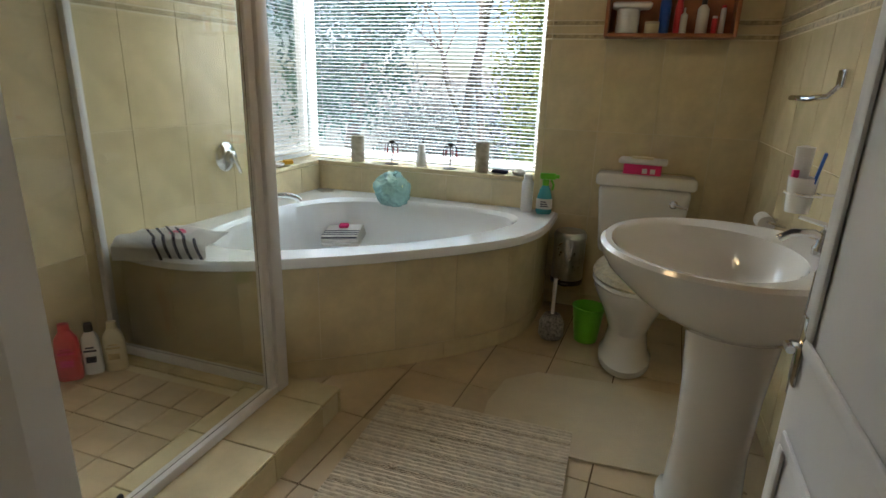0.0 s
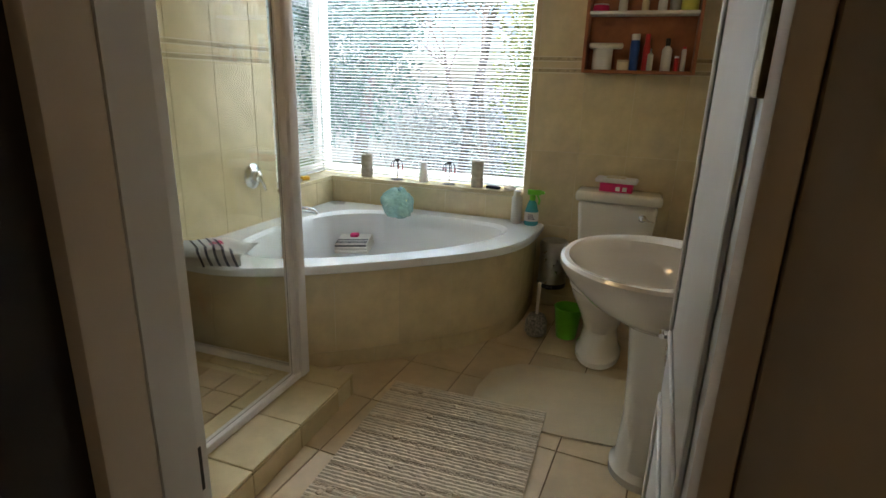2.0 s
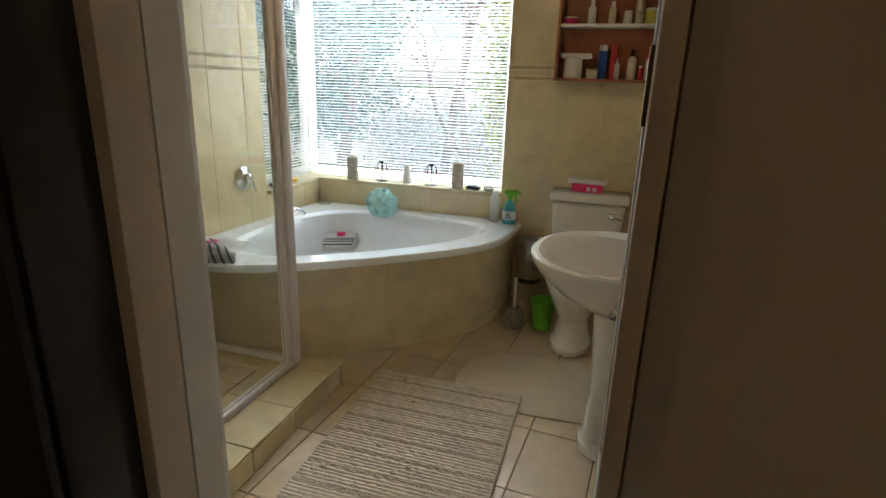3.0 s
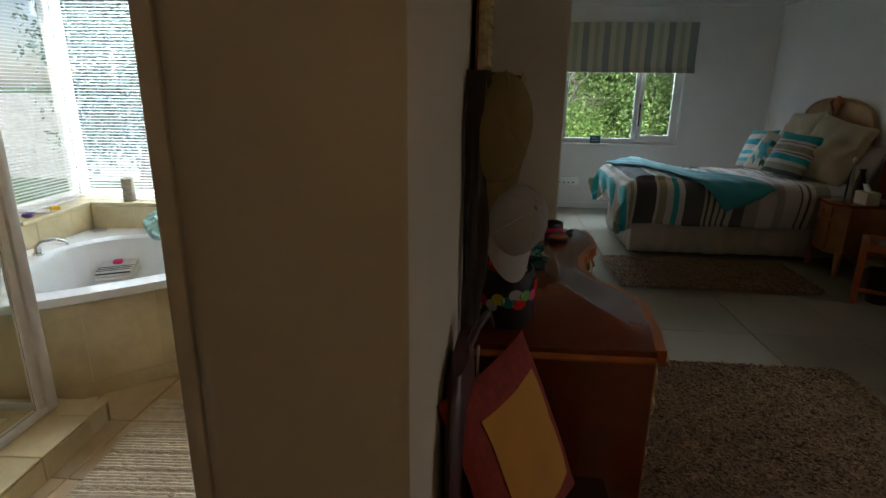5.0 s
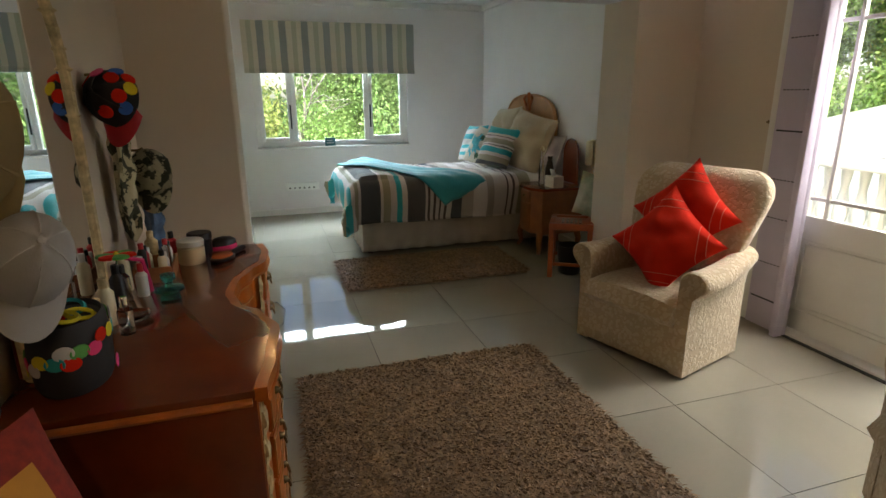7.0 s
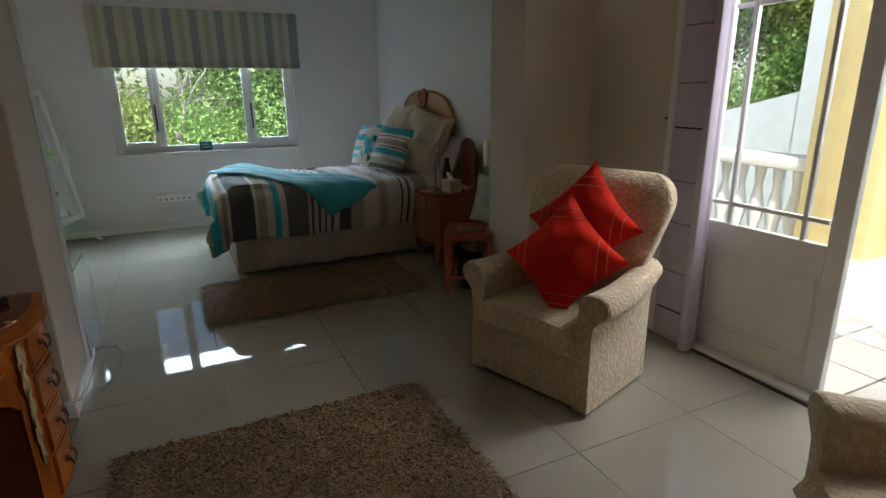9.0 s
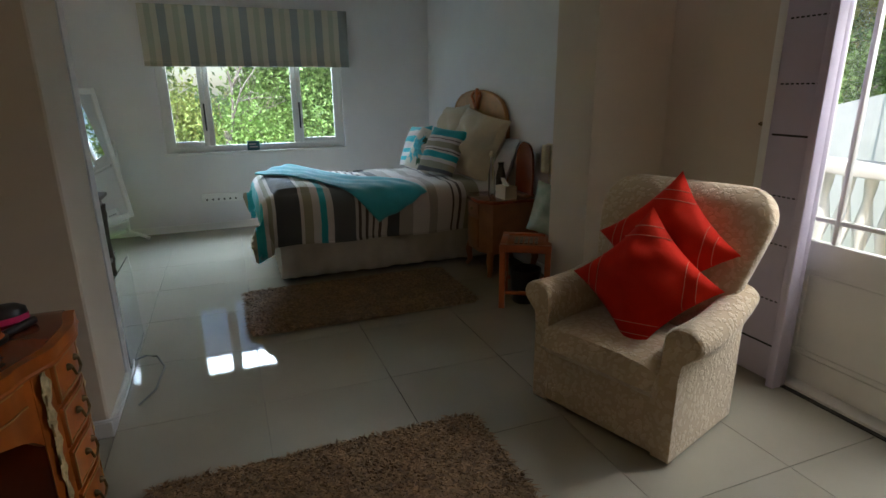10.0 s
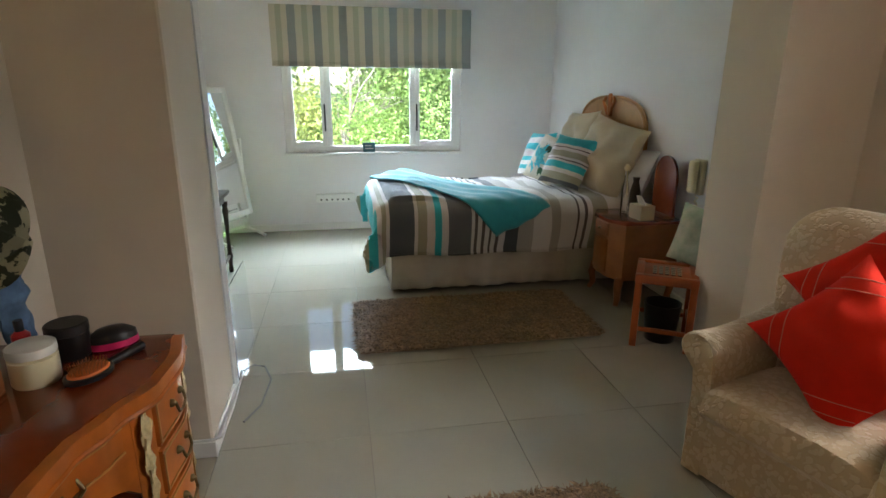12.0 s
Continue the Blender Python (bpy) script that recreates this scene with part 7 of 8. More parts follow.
dt = thing("side_table", "dark turned-leg table behind the wall pier", "table", m=pose(0.58, 5.03, 0))
part("tabletop", cube(-0.21, 0.24, -0.40, 0.33, 0.66, 0.69, 0.006), M_DARK, dt)
part("apron", cube(-0.18, 0.20, -0.36, 0.29, 0.59, 0.66, 0.004), M_DARK, dt)
for sx in (-0.17, 0.20):
    for sy in (-0.35, 0.28):
        part("leg", lathe(bmesh.new(), [(0.016, 0), (0.022, 0.03), (0.016, 0.06), (0.020, 0.12), (0.026, 0.14), (0.018, 0.17), (0.014, 0.3), (0.020, 0.48), (0.026, 0.52), (0.020, 0.55), (0.026, 0.60)], 14, sx, sy), M_DARK, dt)
for sx in (-0.17, 0.20):
    part("stretcher", cube(sx - 0.010, sx + 0.010, -0.33, 0.26, 0.13, 0.155, 0.003), M_DARK, dt)
gp_ = thing("glass_sheet", "clear glass sheet leaning behind the wall pier", "glass sheet", m=pose(1.15, 3.66, 0, 0, 0, 0))
M_THIN = glass_mat("thin_clear_sheet", (1, 1, 1), 0.0, 1.12)
g = part("sheet", cube(-0.002, 0.003, -0.26, 0.26, 0.0, 0.52, 0.001, 1, Matrix.Rotation(radians(-1.5), 4, "Y")), M_THIN, gp_, smooth=False)
g.visible_shadow = False

# bedside things
tsb = thing("tissue_box", "beige tissue box with a tissue pulled up", "tissue box", m=pose(3.77, 4.12, 0.622, 0, 0, 6))
part("box", cube(-0.055, 0.055, -0.07, 0.07, 0, 0.10, 0.004), M_LINEN, tsb)
bm = loft(bmesh.new(), [[(0.012 * math.cos(a) - 0.01 * k, 0.045 * (1 - 0.2 * k) * math.sin(a) + 0.01 * k, 0.098 + 0.03 * k) for a in (2 * math.pi * q / 10 for q in range(10))] for k in range(3)])
part("tissue", bm, M_TOWEL, tsb)
bo = thing("glass_bottle", "slim clear glass bottle with a pale stopper", "bottle", m=pose(3.73, 4.30, 0.622))
part("body", lathe(bmesh.new(), [(0.024, 0), (0.026, 0.01), (0.026, 0.18), (0.012, 0.25), (0.012, 0.31)], 18), M_GLASS, bo)
part("stopper", lathe(bmesh.new(), [(0.016, 0.31), (0.022, 0.33), (0.010, 0.355)], 14), M_CREAMP, bo)
tm_ = thing("toilet_mirror", "small arched wooden swing mirror on the bedside cabinet", "mirror", m=pose(3.95, 4.17, 0.622, 0, 0, 0))
ar2 = [(-0.13, 0.02), (-0.13, 0.28)] + [(-0.13 * math.cos(math.pi * k / 10), 0.28 + 0.15 * math.sin(math.pi * k / 10)) for k in range(1, 10)] + [(0.13, 0.28), (0.13, 0.02)]
bm = prism(bmesh.new(), ar2, 0, 0.022, 0.006)
bm.transform(rotm)
part("frame", bm, M_WALNUT, tm_)
part("foot", cube(-0.04, 0.05, -0.10, 0.10, 0, 0.025, 0.006), M_PINE, tm_)
bk = solid("dark_vase", lathe(bmesh.new(), [(0.03, 0), (0.045, 0.04), (0.04, 0.14), (0.02, 0.22), (0.026, 0.25)], 18), M_DARK, "tall dark wooden vase on the bedside cabinet", "vase", m=pose(3.85, 4.37, 0.622))
ph = thing("intercom_handset", "cream intercom handset on the wall", "telephone", m=pose(XA, 3.93, 0.93))
part("base", cube(-0.035, 0, -0.05, 0.05, -0.11, 0.12, 0.01, 3), M_CREAMP, ph)
part("handset", cube(-0.085, -0.04, -0.035, 0.035, -0.10, 0.115, 0.018, 3), M_CREAMP, ph)
part("cord", tube(bmesh.new(), [(-0.02 - 0.012 * math.sin(k * 1.9), 0.012 * math.cos(k * 1.9) - 0.01 * k / 10, -0.11 - 0.012 * k) for k in range(18)], 0.004, 5), M_CREAMP, ph)
M_LEAFY = mat("leaf_print_cotton", (0.52, 0.53, 0.45), 0.85, c2=(0.30, 0.40, 0.30), sc=16, bump=0.3, bsc=300)
solid("cushion", pillow(bmesh.new(), 0.36, 0.36, 0.12, crease=0.2, seed=41), M_LEAFY, "pale green leaf-print cushion propped on the stool", "cushion", m=lean(3.78, 3.52, 0.455, -10, -64, 8))
wbk = solid("waste_basket", lathe(bmesh.new(), [(0.085, 0), (0.09, 0.006), (0.11, 0.24), (0.105, 0.24), (0.085, 0.012)], 24), M_BLACK, "black waste basket standing under the stool", "basket", m=pose(3.62, 3.52, 0))
sg = thing("window_sign", "small teal sign with pale lettering on the window sill", "sign", m=pose(2.03, YF + 0.02, WZ0))
part("board", cube(-0.065, 0.065, -0.005, 0.005, 0, 0.10, 0.004), mat("teal_board", (0.03, 0.12, 0.14), 0.5), sg)
for k in range(2):
    part("text", cube(-0.045, 0.045 - 0.02 * k, -0.0065, -0.0045, 0.032 + 0.03 * k, 0.042 + 0.03 * k), M_WCAP, sg, "pale bars of lettering")
# cables by the pier
cbk = thing("power_cable", "white cable running along the foot of the pier", "cable")
part("cable", tube(bmesh.new(), [(0.90, 2.785, 0.085), (1.15, 2.785, 0.085), (1.185, 2.80, 0.085), (1.185, 3.05, 0.07), (1.185, 3.28, 0.09), (1.18, 3.34, 0.10)], 0.006, 6), M_PWHITE, cbk)
part("loose_end", tube(bmesh.new(), [(1.185, 3.36, 0.09), (1.20, 3.55, 0.02), (1.26, 3.55, 0.006), (1.31, 3.40, 0.006), (1.29, 3.15, 0.006), (1.23, 3.02, 0.006)], 0.005, 6), mat("grey_cable", (0.14, 0.14, 0.135), 0.5), cbk, "loose grey cable on the floor")
dl = thing("downlight", "small warm recessed ceiling spot", "ceiling light", m=pose(1.16, 4.5, H2))
part("ring", lathe(bmesh.new(), [(0.045, -0.008), (0.05, 0), (0.03, 0), (0.03, -0.008)], 20, caps=(False, False)), M_WHITE, dl)
part("bulb", lathe(bmesh.new(), [(0.028, -0.002), (0.02, -0.006)], 16), M_BULB, dl, "glowing warm bulb")
# fitting made up to carry the added passage lamp
pl = thing("ceiling_light", "unseen ceiling fitting added to warm the passage", "ceiling light", m=pose(1.25, -1.45, H1))
part("plate", lathe(bmesh.new(), [(0.10, -0.02), (0.11, 0.0), (0.02, 0.0)], 24, caps=(True, False)), M_WHITE, pl)
part("bulb", lathe(bmesh.new(), [(0.015, -0.02), (0.04, -0.05), (0.04, -0.08), (0.01, -0.10)], 16), M_BULB, pl, "glowing warm bulb")

# ---- terrace doors ----
dfr = thing("terrace_door_frame", "white painted frame of the terrace doors", "door frame", kind="structure")
for y0, y1 in ((DY1 - 0.05, DY1), (DY0, DY0 + 0.05)):
    part("jamb", cube(XD + 0.03, XD + 0.15, y0, y1, 0, 2.12, 0.005), M_WHITE, dfr)
part("head", cube(XD + 0.03, XD + 0.15, DY0 + 0.05, DY1 - 0.05, 2.07, 2.12, 0.005), M_WHITE, dfr)
part("sill_track", cube(XD - 0.005, XD + 0.16, DY0, DY1, 0.0, 0.022, 0.004), M_ALU, dfr, "metal door track")
part("track_groove", cube(XD - 0.03, XD - 0.006, DY0, DY1, 0.0, 0.006), M_BLACK, dfr, "dark floor groove")


def glazed_leaf(m, w, label, name):
    d = thing(name, label, "door", m=m, kind="structure")
    zt = 2.05
    for x0, x1 in ((0, 0.085), (w - 0.085, w)):
        part("stile", cube(x0, x1, 0, 0.042, 0.026, zt, 0.004), M_WHITE, d)
    part("top_rail", cube(0.085, w - 0.085, 0, 0.042, zt - 0.09, zt, 0.004), M_WHITE, d)
    part("middle_rail", cube(0.085, w - 0.085, 0, 0.042, 0.60, 0.74, 0.004), M_WHITE, d)
    part("bottom_rail", cube(0.085, w - 0.085, 0, 0.042, 0.026, 0.16, 0.004), M_WHITE, d)
    part("panel", cube(0.085, w - 0.085, 0.012, 0.030, 0.16, 0.60), M_WHITE, d)
    bm = bmesh.new()
    for a0, a1, q0, q1 in ((0.105, w - 0.105, 0.175, 0.19), (0.105, w - 0.105, 0.565, 0.58), (0.105, 0.12, 0.19, 0.565), (w - 0.12, w - 0.105, 0.19, 0.565)):
        box(bm, a0, a1, 0.004, 0.012, q0, q1, 0.003)
    part("moulding", bm, M_WHITE, d)
    xs = [0.085, 0.085 + 0.12, w - 0.085 - 0.12, w - 0.085]
    zs = [0.74, 0.845, zt - 0.09 - 0.14, zt - 0.09]
    for x in xs[1:3]:
        part("glazing_bar", cube(x - 0.011, x + 0.011, 0.006, 0.036, 0.74, zt - 0.09, 0.004), M_WHITE, d)
    for z in zs[1:3]:
        for a, b in zip(xs, xs[1:]):
            part("glazing_bar", cube(a + 0.011, b - 0.011, 0.007, 0.035, z - 0.011, z + 0.011, 0.004), M_WHITE, d)
    for a, b in zip(xs, xs[1:]):
        for q0, q1 in zip(zs, zs[1:]):
            g = part("pane", cube(a, b, 0.019, 0.023, q0, q1), M_GLASS, d, smooth=False)
            g.visible_shadow = False
    return d


glazed_leaf(pose(XD + 0.07, DY1 - 0.05, 0, 0, 0, -90), 0.80, "white half-glazed terrace door leaf, closed", "door_2")
glazed_leaf(pose(XD + 0.15, DY0 + 0.05, 0, 0, 0, -6), 0.62, "white half-glazed terrace door leaf, opened outwards", "door_3")
# slotted lavender post beside the doors
SY = 2.0
post = thing("folded_security_shutter", "lavender painted metal shutter panel with rows of slots", "shutter")
part("panel", cube(XD - 0.035, XD - 0.001, SY - 0.01, SY + 0.27, 0.0, 2.12, 0.006), M_LAV, post)
part("edge_return", cube(XD - 0.095, XD - 0.034, SY - 0.012, SY + 0.03, 0.0, 2.12, 0.006), M_LAV, post)
for k in range(8):
    z = 0.183 + 0.26 * k - (0.026 if k % 2 else 0.0)
    if k % 4 == 0:
        part("slot", cube(XD - 0.0365, XD - 0.034, SY + 0.05, SY + 0.25, z, z + 0.010), M_BLACK, post)
    else:
        for j in range(8):
            part("slot", cube(XD - 0.0365, XD - 0.034, SY + 0.055 + 0.025 * j, SY + 0.070 + 0.025 * j, z, z + 0.007), M_BLACK, post)
solid("trim", cube(XD - 0.02, XD - 0.001, SY + 0.275, SY + 0.325, 0.0, 2.14, 0.005), M_WHITE, "white painted door surround", "trim", "structure")

kn = thing("door_holder", "small dark round door holder on the wall", "door holder", m=pose(XD, 2.344, 1.272, 0, -90, 0) @ Matrix.Scale(0.6, 4))
part("plate", lathe(bmesh.new(), [(0.018, 0), (0.018, 0.004), (0.008, 0.006)], 16), M_BRASS, kn)
part("pin", lathe(bmesh.new(), [(0.007, 0.004), (0.007, 0.02), (0.011, 0.026), (0.004, 0.034)], 14), M_BRASS, kn)

# ---- outside ----
M_LAWN = mat("lawn", (0.07, 0.13, 0.03), 0.9, var=0.4, sc=1.5, bump=0.8, bsc=40)
M_PAVE = mat("terrace_tile", (0.66, 0.61, 0.52), 0.55, var=0.08, rand=0.05)
M_YELLOW = mat("yellow_render", (0.70, 0.58, 0.27), 0.8, var=0.06, bump=0.3, bsc=50)
M_PLASTER = mat("white_render", (0.78, 0.76, 0.70), 0.8, var=0.05, bump=0.3, bsc=50)
M_BARK = mat("bark", (0.24, 0.20, 0.17), 0.9, var=0.4, sc=12, bump=0.8, bsc=40)
gm = bmesh.new()
box(gm, -400, 400, -400, 400, -1.2, -0.75)
solid("ground", gm, M_LAWN, "green garden lawn", "lawn", "structure", smooth=False)
terr = solid("terrace", cube(XD + 0.2, 6.9, -3.5, 3.2, -0.75, -0.055), M_GROUT, "pale tiled terrace", "terrace", "structure", smooth=False)
pm = finish(cube(-0.195, 0.195, -0.195, 0.195, 0, 0.02, 0.003, 1), "tile")
for i in range(6):
    for j in range(16):
        ob = part("tile", pm, M_PAVE, terr)
        ob.location = (XD + 0.41 + 0.4 * i, -3.25 + 0.4 * j, -0.055)
col = thing("column", "yellow rendered square terrace column with white edge", "column")
part("shaft", cube(6.40, 6.82, 2.28, 2.84, -0.055, 3.4, 0.015), M_YELLOW, col)
part("base", cube(6.38, 6.84, 2.26, 2.86, -0.055, 0.12, 0.015), M_PLASTER, col)
bal = thing("balustrade", "white plaster balustrade along the terrace edge", "balustrade")
part("rail", cube(6.45, 6.75, 2.85, 7.0, 0.74, 0.85, 0.02), M_PLASTER, bal)
part("plinth", cube(6.48, 6.72, 2.87, 7.0, -0.75, 0.03, 0.01), M_PLASTER, bal)
pr = [(0.05, 0), (0.05, 0.05), (0.035, 0.08), (0.06, 0.2), (0.075, 0.28), (0.05, 0.42), (0.032, 0.52), (0.045, 0.62), (0.05, 0.712)]
bal_me = finish(lathe(bmesh.new(), pr, 14), "baluster")
for k in range(22):
    ob = part("baluster", bal_me, M_PLASTER, bal)
    ob.location = (6.6, 2.99 + 0.178 * k, 0.03)
shed = thing("neighbour_roof", "low white building with a sloping parapet beyond the terrace", "building")
bm = bmesh.new()
loft(bm, [[(9.0, 4.6, -0.75), (9.0, 9.0, -0.75), (9.0, 9.0, 0.25), (9.0, 4.6, 1.37)], [(11.0, 4.6, -0.75), (11.0, 9.0, -0.75), (11.0, 9.0, 0.25), (11.0, 4.6, 1.37)]])
box(bm, 8.98, 11.0, 2.0, 4.6, -0.75, 4.2)
part("wall", bm, M_PLASTER, shed, smooth=False)


def leaves(centres, per, size, rng, spread):
    """Small folded leaves scattered in clumps."""
    c = np.repeat(np.array(centres), per, 0)
    n = len(c)
    g = rng.normal(0, 1, (n, 3))
    p = c + g * spread
    a = rng.normal(0, 1, (n, 3))
    a /= np.linalg.norm(a, axis=1)[:, None]
    b = np.cross(a, rng.normal(0, 1, (n, 3)))
    b /= np.linalg.norm(b, axis=1)[:, None]
    s = size * rng.uniform(0.6, 1.4, n)[:, None]
    v = np.concatenate([p - a * s, p + b * s * 0.42, p + a * s, p - b * s * 0.42], 0)
    i = np.arange(n)
    return v.tolist(), np.stack([i, i + n, i + 2 * n, i + 3 * n], 1).tolist()


def leaf_mat(name, c, c2):
    m = mat(name, c, 0.55, var=0.3, sc=1.2, bump=0.0, c2=c2)
    t = m.node_tree
    p = t.nodes["Principled BSDF"]
    geo_ = t.nodes.new("ShaderNodeNewGeometry")
    mr_ = t.nodes.new("ShaderNodeMapRange")
    mr_.inputs[3].default_value, mr_.inputs[4].default_value = 0.55, 1.6
    t.links.new(geo_.outputs["Random Per Island"], mr_.inputs[0])
    h_ = t.nodes.new("ShaderNodeHueSaturation")
    t.links.new(p.inputs["Base Color"].links[0].from_socket, h_.inputs["Color"])
    t.links.new(mr_.outputs[0], h_.inputs["Value"])
    t.links.new(h_.outputs[0], p.inputs["Base Color"])
    tr = t.nodes.new("ShaderNodeBsdfTranslucent")
    t.links.new(h_.outputs[0], tr.inputs[0])
    mx = t.nodes.new("ShaderNodeMixShader")
    mx.inputs[0].default_value = 0.45
    t.links.new(p.outputs[0], mx.inputs[1])
    t.links.new(tr.outputs[0], mx.inputs[2])
    t.links.new(mx.outputs[0], t.nodes["Material Output"].inputs[0])
    return m


L_BRIGHT = leaf_mat("yellow_green_leaves", (0.56, 0.55, 0.16), (0.16, 0.25, 0.07))
L_MID = leaf_mat("mid_green_leaves", (0.22, 0.32, 0.10), (0.06, 0.12, 0.035))
L_FRESH = leaf_mat("fresh_green_leaves", (0.42, 0.56, 0.18), (0.20, 0.34, 0.09))
L_DARK = leaf_mat("dark_conifer_leaves", (0.18, 0.30, 0.24), (0.09, 0.18, 0.14))


def limb(bm, p, d, length, r, depth, rng, tips, bend=0.25):
    pts = [Vector(p)]
    d = Vector(d).normalized()
    for k in range(5):
        d = (d + Vector(rng.normal(0, bend * 0.35, 3))).normalized()
        pts.append(pts[-1] + d * length / 5)
    tube(bm, pts, r, 6 if depth > 1 else 4, r * 0.6)
    if depth == 0:
        tips.append(tuple(pts[-1]))
        return
    for k in range(int(rng.randint(2, 5))):
        f = int(rng.randint(2, 6))
        nd = (d + Vector(rng.normal(0, 0.6, 3)) + Vector((0, 0, 0.15))).normalized()
        limb(bm, pts[f], nd, length * rng.uniform(0.5, 0.78), r * 0.55, depth - 1, rng, tips, bend)
        tips.append(tuple(pts[f]))


def tree(name, place, height, radius, seed, leaf, per, size, label, category, depth=3, spread=0.22, clumps=60, low=0.1):
    rng = np.random.RandomState(seed)
    tr = thing(name, label, category, m=pose(*place))
    bm = bmesh.new()
    tips = []
    limb(bm, (0, 0, -0.1), (0, 0, 1), height * 0.55, 0.035 * height / 2, depth, rng, tips)
    part("trunk", bm, M_BARK, tr)
    if leaf:
        c = rng.normal(0, 1, (clumps, 3))
        c /= np.linalg.norm(c, axis=1)[:, None]
        c *= rng.uniform(0.35, 1.0, (clumps, 1)) ** 0.5
        c = c * np.array([radius, radius, height * (1 - low) / 2]) + np.array([0, 0, height * (low + (1 - low) / 2)])
        v, f = leaves(c.tolist() + [t for t in tips if t[2] > height * low], per, size, rng, spread)
        me = bpy.data.meshes.new("crown")
        me.from_pydata(v, [], f)
        me.update()
        part("crown", me, leaf, tr)
    return tr


tree("bare_tree", (1.9, 9.2, -0.75), 3.2, 1.2, 51, None, 0, 0, "bare twiggy tree outside the bedroom window", "tree", depth=4)
tree("garden_shrub", (1.0, 9.6, -0.75), 2.5, 1.35, 3, L_BRIGHT, 130, 0.032, "yellow-green leafy shrub outside the window", "shrub", clumps=34, spread=0.19)
tree("garden_shrub", (2.7, 9.9, -0.75), 2.5, 1.3, 5, L_FRESH, 140, 0.032, "bright green leafy shrub outside the window", "shrub", clumps=40, spread=0.19)
tree("garden_tree", (4.5, 10.6, -0.75), 3.3, 1.5, 7, L_MID, 110, 0.042, "darker green leafy tree outside the window", "tree")
tree("garden_tree", (0.4, 13.0, -0.75), 2.7, 2.2, 9, L_MID, 55, 0.085, "green leafy garden tree", "tree")
tree("garden_tree", (3.8, 14.0, -0.75), 3.6, 2.2, 11, L_MID, 55, 0.085, "green leafy garden tree", "tree")
tree("garden_tree", (12.6, 8.6, -0.75), 5.2, 2.6, 13, L_FRESH, 360, 0.058, "bushy green tree beyond the terrace", "tree")
tree("garden_tree", (14.2, 6.0, -0.75), 5.4, 2.4, 15, L_BRIGHT, 300, 0.058, "bright bushy tree beyond the terrace", "tree")
tree("garden_tree", (16.5, 10.5, -0.75), 8.0, 3.2, 17, L_FRESH, 300, 0.075, "tall green tree beyond the terrace", "tree")
# garden behind the bathroom
tree("bare_tree", (-2.6, 8.2, -0.75), 4.6, 1.6, 21, None, 0, 0, "bare branching tree outside the bathroom", "tree", depth=4)
tree("bare_tree", (-3.6, 9.5, -0.75), 6.0, 1.6, 27, None, 0, 0, "bare branching tree behind the lawn", "tree", depth=4)
tree("conifer", (-4.75, 7.6, -0.75), 7.0, 0.9, 23, L_DARK, 420, 0.055, "dark green conifer in the garden", "tree", depth=2, spread=0.24, low=0.12)
L_TWIG = leaf_mat("grey_twigs", (0.56, 0.53, 0.52), (0.40, 0.40, 0.32))
for px_, py_, hh_, sd_ in ((-3.3, 10.8, 1.7, 41), (-4.9, 11.0, 1.8, 45)):
    tree("bare_shrub", (px_, py_, -0.75), hh_, 0.9, sd_, L_TWIG, 45, 0.05, "grey twiggy winter shrub in the garden", "shrub", spread=0.25)
tree("garden_shrub", (-1.95, 8.8, -0.75), 3.9, 0.45, 25, L_BRIGHT, 80, 0.06, "green shrub beside the garden wall", "shrub")
solid("garden_wall", cube(-14, 0.0, 12.0, 12.3, -0.75, 1.25), mat("weathered_wall", (0.66, 0.63, 0.60), 0.9, var=0.2, bump=0.5, bsc=20), "weathered garden wall", "wall", "structure")

# ---- tiles of floors and walls ----
tm = {}
def tile(me_key, dims, material, parent, place, rot=(0, 0, 0), name="tile"):
    if me_key not in tm:
        x, y, z = dims
        tm[me_key] = finish(cube(-x / 2, x / 2, -y / 2, y / 2, -z / 2, z / 2, 0.0008, 1), name)
    ob = part(name, tm[me_key], material, parent)
    ob.location, ob.rotation_euler = place, rot
    return ob


TX, TY = 0.635, 0.64
for i in range(-5, 4):
    for j in range(-8, 7):
        x, y = 1.795 + TX * (i + 0.5), 2.825 + TY * (j + 0.5)
        if x + TX / 2 < -1.6 or y > YF or y + TY / 2 < -2.6 or (x < 0.3 and y > 0.1) or x > XD + 0.2:
            continue
        if x < 0.66 and 0.08 < y < 3.4:
            continue
        tile("floor", (TX - 0.0024, TY - 0.0024, 0.012), M_FLOORTILE, floor, (x, y, -0.006))

BASE = BATH
panel = thing("wall_tiles", "cream glazed wall tiles with a mosaic band", "tiles", kind="structure")
TW, TH = 0.295, 0.488


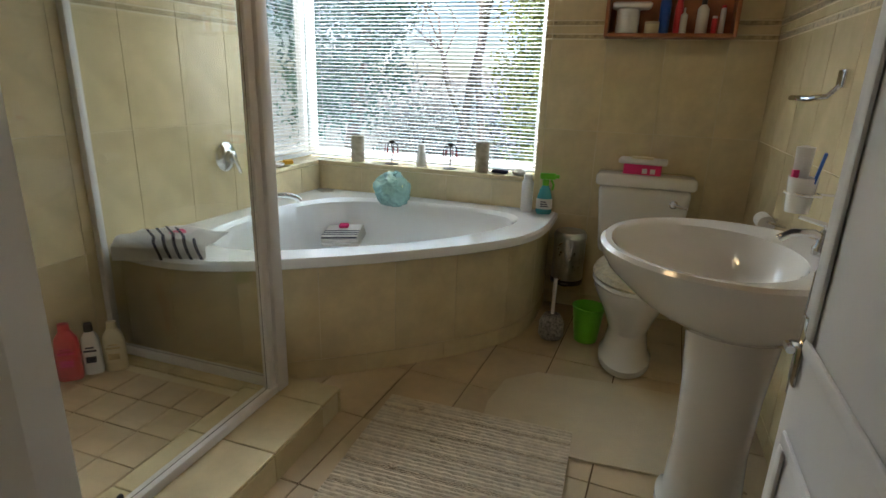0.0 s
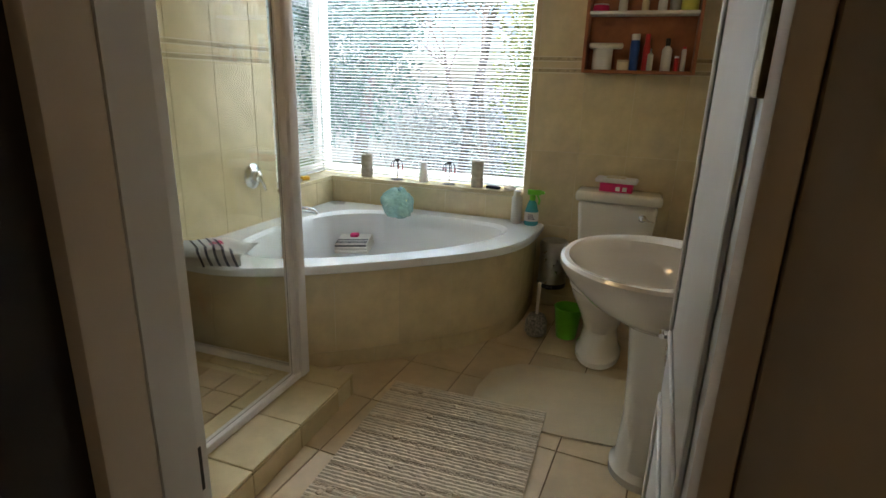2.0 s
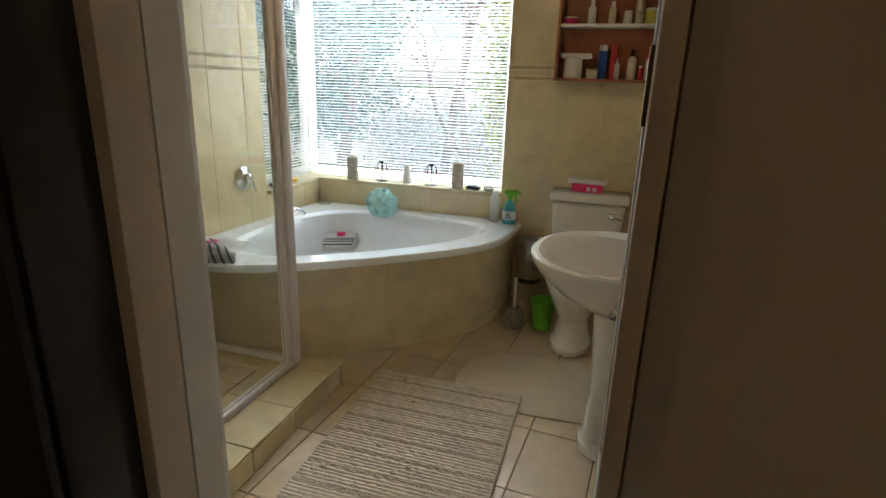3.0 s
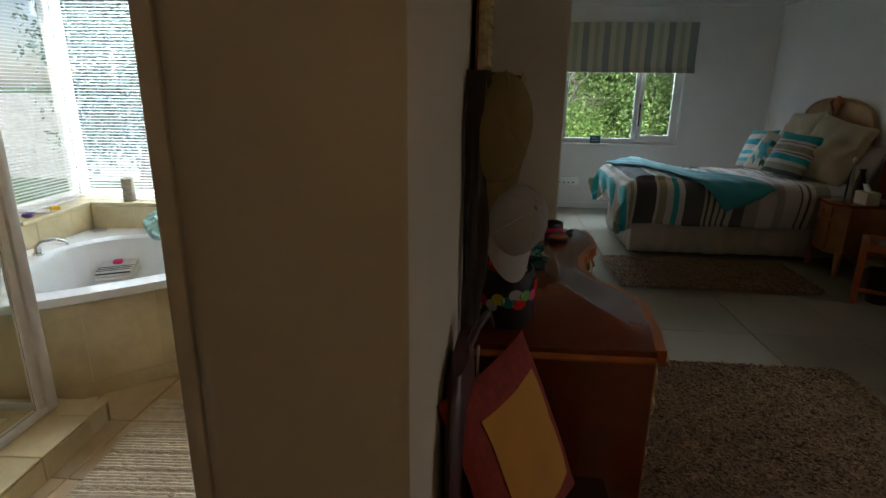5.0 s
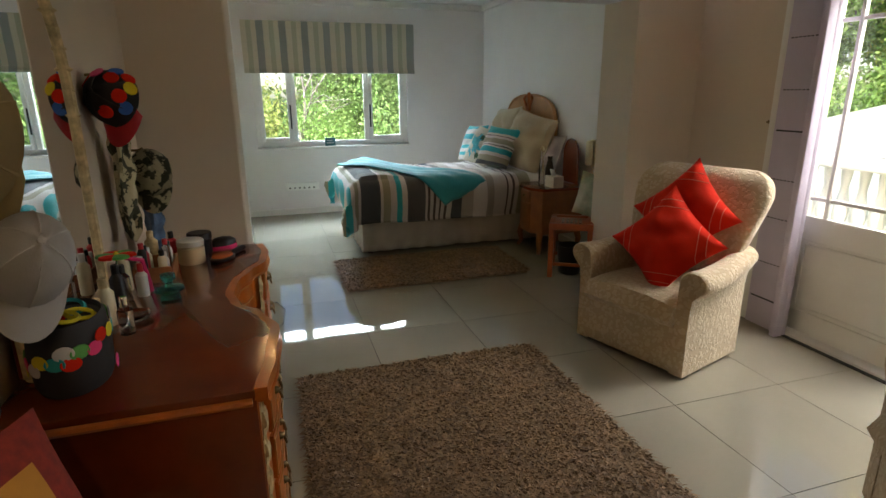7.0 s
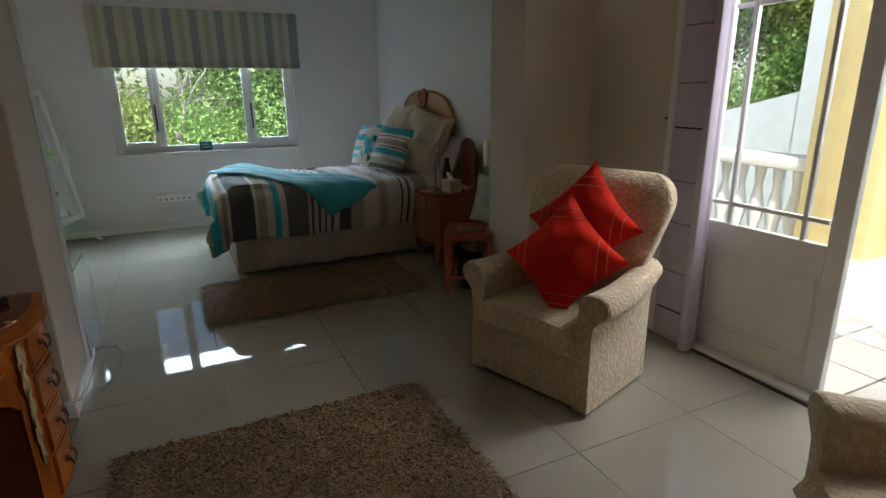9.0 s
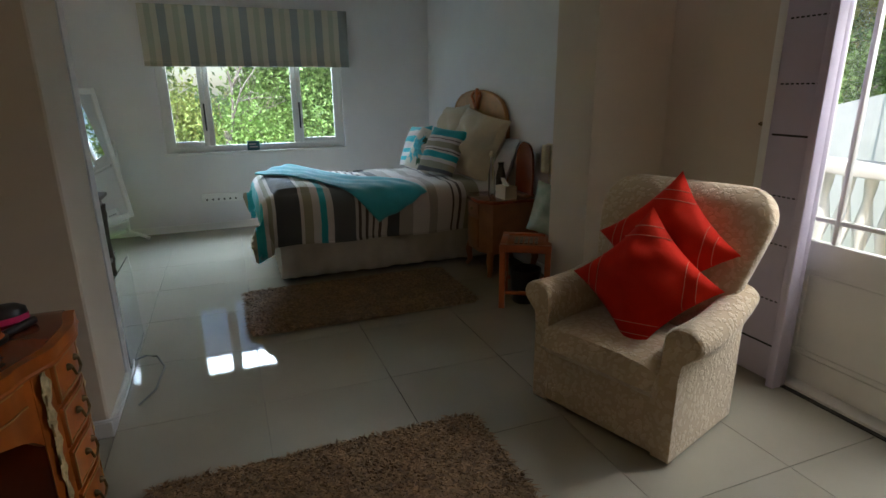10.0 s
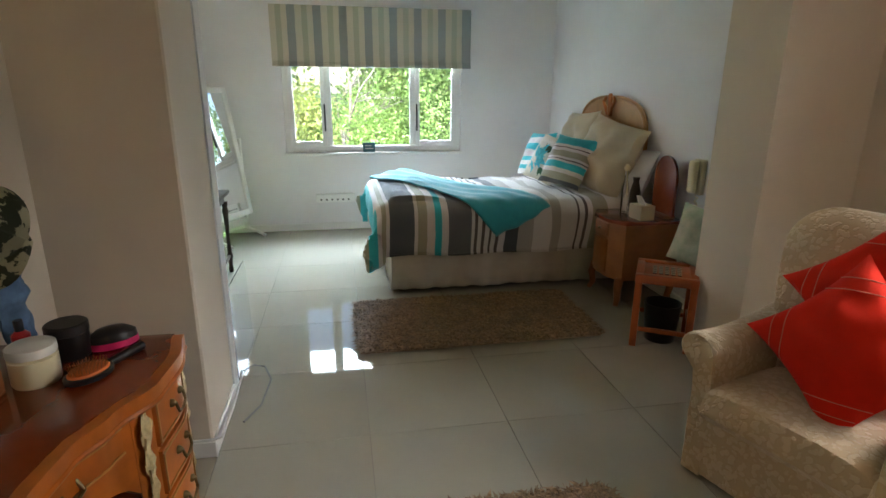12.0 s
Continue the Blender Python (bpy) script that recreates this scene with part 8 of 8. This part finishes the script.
def wall_run(axis, place, a0, a1, start, z_lo, z_hi, skew=0.0):
    """Tiles on one wall: rows of tall tiles with the patterned band between."""
    rows = [(0.945 - TH * 3, 0.945 - TH * 2), (0.945 - TH * 2, 0.945 - TH), (0.945 - TH, 0.945), (0.945, 1.425), (1.525, 1.525 + TH), (1.525 + TH, 2.42)]
    n0 = int(math.floor((a0 - start) / TW)) - 1
    for k in range(n0, n0 + 16):
        s0, s1 = max(a0, start + TW * k), min(a1, start + TW * (k + 1))
        if s1 - s0 < 0.02:
            continue
        for q0, q1 in rows + [(1.43, 1.452), (1.456, 1.494), (1.498, 1.52)]:
            q0_, q1_ = max(q0, z_lo), min(q1, z_hi)
            if q1_ - q0_ < 0.008:
                continue
            thin = q1 - q0 < 0.03
            mm_ = M_BAND if thin else M_BTILE
            c, w, h = (s0 + s1) / 2, s1 - s0 - 0.003, q1_ - q0_ - 0.003
            if axis == "y":
                tile(("y", round(w, 3), round(h, 3), thin), (w, 0.012, h), mm_, panel, (c, place, (q0_ + q1_) / 2), name="band_tile" if thin else "tile")
            else:
                tile(("x", round(w, 3), round(h, 3), thin), (0.012, w, h), mm_, panel, (place + math.tan(skew) * (c - BY), c, (q0_ + q1_) / 2), (0, 0, -skew), name="band_tile" if thin else "tile")


wall_run("y", BY + 0.006, WL, BR, -0.208, F, 2.42)
wall_run("y", BY + 0.006, BL, WL, -1.681, 0.40, SZ - 0.03)
wall_run("x", BL - 0.006, 0.24, WR, 1.575, F, 2.42, SKEW)
wall_run("x", BL - 0.006, WR, BY, 1.575, 0.40, SZ - 0.03, SKEW)
wall_run("x", BR - 0.006, 0.26, BY, 0.3, F, 2.42)
solid("tile_grout", cube(BR - 0.0095, BR - 0.0005, 0.26, BY + 0.002, F, 2.42), M_BGROUT, "pale grout between the tiles", "grout", "structure")
solid("tile_grout", cube(WL, BR, BY + 0.0025, BY + 0.05, F, 2.42), M_BGROUT, "pale grout between the tiles", "grout", "structure")
solid("tile_grout", cube(BL, WL, BY + 0.0025, BY + 0.03, F, SZ - 0.03), M_BGROUT, "pale grout between the tiles", "grout", "structure")
solid("tile_grout", cube(BL - 0.03, BL - 0.0025, 0.24, WR, F, 2.42), M_BGROUT, "pale grout between the tiles", "grout", "structure", m=SIDE)
solid("tile_grout", cube(BL - 0.03, BL - 0.0025, WR, BY, F, SZ - 0.03), M_BGROUT, "pale grout between the tiles", "grout", "structure", m=SIDE)


def clip(poly, inside, cut):
    out = []
    for a, b in zip(poly, poly[1:] + poly[:1]):
        if inside(a):
            out.append(a)
        if inside(a) != inside(b):
            out.append(cut(a, b))
    return out


def clip_rect(poly, x0, x1, y0, y1):
    for k, v, s in ((0, x0, 1), (0, x1, -1), (1, y0, 1), (1, y1, -1)):
        if not poly:
            return poly
        poly = clip(poly, lambda p: s * (p[k] - v) >= 0, lambda a, b: tuple(a[i] + (b[i] - a[i]) * (v - a[k]) / (b[k] - a[k]) for i in (0, 1)))
    return poly


bath_floor = bpy.data.objects["bathroom_floor"]
SX, SY = 0.298, 0.42
ca, sa = math.cos(radians(-3.6)), math.sin(radians(-3.6))
for i in range(-4, 9):
    for j in range(-6, 6):
        g = 0.003
        poly = []
        for x, y in ((g, g), (SX - g, g), (SX - g, SY - g), (g, SY - g)):
            x, y = x + i * SX, y + j * SY
            poly.append((-0.902 + ca * x - sa * y, 1.725 + sa * x + ca * y))
        poly = clip_rect(poly, -1.35, BR, 0.235, BY)
        if len(poly) > 2:
            ob = part("tile", prism(bmesh.new(), poly, F - 0.008, F, 0.0015, 1), M_BFLOOR, bath_floor)
            ob.matrix_parent_inverse = Matrix.Identity(4)
BASE = Matrix.Identity(4)
